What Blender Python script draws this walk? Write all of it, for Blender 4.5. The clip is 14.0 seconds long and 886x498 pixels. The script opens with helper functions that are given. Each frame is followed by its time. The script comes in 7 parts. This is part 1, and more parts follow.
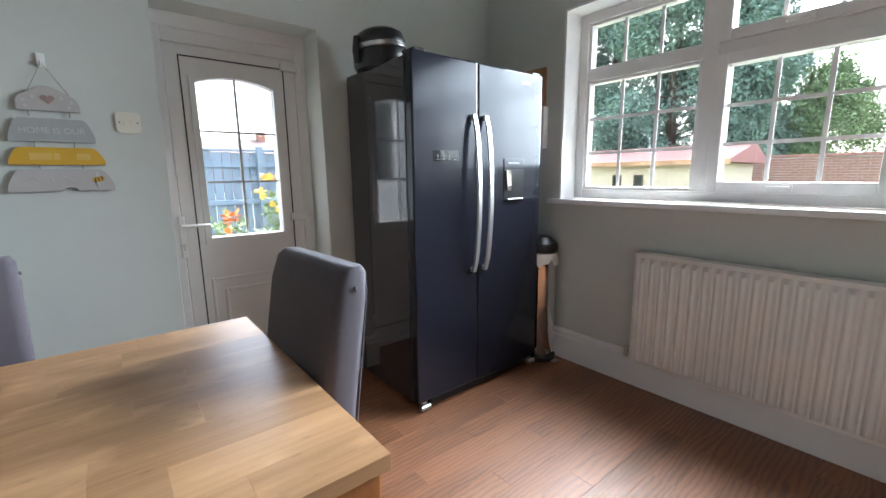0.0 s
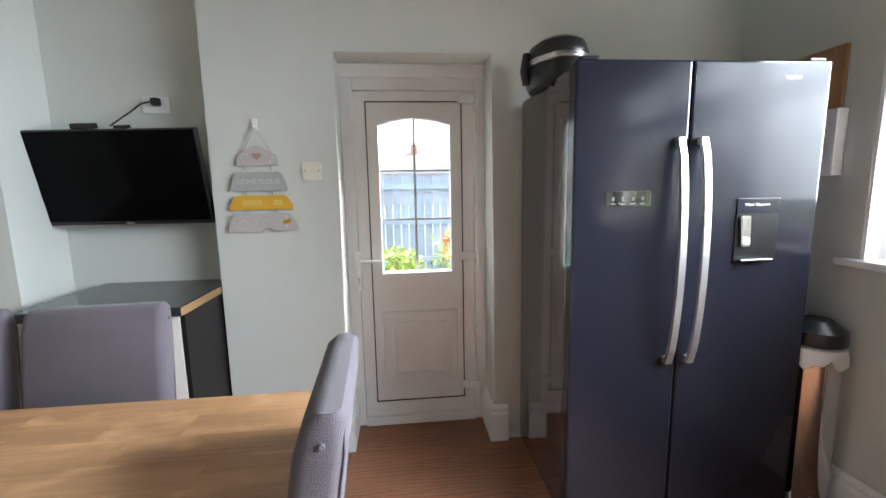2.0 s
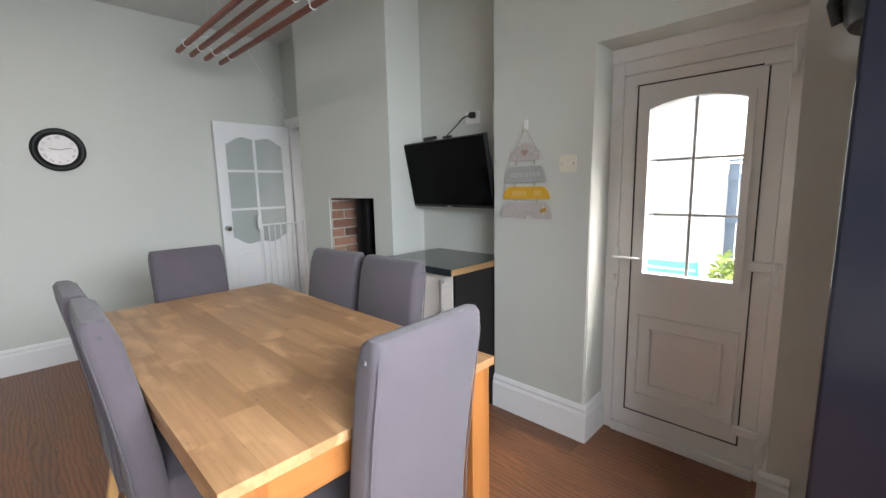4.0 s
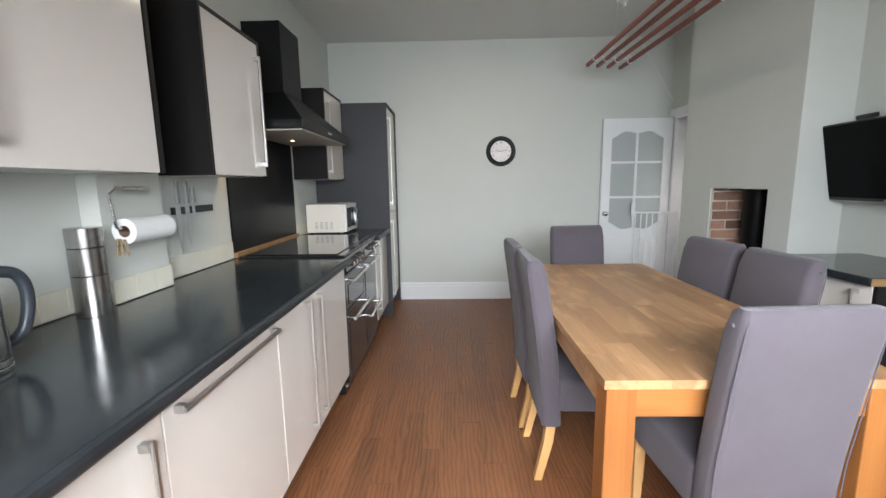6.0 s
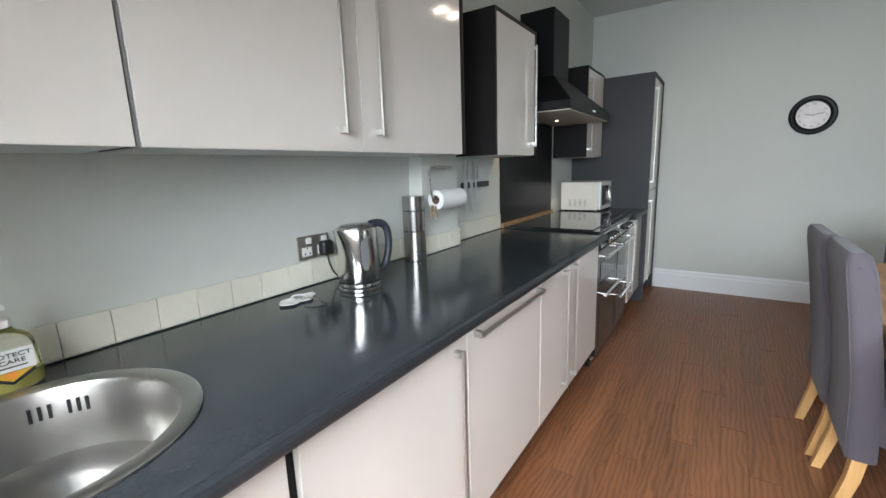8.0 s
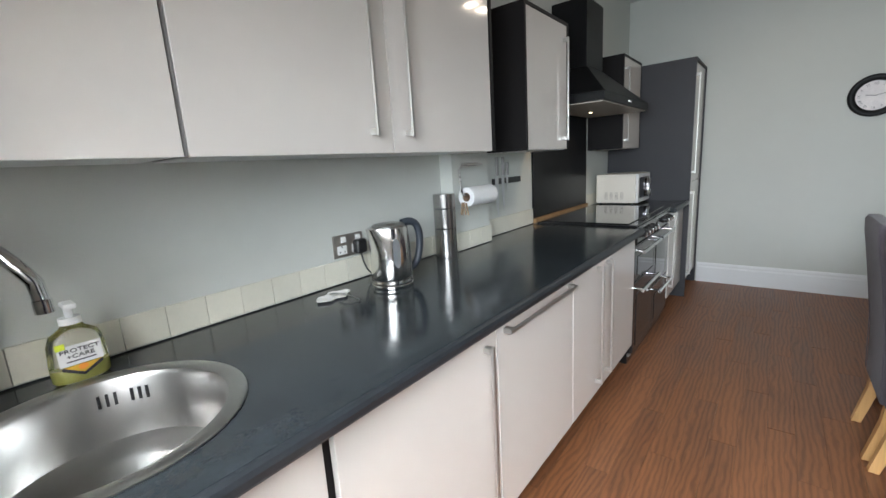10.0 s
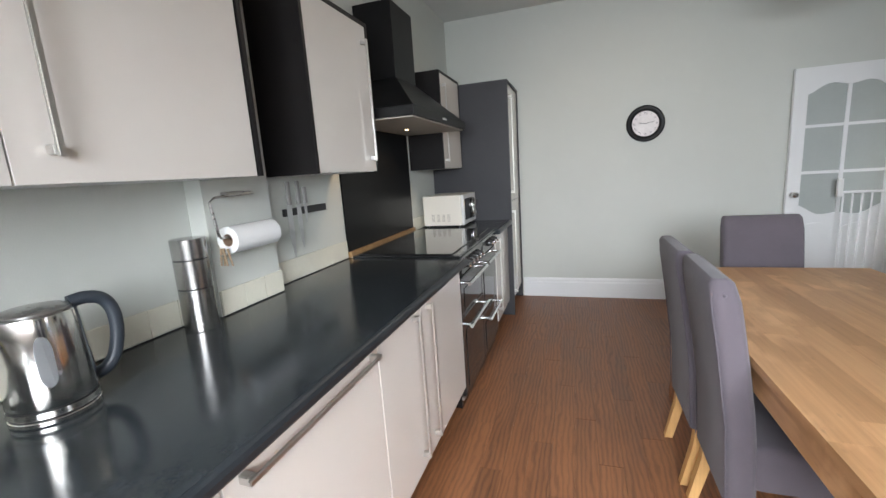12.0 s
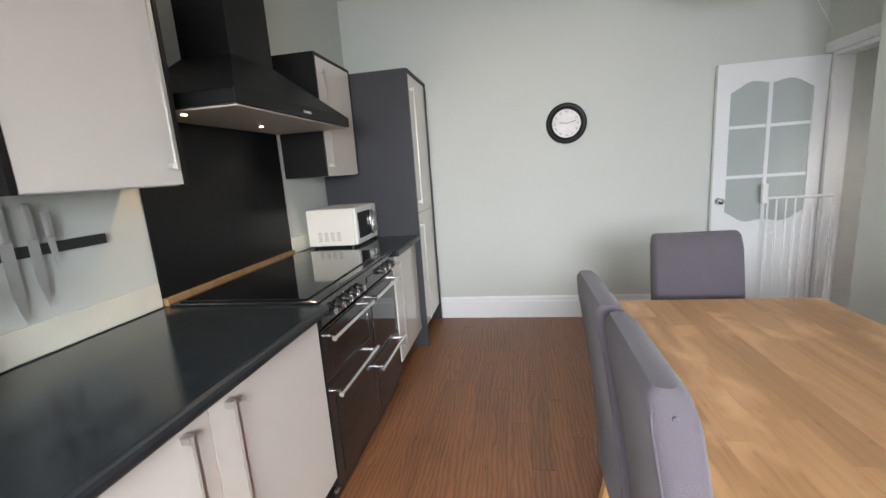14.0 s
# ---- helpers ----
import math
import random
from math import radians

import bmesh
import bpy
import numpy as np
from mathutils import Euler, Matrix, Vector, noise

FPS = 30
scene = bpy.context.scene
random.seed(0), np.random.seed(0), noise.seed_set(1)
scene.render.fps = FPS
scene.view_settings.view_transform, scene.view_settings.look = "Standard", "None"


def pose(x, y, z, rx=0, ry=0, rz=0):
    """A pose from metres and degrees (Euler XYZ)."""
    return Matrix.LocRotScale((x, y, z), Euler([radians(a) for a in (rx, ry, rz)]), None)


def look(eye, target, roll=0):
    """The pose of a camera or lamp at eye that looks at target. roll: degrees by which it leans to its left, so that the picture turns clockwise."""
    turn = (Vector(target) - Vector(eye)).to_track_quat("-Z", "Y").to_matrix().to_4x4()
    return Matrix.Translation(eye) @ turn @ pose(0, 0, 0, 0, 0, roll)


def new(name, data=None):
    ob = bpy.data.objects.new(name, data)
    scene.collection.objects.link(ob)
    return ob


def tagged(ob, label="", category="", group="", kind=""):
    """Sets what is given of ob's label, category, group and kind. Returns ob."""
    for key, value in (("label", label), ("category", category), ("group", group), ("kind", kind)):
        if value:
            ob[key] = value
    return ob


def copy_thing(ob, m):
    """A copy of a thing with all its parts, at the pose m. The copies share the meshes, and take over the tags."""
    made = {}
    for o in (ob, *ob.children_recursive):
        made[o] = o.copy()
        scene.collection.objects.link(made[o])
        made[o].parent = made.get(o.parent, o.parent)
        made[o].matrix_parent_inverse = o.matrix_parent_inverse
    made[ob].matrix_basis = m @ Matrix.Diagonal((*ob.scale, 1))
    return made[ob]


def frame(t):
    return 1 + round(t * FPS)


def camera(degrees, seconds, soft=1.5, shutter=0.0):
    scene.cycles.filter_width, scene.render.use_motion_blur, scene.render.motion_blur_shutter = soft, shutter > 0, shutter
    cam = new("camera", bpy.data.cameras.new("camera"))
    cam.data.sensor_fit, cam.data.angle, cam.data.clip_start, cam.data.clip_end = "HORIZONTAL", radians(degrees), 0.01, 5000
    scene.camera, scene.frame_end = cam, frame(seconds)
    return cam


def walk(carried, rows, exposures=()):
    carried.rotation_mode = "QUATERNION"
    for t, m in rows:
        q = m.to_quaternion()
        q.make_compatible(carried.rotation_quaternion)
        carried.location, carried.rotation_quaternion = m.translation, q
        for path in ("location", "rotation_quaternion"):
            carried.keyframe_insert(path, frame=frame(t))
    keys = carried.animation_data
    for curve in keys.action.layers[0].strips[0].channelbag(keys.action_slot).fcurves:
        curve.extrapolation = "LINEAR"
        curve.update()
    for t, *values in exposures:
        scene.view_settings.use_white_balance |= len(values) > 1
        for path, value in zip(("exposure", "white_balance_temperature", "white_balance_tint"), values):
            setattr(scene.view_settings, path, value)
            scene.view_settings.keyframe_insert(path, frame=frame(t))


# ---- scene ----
cam = camera(93.7, 14.0)
PATH = [
    (0, (1.166, 1.999, 1.213), (2.698, 0.762, 0.862), -0.7),
    (0.5, (1.192, 1.92, 1.265), (2.957, 1.032, 0.955), 0.1),
    (1, (1.295, 1.817, 1.295), (3.166, 1.167, 1.02), 0.3),
    (1.5, (1.373, 1.690, 1.347), (3.295, 1.221, 1.066), -0.5),
    (2, (1.384, 1.459, 1.35), (3.355, 1.272, 1.065), -1.1),
    (2.2, (1.386, 1.371, 1.363), (3.363, 1.302, 1.075), -1.2),
    (4.3, (1.488, 0.815, 1.342), (2.688, 2.387, 1.046), -1.2),
    (4.5, (1.457, 0.781, 1.351), (2.5, 2.462, 1.054), -1.2),
    (5, (1.353, 0.726, 1.35), (2.048, 2.579, 1.061), -0.7),
    (5.5, (1.271, 0.626, 1.35), (1.642, 2.567, 1.041), -0.8),
    (5.7, (1.253, 0.594, 1.365), (1.465, 2.556, 1.042), -0.7),
    (6, (1.257, 0.547, 1.341), (1.208, 2.522, 1.032), -0.9),
    (6.5, (1.263, 0.513, 1.328), (0.853, 2.446, 1.015), -1.4),
    (7, (1.259, 0.479, 1.324), (0.572, 2.327, 0.989), -1.6),
    (7.5, (1.229, 0.428, 1.325), (0.32, 2.172, 0.967), -1.6),
    (8, (1.207, 0.379, 1.331), (0.106, 2.006, 0.955), -1.9),
    (8.2, (1.194, 0.36, 1.335), (0.032, 1.941, 0.95), -1.9),
    (10.3, (1.237, 0.379, 1.345), (0.002, 1.903, 0.953), -3.5),
    (10.5, (1.237, 0.419, 1.346), (0.066, 1.993, 0.956), -3.5),
    (11, (1.218, 0.576, 1.332), (0.241, 2.278, 0.947), -3.6),
    (11.5, (1.19, 0.755, 1.372), (0.409, 2.557, 0.995), -3.8),
    (12, (1.205, 0.913, 1.369), (0.584, 2.78, 1.007), -3.8),
    (12.5, (1.292, 1.08, 1.381), (0.774, 2.979, 1.029), -3.8),
    (13, (1.39, 1.233, 1.397), (0.942, 3.151, 1.05), -3.9),
    (13.5, (1.406, 1.383, 1.392), (1.016, 3.313, 1.038), -4.0),
    (14, (1.366, 1.596, 1.386), (1.012, 3.528, 1.012), -4.1),
]
walk(cam, [(t, look(eye, target, roll)) for t, eye, target, roll in PATH], [(0, 3.4, 5850, 8), (1, 3.66, 5950, 9), (2.2, 3.8, 6250, 12), (4.3, 3.42, 6450, 13), (6, 3.5, 6450, 13), (8, 3.2, 6250, 11), (10.3, 3.17, 6250, 11), (11, 3.3, 6350, 13), (14, 3.74, 6500, 14)])

# ---------------------------------------------------------------- light
world = bpy.data.worlds.new("overcast_sky")
scene.world = world
world.use_nodes = True
wn, wl = world.node_tree.nodes, world.node_tree.links
sky = wn.new("ShaderNodeTexSky")
sky.sky_type = 'NISHITA'
sky.sun_disc = False
sky.sun_elevation, sky.sun_rotation = radians(48), radians(150)
sky.dust_density, sky.air_density = 6.0, 1.0
grey = wn.new("ShaderNodeHueSaturation")
grey.inputs["Saturation"].default_value = 0.45
wl.new(sky.outputs[0], grey.inputs["Color"])
wl.new(grey.outputs[0], wn["Background"].inputs["Color"])
wn["Background"].inputs["Strength"].default_value = 0.15

sun_data = bpy.data.lights.new("sun", 'SUN')
sun_data.energy, sun_data.angle, sun_data.color = 0.8, radians(35), (1.0, 0.96, 0.9)
sun = new("sun", sun_data)
sun.matrix_world = look((0, 0, 0), (-0.35, 0.6, -0.75))

# ceiling spotlights that mirror in the glossy wall cabinets
SPOTS = [(1.47, 3.84, 0.09), (1.46, 4.04, 0.09)]
for lx, ly, ls in SPOTS:
    ld = bpy.data.lights.new("ceiling_lamp", 'AREA')
    ld.shape, ld.size, ld.energy, ld.color = 'DISK', ls, 0.27, (1.0, 0.86, 0.66)
    new("ceiling_lamp", ld).matrix_world = look((lx, ly, 2.765), (lx, ly, 0))

# sky light in the window's opening
ld = bpy.data.lights.new("window_daylight", 'AREA')
ld.shape, ld.size, ld.size_y, ld.energy, ld.color = 'RECTANGLE', 2.08, 0.8, 7.1, (0.875, 0.957, 1.0)
ld.spread = radians(106)
new("window_daylight", ld).matrix_world = look((1.72, -0.2, 1.64), (1.78, 2.4, 0.5))

# ---------------------------------------------------------------- materials


def mat(name, colour, rough=0.5, metal=0.0, vary=0.0, scale=6.0, bump=0.0, bump_scale=120.0, coat=0.0, stretch=(1, 1, 1), random=0.0,
        rough_vary=0.0, sheen=0.0, spec=0.5):
    """A surface with broad and fine variation of tone, gloss and relief."""
    m = bpy.data.materials.new(name)
    m.use_nodes = True
    nt = m.node_tree
    n, l = nt.nodes, nt.links
    b = n["Principled BSDF"]
    b.inputs["Base Color"].default_value = (*colour, 1)
    b.inputs["Roughness"].default_value = rough
    b.inputs["Metallic"].default_value = metal
    b.inputs["Coat Weight"].default_value = coat
    b.inputs["Coat Roughness"].default_value = 0.06
    b.inputs["Sheen Weight"].default_value = sheen
    b.inputs["Specular IOR Level"].default_value = spec
    co = n.new("ShaderNodeTexCoord")
    mp = n.new("ShaderNodeMapping")
    mp.inputs["Scale"].default_value = stretch
    l.new(co.outputs["Object"], mp.inputs["Vector"])
    if vary or random:
        a, f = n.new("ShaderNodeTexNoise"), n.new("ShaderNodeTexNoise")
        a.inputs["Scale"].default_value, f.inputs["Scale"].default_value = scale, scale * 9
        a.inputs["Detail"].default_value = 5
        l.new(mp.outputs[0], a.inputs["Vector"])
        l.new(mp.outputs[0], f.inputs["Vector"])
        mix = n.new("ShaderNodeMath")
        mix.operation = 'MULTIPLY_ADD'
        mix.inputs[1].default_value = 0.35
        l.new(f.outputs["Fac"], mix.inputs[0])
        l.new(a.outputs["Fac"], mix.inputs[2])
        rng = n.new("ShaderNodeMapRange")
        rng.inputs["From Min"].default_value, rng.inputs["From Max"].default_value = 0.35, 1.0
        rng.inputs["To Min"].default_value, rng.inputs["To Max"].default_value = 1 - vary, 1 + vary
        l.new(mix.outputs[0], rng.inputs["Value"])
        hsv = n.new("ShaderNodeHueSaturation")
        hsv.inputs["Color"].default_value = (*colour, 1)
        val = rng.outputs[0]
        if random:
            info = n.new("ShaderNodeObjectInfo")
            r2 = n.new("ShaderNodeMapRange")
            r2.inputs["To Min"].default_value, r2.inputs["To Max"].default_value = 1 - random, 1 + random
            l.new(info.outputs["Random"], r2.inputs["Value"])
            mul = n.new("ShaderNodeMath")
            mul.operation = 'MULTIPLY'
            l.new(val, mul.inputs[0])
            l.new(r2.outputs[0], mul.inputs[1])
            val = mul.outputs[0]
        l.new(val, hsv.inputs["Value"])
        l.new(hsv.outputs[0], b.inputs["Base Color"])
        if rough_vary:
            rr = n.new("ShaderNodeMapRange")
            rr.inputs["From Min"].default_value, rr.inputs["From Max"].default_value = 0.4, 0.9
            rr.inputs["To Min"].default_value, rr.inputs["To Max"].default_value = rough - rough_vary, rough + rough_vary
            l.new(mix.outputs[0], rr.inputs["Value"])
            l.new(rr.outputs[0], b.inputs["Roughness"])
    if bump:
        bn = n.new("ShaderNodeTexNoise")
        bn.inputs["Scale"].default_value = bump_scale
        bn.inputs["Detail"].default_value = 4
        l.new(mp.outputs[0], bn.inputs["Vector"])
        bp = n.new("ShaderNodeBump")
        bp.inputs["Strength"].default_value = bump
        bp.inputs["Distance"].default_value = 0.004
        l.new(bn.outputs["Fac"], bp.inputs["Height"])
        l.new(bp.outputs[0], b.inputs["Normal"])
    return m


def wood(name, dark, light, rough=0.4, along=1, size=1.0, coat=0.0, random=0.15, stripe=0.5, knots=0.0, long=0.7, lo=0.45, hi=1.0, wear=0.0, freq=26.0, bigw=1.0):
    """Planed timber: long fibres, growth-ring bands, pores; each piece starts elsewhere in the log."""
    m = bpy.data.materials.new(name)
    m.use_nodes = True
    n, l = m.node_tree.nodes, m.node_tree.links
    b = n["Principled BSDF"]
    b.inputs["Roughness"].default_value = rough
    b.inputs["Coat Weight"].default_value = coat
    b.inputs["Coat Roughness"].default_value = 0.36
    co, info = n.new("ShaderNodeTexCoord"), n.new("ShaderNodeObjectInfo")
    off = n.new("ShaderNodeVectorMath")
    off.operation = 'MULTIPLY_ADD'
    comb = n.new("ShaderNodeCombineXYZ")
    for i in range(3):
        l.new(info.outputs["Random"], comb.inputs[i])
    l.new(comb.outputs[0], off.inputs[0])
    off.inputs[1].default_value = (13.0, 17.0, 7.0)
    l.new(co.outputs["Object"], off.inputs[2])
    mp = n.new("ShaderNodeMapping")
    s = [9.0 / size] * 3
    s[along] = long / size
    mp.inputs["Scale"].default_value = s
    l.new(off.outputs[0], mp.inputs["Vector"])
    big = n.new("ShaderNodeTexNoise")
    big.inputs["Scale"].default_value, big.inputs["Detail"].default_value, big.inputs["Distortion"].default_value = 1.0, 4, 0.6
    l.new(mp.outputs[0], big.inputs["Vector"])
    ring = n.new("ShaderNodeMath")
    ring.operation = 'MULTIPLY'
    ring.inputs[1].default_value = freq
    l.new(big.outputs["Fac"], ring.inputs[0])
    sine = n.new("ShaderNodeMath")
    sine.operation = 'SINE'
    l.new(ring.outputs[0], sine.inputs[0])
    mp2 = n.new("ShaderNodeMapping")
    s2 = [160.0 / size] * 3
    s2[along] = 5.0 / size
    mp2.inputs["Scale"].default_value = s2
    l.new(off.outputs[0], mp2.inputs["Vector"])
    fine = n.new("ShaderNodeTexNoise")
    fine.inputs["Scale"].default_value, fine.inputs["Detail"].default_value = 1.0, 3
    l.new(mp2.outputs[0], fine.inputs["Vector"])
    t = n.new("ShaderNodeMath")
    t.operation = 'MULTIPLY_ADD'
    t.inputs[1].default_value = 0.14 * stripe
    soft = n.new("ShaderNodeMapRange")
    soft.inputs["To Min"].default_value, soft.inputs["To Max"].default_value = 0.5 - 0.5 * bigw, 0.5 + 0.5 * bigw
    l.new(big.outputs["Fac"], soft.inputs["Value"])
    l.new(sine.outputs[0], t.inputs[0])
    l.new(soft.outputs[0], t.inputs[2])
    t2 = n.new("ShaderNodeMath")
    t2.operation = 'MULTIPLY_ADD'
    t2.inputs[1].default_value = 0.5
    l.new(fine.outputs["Fac"], t2.inputs[0])
    l.new(t.outputs[0], t2.inputs[2])
    ramp = n.new("ShaderNodeValToRGB")
    ramp.color_ramp.elements[0].position, ramp.color_ramp.elements[1].position = lo, hi
    ramp.color_ramp.elements[0].color, ramp.color_ramp.elements[1].color = (*dark, 1), (*light, 1)
    l.new(t2.outputs[0], ramp.inputs[0])
    last = ramp.outputs[0]
    if wear:
        pt = n.new("ShaderNodeTexNoise")
        pt.inputs["Scale"].default_value, pt.inputs["Detail"].default_value, pt.inputs["Distortion"].default_value = 4.5, 6, 0.4
        mw = n.new("ShaderNodeMapping")
        mw.inputs["Scale"].default_value = [0.8 if i == along else 1.8 for i in range(3)]
        l.new(off.outputs[0], mw.inputs["Vector"])
        l.new(mw.outputs[0], pt.inputs["Vector"])
        pr = n.new("ShaderNodeMapRange")
        pr.inputs["From Min"].default_value, pr.inputs["From Max"].default_value = 0.52, 0.68
        pr.inputs["To Max"].default_value = wear
        l.new(pt.outputs["Fac"], pr.inputs["Value"])
        mx = n.new("ShaderNodeMixRGB")
        mx.inputs[2].default_value = (*[min(1, c * 1.25 + 0.03) for c in light], 1)
        l.new(pr.outputs[0], mx.inputs[0])
        l.new(last, mx.inputs[1])
        last = mx.outputs[0]
    if knots:
        vo = n.new("ShaderNodeTexVoronoi")
        mk = n.new("ShaderNodeMapping")
        sk = [6.0] * 3
        sk[along] = 2.6
        mk.inputs["Scale"].default_value = sk
        l.new(off.outputs[0], mk.inputs["Vector"])
        l.new(mk.outputs[0], vo.inputs["Vector"])
        kr = n.new("ShaderNodeMapRange")
        kr.inputs["From Min"].default_value, kr.inputs["From Max"].default_value = 0.03, 0.16
        kr.inputs["To Min"].default_value, kr.inputs["To Max"].default_value = 1 - knots, 1.0
        l.new(vo.outputs["Distance"], kr.inputs["Value"])
        hk = n.new("ShaderNodeHueSaturation")
        l.new(kr.outputs[0], hk.inputs["Value"])
        l.new(last, hk.inputs["Color"])
        last = hk.outputs[0]
    hsv = n.new("ShaderNodeHueSaturation")
    mr = n.new("ShaderNodeMapRange")
    mr.inputs["To Min"].default_value, mr.inputs["To Max"].default_value = 1 - random, 1 + random
    l.new(info.outputs["Random"], mr.inputs["Value"])
    l.new(mr.outputs[0], hsv.inputs["Value"])
    l.new(last, hsv.inputs["Color"])
    l.new(hsv.outputs[0], b.inputs["Base Color"])
    bp = n.new("ShaderNodeBump")
    bp.inputs["Strength"].default_value, bp.inputs["Distance"].default_value = 0.25, 0.002
    l.new(fine.outputs["Fac"], bp.inputs["Height"])
    l.new(bp.outputs[0], b.inputs["Normal"])
    return m


def plank_wood(name, dark, light):
    """Wood-effect plank: wavy growth lines run along y, broad tone patches, a few small knots; satin lacquer."""
    m = bpy.data.materials.new(name)
    m.use_nodes = True
    n, l = m.node_tree.nodes, m.node_tree.links
    b = n["Principled BSDF"]
    co, info = n.new("ShaderNodeTexCoord"), n.new("ShaderNodeObjectInfo")
    comb, off = n.new("ShaderNodeCombineXYZ"), n.new("ShaderNodeVectorMath")
    for i in range(3):
        l.new(info.outputs["Random"], comb.inputs[i])
    off.operation = 'MULTIPLY_ADD'
    off.inputs[1].default_value = (11.0, 23.0, 5.0)
    l.new(comb.outputs[0], off.inputs[0])
    l.new(co.outputs["Object"], off.inputs[2])

    def noise(scale, detail=3.0, distort=0.0):
        mp, t = n.new("ShaderNodeMapping"), n.new("ShaderNodeTexNoise")
        mp.inputs["Scale"].default_value = scale
        l.new(off.outputs[0], mp.inputs["Vector"])
        l.new(mp.outputs[0], t.inputs["Vector"])
        t.inputs["Scale"].default_value, t.inputs["Detail"].default_value, t.inputs["Distortion"].default_value = 1.0, detail, distort
        return t.outputs["Fac"]

    def calc(op, a, k, c=None):
        q = n.new("ShaderNodeMath")
        q.operation = op
        for i, v in enumerate((a, k, c)):
            if v is None:
                continue
            if isinstance(v, (int, float)):
                q.inputs[i].default_value = v
            else:
                l.new(v, q.inputs[i])
        return q.outputs[0]

    def ramped(v, lo, hi, a, z):
        r = n.new("ShaderNodeMapRange")
        r.inputs["From Min"].default_value, r.inputs["From Max"].default_value = lo, hi
        r.inputs["To Min"].default_value, r.inputs["To Max"].default_value = a, z
        l.new(v, r.inputs["Value"])
        return r.outputs[0]
    xyz = n.new("ShaderNodeSeparateXYZ")
    l.new(off.outputs[0], xyz.inputs[0])
    wobble = noise((7.0, 1.6, 1.0), 2.0, 0.3)
    zig = noise((30.0, 14.0, 1.0), 2.0)
    ph = calc('MULTIPLY_ADD', wobble, 26.0, calc('MULTIPLY', xyz.outputs[0], 270.0))
    lines = calc('SINE', calc('MULTIPLY_ADD', zig, 4.5, ph), 0.0)
    sharp = ramped(lines, -1.0, 0.4, 0.0, 1.0)
    fine, patch = noise((170.0, 7.0, 20.0), 3.0), noise((5.0, 1.1, 1.0), 4.0, 0.4)
    tone = calc('MULTIPLY_ADD', sharp, 0.27, calc('MULTIPLY_ADD', fine, 0.5, calc('MULTIPLY', patch, 0.75)))
    ramp = n.new("ShaderNodeValToRGB")
    ramp.color_ramp.elements[0].position, ramp.color_ramp.elements[1].position = 0.32, 0.98
    ramp.color_ramp.elements[0].color, ramp.color_ramp.elements[1].color = (*dark, 1), (*light, 1)
    l.new(tone, ramp.inputs[0])
    vo, mk = n.new("ShaderNodeTexVoronoi"), n.new("ShaderNodeMapping")
    mk.inputs["Scale"].default_value = (5.5, 1.7, 1.0)
    l.new(off.outputs[0], mk.inputs["Vector"])
    l.new(mk.outputs[0], vo.inputs["Vector"])
    knot = ramped(vo.outputs["Distance"], 0.015, 0.075, 0.45, 1.0)
    hsv = n.new("ShaderNodeHueSaturation")
    l.new(ramp.outputs[0], hsv.inputs["Color"])
    l.new(calc('MULTIPLY', knot, ramped(info.outputs["Random"], 0.0, 1.0, 0.93, 1.07)), hsv.inputs["Value"])
    l.new(hsv.outputs[0], b.inputs["Base Color"])
    l.new(ramped(patch, 0.3, 0.7, 0.42, 0.54), b.inputs["Roughness"])
    b.inputs["Specular IOR Level"].default_value = 0.8
    bp = n.new("ShaderNodeBump")
    bp.inputs["Strength"].default_value, bp.inputs["Distance"].default_value = 0.2, 0.0015
    l.new(calc('MULTIPLY_ADD', sharp, 0.5, fine), bp.inputs["Height"])
    l.new(bp.outputs[0], b.inputs["Normal"])
    return m


def glass(name, colour=(1, 1, 1), rough=0.0):
    m = bpy.data.materials.new(name)
    m.use_nodes = True
    b = m.node_tree.nodes["Principled BSDF"]
    b.inputs["Base Color"].default_value = (*colour, 1)
    b.inputs["Transmission Weight"].default_value = 1.0
    b.inputs["Roughness"].default_value = rough
    b.inputs["IOR"].default_value = 1.45
    return m


def glow(name, colour, strength):
    m = bpy.data.materials.new(name)
    m.use_nodes = True
    b = m.node_tree.nodes["Principled BSDF"]
    b.inputs["Emission Color"].default_value = (*colour, 1)
    b.inputs["Emission Strength"].default_value = strength
    return m


WALL = mat("sage_grey_emulsion", (0.57, 0.588, 0.553), 0.7, vary=0.025, scale=1.5, bump=0.12, bump_scale=260)
CEIL = mat("matt_ceiling_white", (0.66, 0.67, 0.65), 0.85, vary=0.02, scale=1.2, bump=0.1, bump_scale=200)
WHITE = mat("white_gloss_paint", (0.78, 0.79, 0.80), 0.32, vary=0.02, scale=3, bump=0.05, bump_scale=60)
UPVC = mat("white_upvc", (0.78, 0.77, 0.76), 0.28, vary=0.015, scale=4)
REVEAL = mat("white_reveal_paint", (0.75, 0.76, 0.75), 0.6, vary=0.02, scale=3, bump=0.08)
CREAM = mat("cream_gloss_laminate", (0.69, 0.65, 0.605), 0.09, vary=0.012, scale=2, coat=0.25)
CARCASS = mat("graphite_laminate", (0.013, 0.0115, 0.0115), 0.45, vary=0.08, scale=5, bump=0.1, bump_scale=300, spec=0.2)
TALLGREY = mat("slate_grey_laminate", (0.043, 0.043, 0.048), 0.5, vary=0.06, scale=5, bump=0.1, bump_scale=300, spec=0.35)
TOP = mat("dark_slate_worktop", (0.026, 0.031, 0.035), 0.12, vary=0.35, scale=11, bump=0.03, bump_scale=500, rough_vary=0.04)
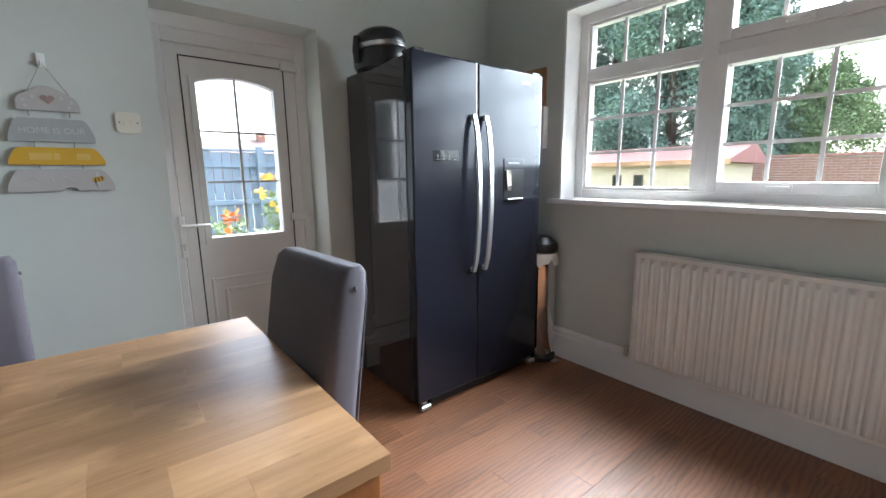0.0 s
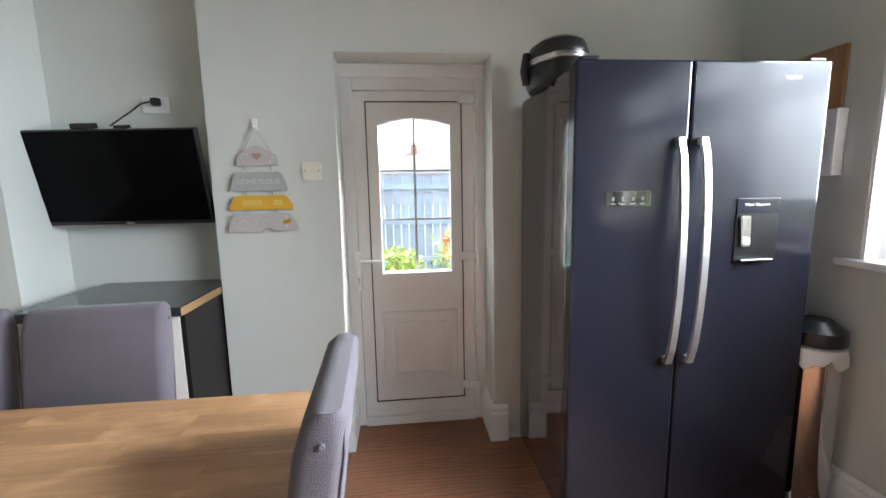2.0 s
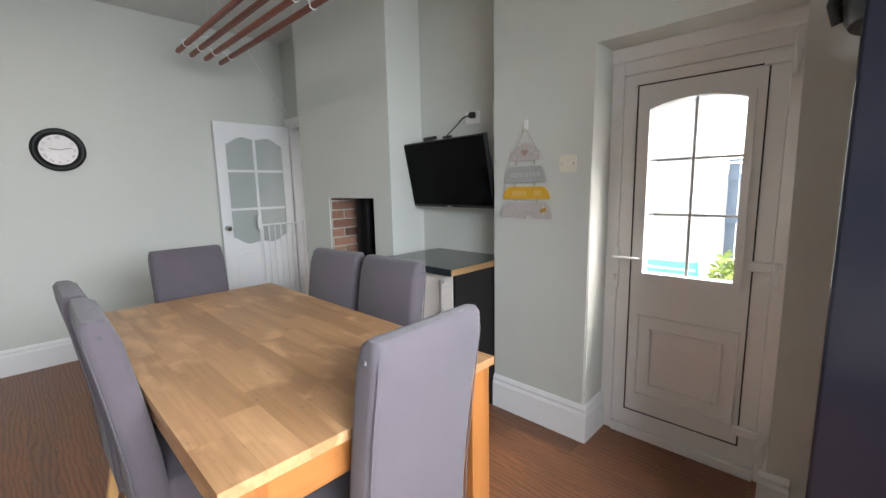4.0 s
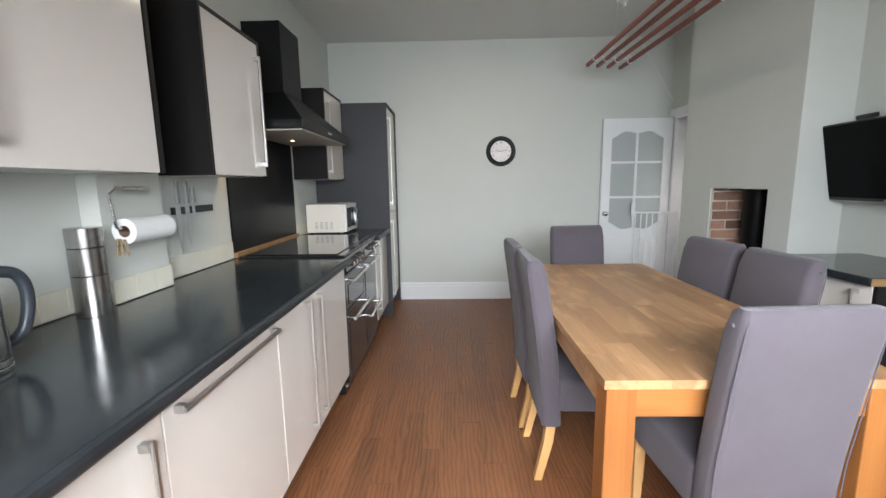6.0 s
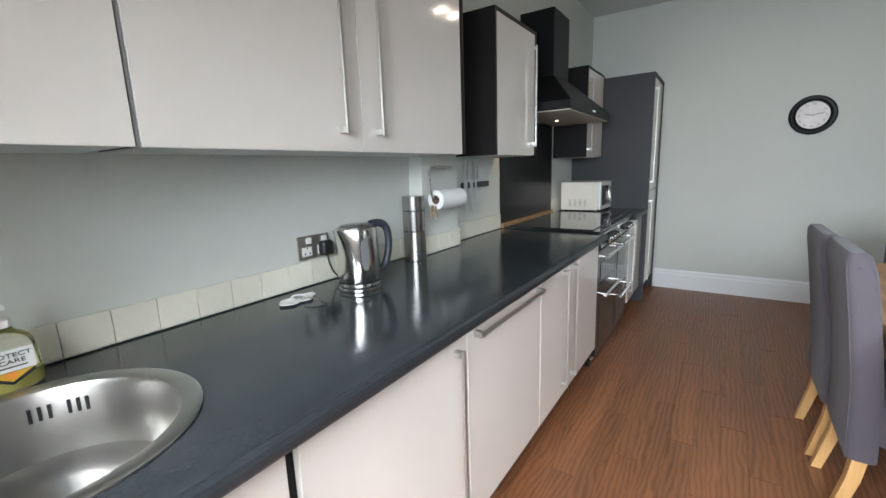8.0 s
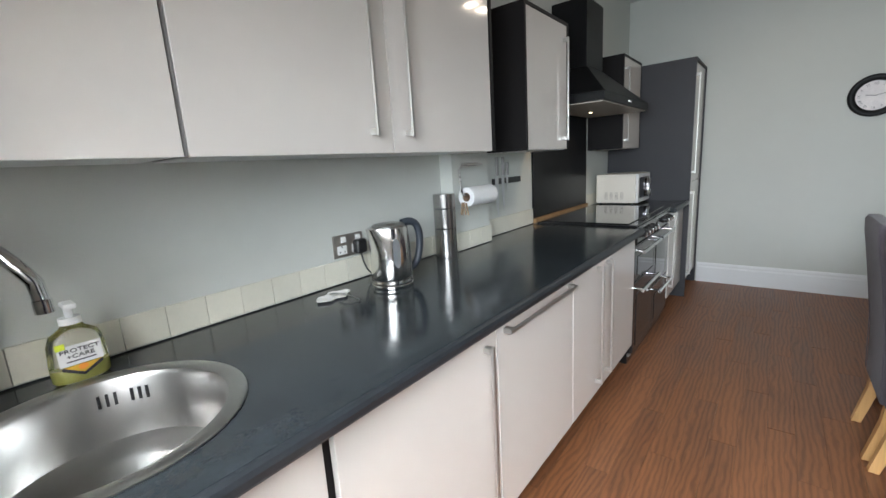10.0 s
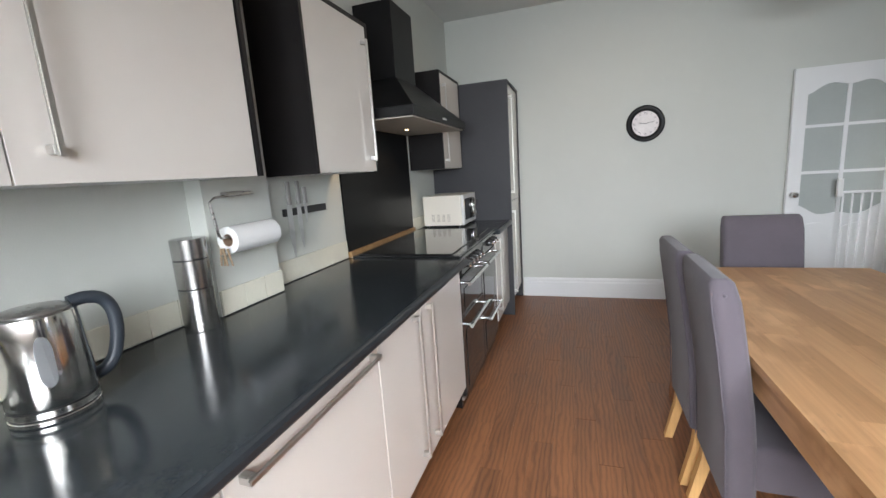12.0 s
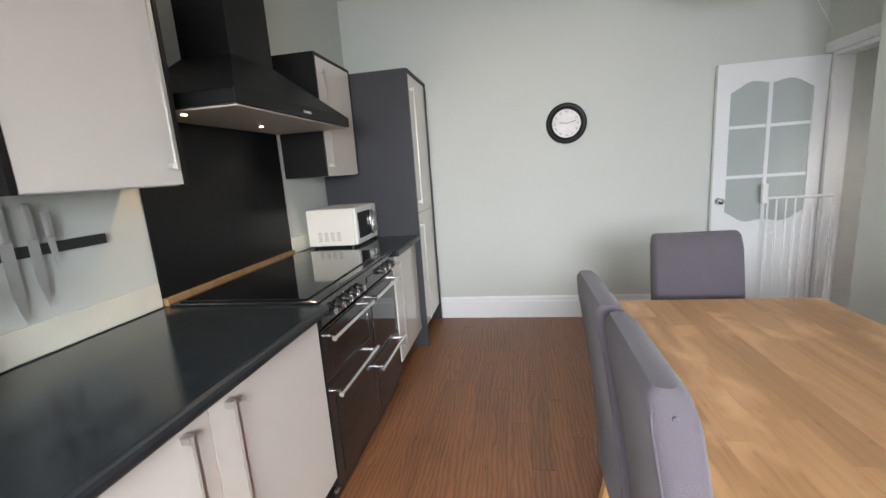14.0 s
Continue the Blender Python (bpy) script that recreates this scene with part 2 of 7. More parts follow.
TOPEDGE = mat("dark_slate_worktop_edge", (0.019, 0.023, 0.027), 0.4, vary=0.25, scale=12, bump=0.05, bump_scale=400)
STEEL = mat("brushed_steel", (0.52, 0.51, 0.50), 0.28, 1.0, vary=0.06, scale=8, stretch=(1, 1, 14), rough_vary=0.06)
SATIN = mat("satin_nickel", (0.60, 0.585, 0.56), 0.42, 1.0, vary=0.04, scale=10)
SINKSTEEL = mat("sink_steel", (0.5, 0.5, 0.49), 0.3, 1.0, vary=0.03, scale=30, bump=0.03, bump_scale=300)
KETTLESTEEL = mat("kettle_steel", (0.70, 0.69, 0.67), 0.13, 1.0, vary=0.04, scale=14, rough_vary=0.05)
CHROME = mat("polished_chrome", (0.72, 0.72, 0.72), 0.06, 1.0, vary=0.02, scale=12, rough_vary=0.03)
FLOORWOOD = plank_wood("walnut_floorboard", (0.058, 0.0185, 0.0068), (0.250, 0.097, 0.037))
OAK = wood("waxed_oak_top", (0.22, 0.105, 0.04), (0.47, 0.265, 0.125), 0.45, coat=0.35, along=1, size=1.3, random=0.035, stripe=0.4, lo=0.3, hi=1.1, wear=0.85, knots=0.25)
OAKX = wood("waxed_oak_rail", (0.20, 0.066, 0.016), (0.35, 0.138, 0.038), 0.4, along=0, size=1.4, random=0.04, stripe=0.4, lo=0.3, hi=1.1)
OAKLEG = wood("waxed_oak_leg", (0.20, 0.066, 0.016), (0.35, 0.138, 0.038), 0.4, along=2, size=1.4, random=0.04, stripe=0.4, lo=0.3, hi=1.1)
BEECH = wood("pale_beech", (0.42, 0.22, 0.075), (0.62, 0.37, 0.15), 0.4, along=2, size=1.3, random=0.06, stripe=0.3)
RAIL = wood("red_stained_rail", (0.16, 0.045, 0.03), (0.30, 0.095, 0.06), 0.5, along=1, size=1.0, random=0.1, stripe=0.3)
EDGE = wood("raw_chipboard_edge", (0.20, 0.11, 0.045), (0.33, 0.20, 0.09), 0.6, along=0, size=0.6, random=0.05)
FABRIC = mat("slate_purple_fabric", (0.080, 0.067, 0.080), 0.92, vary=0.1, scale=5, bump=0.5, bump_scale=420, sheen=0.15)
BLACKGLASS = mat("black_ceramic_glass", (0.008, 0.008, 0.009), 0.05, vary=0.05, scale=4, coat=0.3)
ENAMEL = mat("black_enamel", (0.012, 0.012, 0.013), 0.16, vary=0.06, scale=4, coat=0.3)
MATTBLACK = mat("matt_black_paint", (0.007, 0.007, 0.0074), 0.4, vary=0.1, scale=6, bump=0.06, spec=0.18)
FRIDGE = mat("midnight_metallic_paint", (0.0132, 0.0140, 0.0215), 0.15, 0.0, vary=0.04, scale=3, coat=0.08, spec=0.3)
PLASTIC = mat("black_plastic", (0.012, 0.012, 0.013), 0.35, vary=0.08, scale=10)
SCREEN = mat("television_screen", (0.002, 0.002, 0.0023), 0.1, vary=0.02, scale=3, spec=0.06)
CREAMPLASTIC = mat("cream_plastic", (0.72, 0.68, 0.58), 0.35, vary=0.03, scale=8)
WHITEPLASTIC = mat("white_plastic", (0.78, 0.78, 0.77), 0.35, vary=0.02, scale=8)
TILE = mat("cream_glazed_tile", (0.72, 0.70, 0.60), 0.22, vary=0.05, scale=9, bump=0.25, bump_scale=22, random=0.05)
GROUT = mat("grout", (0.47, 0.45, 0.38), 0.9, vary=0.08, scale=20)
PAPER = mat("kitchen_paper", (0.80, 0.80, 0.80), 0.95, vary=0.03, scale=10, bump=0.16, bump_scale=160)
PEGWOOD = mat("weathered_peg_wood", (0.27, 0.19, 0.115), 0.8, vary=0.15, scale=30)
CARD = mat("brown_cardboard", (0.24, 0.16, 0.11), 0.8, vary=0.1, scale=10)
GOLDWOOD = wood("tan_board", (0.30, 0.15, 0.06), (0.42, 0.24, 0.11), 0.5, along=2, size=0.8, random=0.04)
RADPAINT = mat("radiator_enamel", (0.80, 0.79, 0.77), 0.35, vary=0.02, scale=4)
BRICK = mat("old_red_brick", (0.27, 0.145, 0.10), 0.9, vary=0.35, scale=9, bump=0.8, bump_scale=60, random=0.45)
MORTAR = mat("lime_mortar", (0.50, 0.46, 0.40), 0.95, vary=0.15, scale=20, bump=0.6, bump_scale=90)
SOOT = mat("sooty_masonry", (0.03, 0.027, 0.025), 0.9, vary=0.3, scale=8, bump=0.5)
CLEAR = glass("window_glass")
BOTTLE = glass("clear_bottle_plastic", (0.95, 0.97, 0.93), 0.03)
FROST = mat("frosted_grey_glass", (0.40, 0.435, 0.425), 0.4, vary=0.05, scale=3, bump=0.3, bump_scale=120)
CORD = mat("white_cord", (0.75, 0.74, 0.70), 0.8, vary=0.04, scale=30)
YELLOW = mat("mustard_painted_wood", (0.62, 0.36, 0.03), 0.6, vary=0.06, scale=12)
GREYSIGN = mat("grey_painted_wood", (0.36, 0.37, 0.36), 0.65, vary=0.06, scale=12)
BEIGESIGN = mat("beige_painted_wood", (0.46, 0.43, 0.41), 0.65, vary=0.06, scale=12)
SPOT = glow("lit_lamp", (1.0, 0.74, 0.42), 0.5)
CANISTER = mat("vertically_brushed_steel", (0.42, 0.41, 0.40), 0.26, 1.0, vary=0.08, scale=10, stretch=(9, 9, 0.6))

# ---------------------------------------------------------------- mesh helpers
ROOT = {}


def thing(name, base=(0, 0, 0), label="", category="", group="", kind=""):
    """An Empty at a thing's base; its parts are given in world places (or round the origin, then posed)."""
    e = new(name)
    e.empty_display_size = 0.05
    e.location = base
    ROOT[e.name] = Vector(base)
    return tagged(e, label, category, group, kind)


def part(name, bm, material, parent=None, label="", smooth=False, mods=()):
    """Links a bmesh as one mesh object under a thing or a part."""
    base = ROOT.get(parent.name, Vector()) if parent else Vector()
    if base.length:
        bmesh.ops.translate(bm, vec=-base, verts=bm.verts)
    bmesh.ops.recalc_face_normals(bm, faces=bm.faces)
    me = bpy.data.meshes.new(name)
    bm.to_mesh(me)
    bm.free()
    me.materials.append(material)
    for p in me.polygons:
        p.use_smooth = smooth
    if smooth:
        me.set_sharp_from_angle(angle=radians(38))
    ob = new(name, me)
    if parent:
        ob.parent = parent
        ROOT[ob.name] = base
    if label:
        ob["label"] = label
    return ob


def setting(name, bm, material, label, category):
    return tagged(part(name, bm, material), label, category, kind="structure")


def box(x0, x1, y0, y1, z0, z1, bev=0.0, bm=None, seg=2):
    bm = bm or bmesh.new()
    r = bmesh.ops.create_cube(bm, size=1.0)
    vs = r["verts"]
    bmesh.ops.scale(bm, vec=(abs(x1 - x0), abs(y1 - y0), abs(z1 - z0)), verts=vs)
    bmesh.ops.translate(bm, vec=((x0 + x1) / 2, (y0 + y1) / 2, (z0 + z1) / 2), verts=vs)
    if bev:
        es = list({e for v in vs for e in v.link_edges})
        bmesh.ops.bevel(bm, geom=es, offset=bev, segments=seg, profile=0.6, affect='EDGES', clamp_overlap=True)
    return bm


def rod(a, b, r, bm=None, n=12, r2=None):
    """A round bar from a to b."""
    bm = bm or bmesh.new()
    a, b = Vector(a), Vector(b)
    d = b - a
    m = Matrix.Translation((a + b) / 2) @ d.to_track_quat('Z', 'Y').to_matrix().to_4x4()
    bmesh.ops.create_cone(bm, cap_ends=True, segments=n, radius1=r, radius2=r if r2 is None else r2, depth=d.length, matrix=m)
    return bm


def tube(points, r, bm=None, n=10):
    """A bent round bar through the points."""
    bm = bm or bmesh.new()
    pts = [Vector(p) for p in points]
    rings = []
    side = None
    for i, p in enumerate(pts):
        d = (pts[min(i + 1, len(pts) - 1)] - pts[max(i - 1, 0)]).normalized()
        if side is None:
            side = d.orthogonal()
        side = (side - d * side.dot(d)).normalized()
        up = d.cross(side)
        rings.append([bm.verts.new(p + side * (r * math.cos(2 * math.pi * k / n)) + up * (r * math.sin(2 * math.pi * k / n))) for k in range(n)])
    for a, b in zip(rings, rings[1:]):
        for k in range(n):
            bm.faces.new((a[k], a[(k + 1) % n], b[(k + 1) % n], b[k]))
    bm.faces.new(rings[0][::-1])
    bm.faces.new(rings[-1])
    return bm


def lathe(profile, cx, cy, bm=None, n=40, sx=1.0, sy=1.0):
    """A turned shape from (radius, height) pairs round an upright axis."""
    bm = bm or bmesh.new()
    rings = []
    for r, z in profile:
        if r < 1e-5:
            rings.append([bm.verts.new((cx, cy, z))])
        else:
            rings.append([bm.verts.new((cx + sx * r * math.cos(2 * math.pi * k / n), cy + sy * r * math.sin(2 * math.pi * k / n), z)) for k in range(n)])
    for a, b in zip(rings, rings[1:]):
        for k in range(n):
            k2 = (k + 1) % n
            if len(a) == 1 and len(b) > 1:
                bm.faces.new((a[0], b[k], b[k2]))
            elif len(b) == 1 and len(a) > 1:
                bm.faces.new((a[k], a[k2], b[0]))
            elif len(a) > 1:
                bm.faces.new((a[k], a[k2], b[k2], b[k]))
    return bm


def prism(outline, axis, lo, hi, bm=None, bev=0.0):
    """A flat outline, given in the two other axes, pushed along an axis from lo to hi."""
    bm = bm or bmesh.new()

    def at(u, v, w):
        return {0: (w, u, v), 1: (u, w, v), 2: (u, v, w)}[axis]
    a = [bm.verts.new(at(u, v, lo)) for u, v in outline]
    b = [bm.verts.new(at(u, v, hi)) for u, v in outline]
    fs = [bm.faces.new(a), bm.faces.new(b[::-1])]
    k = len(a)
    for i in range(k):
        fs.append(bm.faces.new((a[i], b[i], b[(i + 1) % k], a[(i + 1) % k])))
    if bev:
        es = list({e for f in fs for e in f.edges})
        bmesh.ops.bevel(bm, geom=es, offset=bev, segments=2, affect='EDGES', clamp_overlap=True)
    return bm


def ringed(outer, inner, axis, lo, hi, bm=None):
    """A plate with a hole: two outlines of the same number of points."""
    bm = bm or bmesh.new()

    def at(u, v, w):
        return {0: (w, u, v), 1: (u, w, v), 2: (u, v, w)}[axis]
    vs = [[bm.verts.new(at(u, v, w)) for u, v in ol] for ol in (outer, inner) for w in (lo, hi)]
    k = len(outer)
    for i in range(k):
        j = (i + 1) % k
        bm.faces.new((vs[0][i], vs[0][j], vs[2][j], vs[2][i]))
        bm.faces.new((vs[1][i], vs[3][i], vs[3][j], vs[1][j]))
        bm.faces.new((vs[0][i], vs[1][i], vs[1][j], vs[0][j]))
        bm.faces.new((vs[2][i], vs[2][j], vs[3][j], vs[3][i]))
    return bm


def frame_bm(axis, u0, u1, v0, v1, lo, hi, w, bm=None, bev=0.0):
    """Four mitre-less bars round an opening (u is the level axis, v is height)."""
    bm = bm or bmesh.new()

    def bx(a, b, c, d):
        if axis == 0:
            box(lo, hi, a, b, c, d, bev, bm)
        else:
            box(a, b, lo, hi, c, d, bev, bm)
    bx(u0, u0 + w, v0, v1)
    bx(u1 - w, u1, v0, v1)
    bx(u0 + w, u1 - w, v0, v0 + w)
    bx(u0 + w, u1 - w, v1 - w, v1)
    return bm

# ---------------------------------------------------------------- the room
XW, XE, YS, YN, ZC = -0.09, 3.44, -0.27, 5.32, 2.87     # west wall, east pier face, south wall, north wall, ceiling
XO = 3.78                                               # outer face of the east wall

setting("ceiling", box(XW - 0.2, XO, YS - 0.3, YN + 0.2, ZC, ZC + 0.15), CEIL, "plain off-white painted ceiling", "ceiling")
setting("wall_north", box(XW - 0.2, XO + 1.2, YN, YN + 0.2, 0, ZC), WALL, "plain pale sage-grey painted wall with a clock", "wall")

# west wall: a shallow pier stands out of it behind the paper roll
bm = box(XW - 0.2, XW, YS - 0.3, YN, 0, ZC)
setting("wall_west", bm, WALL, "pale sage-grey painted wall behind the worktop", "wall")
setting("wall_west_pier", box(XW, XW + 0.075, 2.02, 2.345, 0, ZC), WALL, "shallow sage-grey painted pier", "wall")

# south wall with the window opening
WX0, WX1, WZ0, WZ1 = 0.58, 2.785, 1.055, 2.175
bm = bmesh.new()
box(XW, WX0, YS - 0.3, YS, 0, ZC, bm=bm)
box(WX1, XO, YS - 0.3, YS, 0, ZC, bm=bm)
box(WX0, WX1, YS - 0.3, YS, 0, WZ0 - 0.03, bm=bm)
box(WX0, WX1, YS - 0.3, YS, WZ1, ZC, bm=bm)
setting("wall_south", bm, WALL, "sage-grey painted wall below and beside the wide window", "wall")
bm = bmesh.new()
box(WX0, WX0 + 0.012, YS - 0.15, YS - 0.002, WZ0, WZ1, bm=bm)
box(WX1 - 0.012, WX1, YS - 0.15, YS - 0.002, WZ0, WZ1, bm=bm)
box(WX0 + 0.012, WX1 - 0.012, YS - 0.15, YS - 0.002, WZ1 - 0.012, WZ1, bm=bm)
setting("trim_reveal", bm, REVEAL, "white painted window reveal", "reveal")

# east wall: back door opening, pier, alcove, chimney breast, recess with the hall door
DY0, DY1, DZ = 1.005, 1.765, 1.995
bm = prism([(YS, 0), (DY0, 0), (DY0, DZ), (DY1, DZ), (DY1, 0), (2.34, 0), (2.34, ZC), (YS, ZC)], 0, XE, XO)
bmesh.ops.bevel(bm, geom=[e for e in bm.edges if all(v.co.x < XE + 0.01 and YS + 0.1 < v.co.y for v in e.verts) and not all(v.co.z > 2.5 or v.co.z < 0.01 for v in e.verts)], offset=0.01, segments=3, affect='EDGES')
setting("wall_east", bm, WALL, "sage-grey painted wall with a recessed back door", "wall")
AX = 3.62
setting("wall_alcove", box(AX, XO, 2.34, 3.13, 0, ZC), WALL, "sage-grey painted back of an alcove", "wall")
BX, BY0, BY1, FY0, FY1, FZ = 3.318, 3.13, 4.36, 3.335, 3.945, 1.275
bm = prism([(BY0, 0), (FY0, 0), (FY0, FZ), (FY1, FZ), (FY1, 0), (BY1, 0), (BY1, ZC), (BY0, ZC)], 0, BX, XO)
setting("wall_chimney_breast", bm, WALL, "sage-grey chimney breast with an open fireplace", "chimney breast")
HY0, HY1, HZ, HX = 4.46, 5.235, 2.02, 3.66
bm = prism([(BY1, 0), (HY0, 0), (HY0, HZ), (HY1, HZ), (HY1, 0), (YN, 0), (YN, ZC), (BY1, ZC)], 0, HX, XO)
setting("wall_recess", bm, WALL, "sage-grey painted wall round the hall doorway", "wall")
# the hall beyond the doorway
bm = bmesh.new()
box(4.85, 5.0, 3.6, YN, 0, ZC, bm=bm)
# south piece stops below the ceiling; unseen gap added to let daylight in
box(XO, 4.85, 3.6, 3.75, 0, 2.38, bm=bm)
setting("wall_hall", bm, WALL, "plain grey wall of the hall", "wall")
setting("ceiling_hall", box(XO, 4.85, 3.75, YN, 2.5, 2.6), CEIL, "plain hall ceiling", "ceiling")
# fireplace: sooty back, brick cheeks and a black stove with its flue pipe
setting("fireplace_back", box(3.74, XO + 0.01, FY0, FY1, 0, FZ + 0.3), SOOT, "sooty brick back of the fireplace", "fireplace")
setting("fireplace_hearth", box(BX - 0.02, 3.74, FY0 + 0.002, FY1 - 0.002, 0.004, 0.03, 0.004), SOOT, "dark stone hearth slab", "hearth")

# skirting boards with a moulded top
SK = [(0, 0), (0.022, 0), (0.022, 0.15), (0.014, 0.165), (0.016, 0.18), (0.007, 0.2), (0, 0.2)]


def skirting(name, a, b, into):
    """A board along the line a-b (x, y), moulded towards the side into."""
    a, b, into = Vector((*a, 0)), Vector((*b, 0)), Vector((*into, 0))
    bm = bmesh.new()
    r = [[bm.verts.new(p + into * d + Vector((0, 0, z))) for d, z in SK] for p in (a, b)]
    k = len(SK)
    for i in range(k):
        bm.faces.new((r[0][i], r[0][(i + 1) % k], r[1][(i + 1) % k], r[1][i]))
    bm.faces.new(r[0])
    bm.faces.new(r[1][::-1])
    return setting(name, bm, WHITE, "tall white moulded skirting board", "skirting")


skirting("baseboard_north", (0.64, YN), (3.60, YN), (0, -1))
skirting("baseboard_south", (0.6, YS), (XE, YS), (0, 1))
skirting("baseboard_pier", (XE, DY1 - 0.022), (XE, 2.34), (-1, 0))
skirting("baseboard_reveal", (XE, DY1), (3.655, DY1), (0, -1))
skirting("baseboard_reveal_south", (XE, DY0), (3.655, DY0), (0, 1))
skirting("baseboard_fridge_side", (XE, 0.93), (XE, DY0 + 0.022), (-1, 0))
skirting("baseboard_breast", (BX, FY1), (BX, BY1), (-1, 0))
skirting("baseboard_breast_south", (BX, BY0), (BX, FY0), (-1, 0))

# hall doorway lining and architrave
bm = bmesh.new()
box(HX - 0.004, XO + 0.004, HY1 - 0.03, HY1, 0, HZ, 0.002, bm=bm)
box(HX - 0.004, XO + 0.004, HY0, HY0 + 0.03, 0, HZ, 0.002, bm=bm)
box(HX - 0.004, XO + 0.004, HY0 + 0.03, HY1 - 0.03, HZ - 0.03, HZ, 0.002, bm=bm)
box(HX - 0.02, HX - 0.004, BY1 + 0.003, HY1 + 0.06, HZ, HZ + 0.075, 0.004, bm=bm)
box(HX - 0.02, HX - 0.004, BY1 + 0.003, HY0, 0, HZ, 0.004, bm=bm)
setting("trim_hall_doorway", bm, WHITE, "white painted door lining and architrave", "door frame")


# ---------------------------------------------------------------- window
def window():
    w = thing("window_1", (1.7, YS - 0.2, WZ0), "wide white three-light window with square glazing bars", "window", kind="structure")
    y0, y1 = YS - 0.215, YS - 0.15
    lights = [(2.773, 2.03), (2.03, 1.29), (1.29, 0.592)]
    part("window_sill", box(WX0 - 0.06, WX1 + 0.07, YS - 0.15, YS + 0.035, WZ0 - 0.03, WZ0, 0.006), WHITE, w, "white gloss window board")
    zt = 1.80
    bm = bmesh.new()
    frame_bm(1, 0.592, 2.773, WZ0 + 0.002, WZ1 - 0.012, y0, y1, 0.055, bm, 0.005)
    for x in (2.03, 1.29):
        box(x - 0.035, x + 0.035, y0, y1, WZ0 + 0.057, WZ1 - 0.067, 0.005, bm)
    for a, b in lights:
        lo, hi = min(a, b), max(a, b)
        box(lo + 0.035 + 0.02 * (lo < 0.7), hi - 0.035 - 0.02 * (hi > 2.7), y0 + 0.002, y1 - 0.002, zt - 0.03, zt + 0.03, 0.004, bm)
    part("window_frame", bm, UPVC, w)
    for i, (a, b) in enumerate(lights):
        lo, hi = min(a, b) + (0.055 if i == 2 else 0.035), max(a, b) - (0.055 if i == 0 else 0.035)
        for k, (v0, v1) in enumerate(((WZ0 + 0.057, zt - 0.03), (zt + 0.03, WZ1 - 0.067))):
            opening = i == 1
            ww = 0.05 if opening else 0.018
            sash = part("sash", frame_bm(1, lo, hi, v0, v1, y0 - 0.004, y1 + (0.018 if opening else -0.012), ww, bev=0.004), UPVC, w,
                        "white opening sash" if opening else "slim white glazing bead")
            g0, g1, h0, h1 = lo + ww, hi - ww, v0 + ww, v1 - ww
            pane = part("pane", box(g0, g1, y0 + 0.024, y0 + 0.028, h0, h1), CLEAR, sash)
            pane.visible_shadow = False
            bars = bmesh.new()
            rows = 3 if k == 0 else 1
            for c in (1, 2):
                x = g0 + (g1 - g0) * c / 3
                box(x - 0.009, x + 0.009, y0 + 0.029, y0 + 0.036, h0, h1, bm=bars)
            for r in range(1, rows):
                z = h0 + (h1 - h0) * r / rows
                box(g0, g1, y0 + 0.0295, y0 + 0.0355, z - 0.009, z + 0.009, bm=bars)
            part("glazing_bars", bars, UPVC, sash)
            if opening:
                bm = bmesh.new()
                xm = (lo + hi) / 2
                box(xm - 0.02, xm + 0.02, y1 + 0.018, y1 + 0.03, v0 + 0.008, v0 + 0.04, 0.004, bm)
                box(xm - 0.012, xm + 0.075, y1 + 0.03, y1 + 0.044, v0 + 0.016, v0 + 0.032, 0.004, bm)
                part("window_handle", bm, WHITEPLASTIC, sash, "white window catch")
    return w


window()


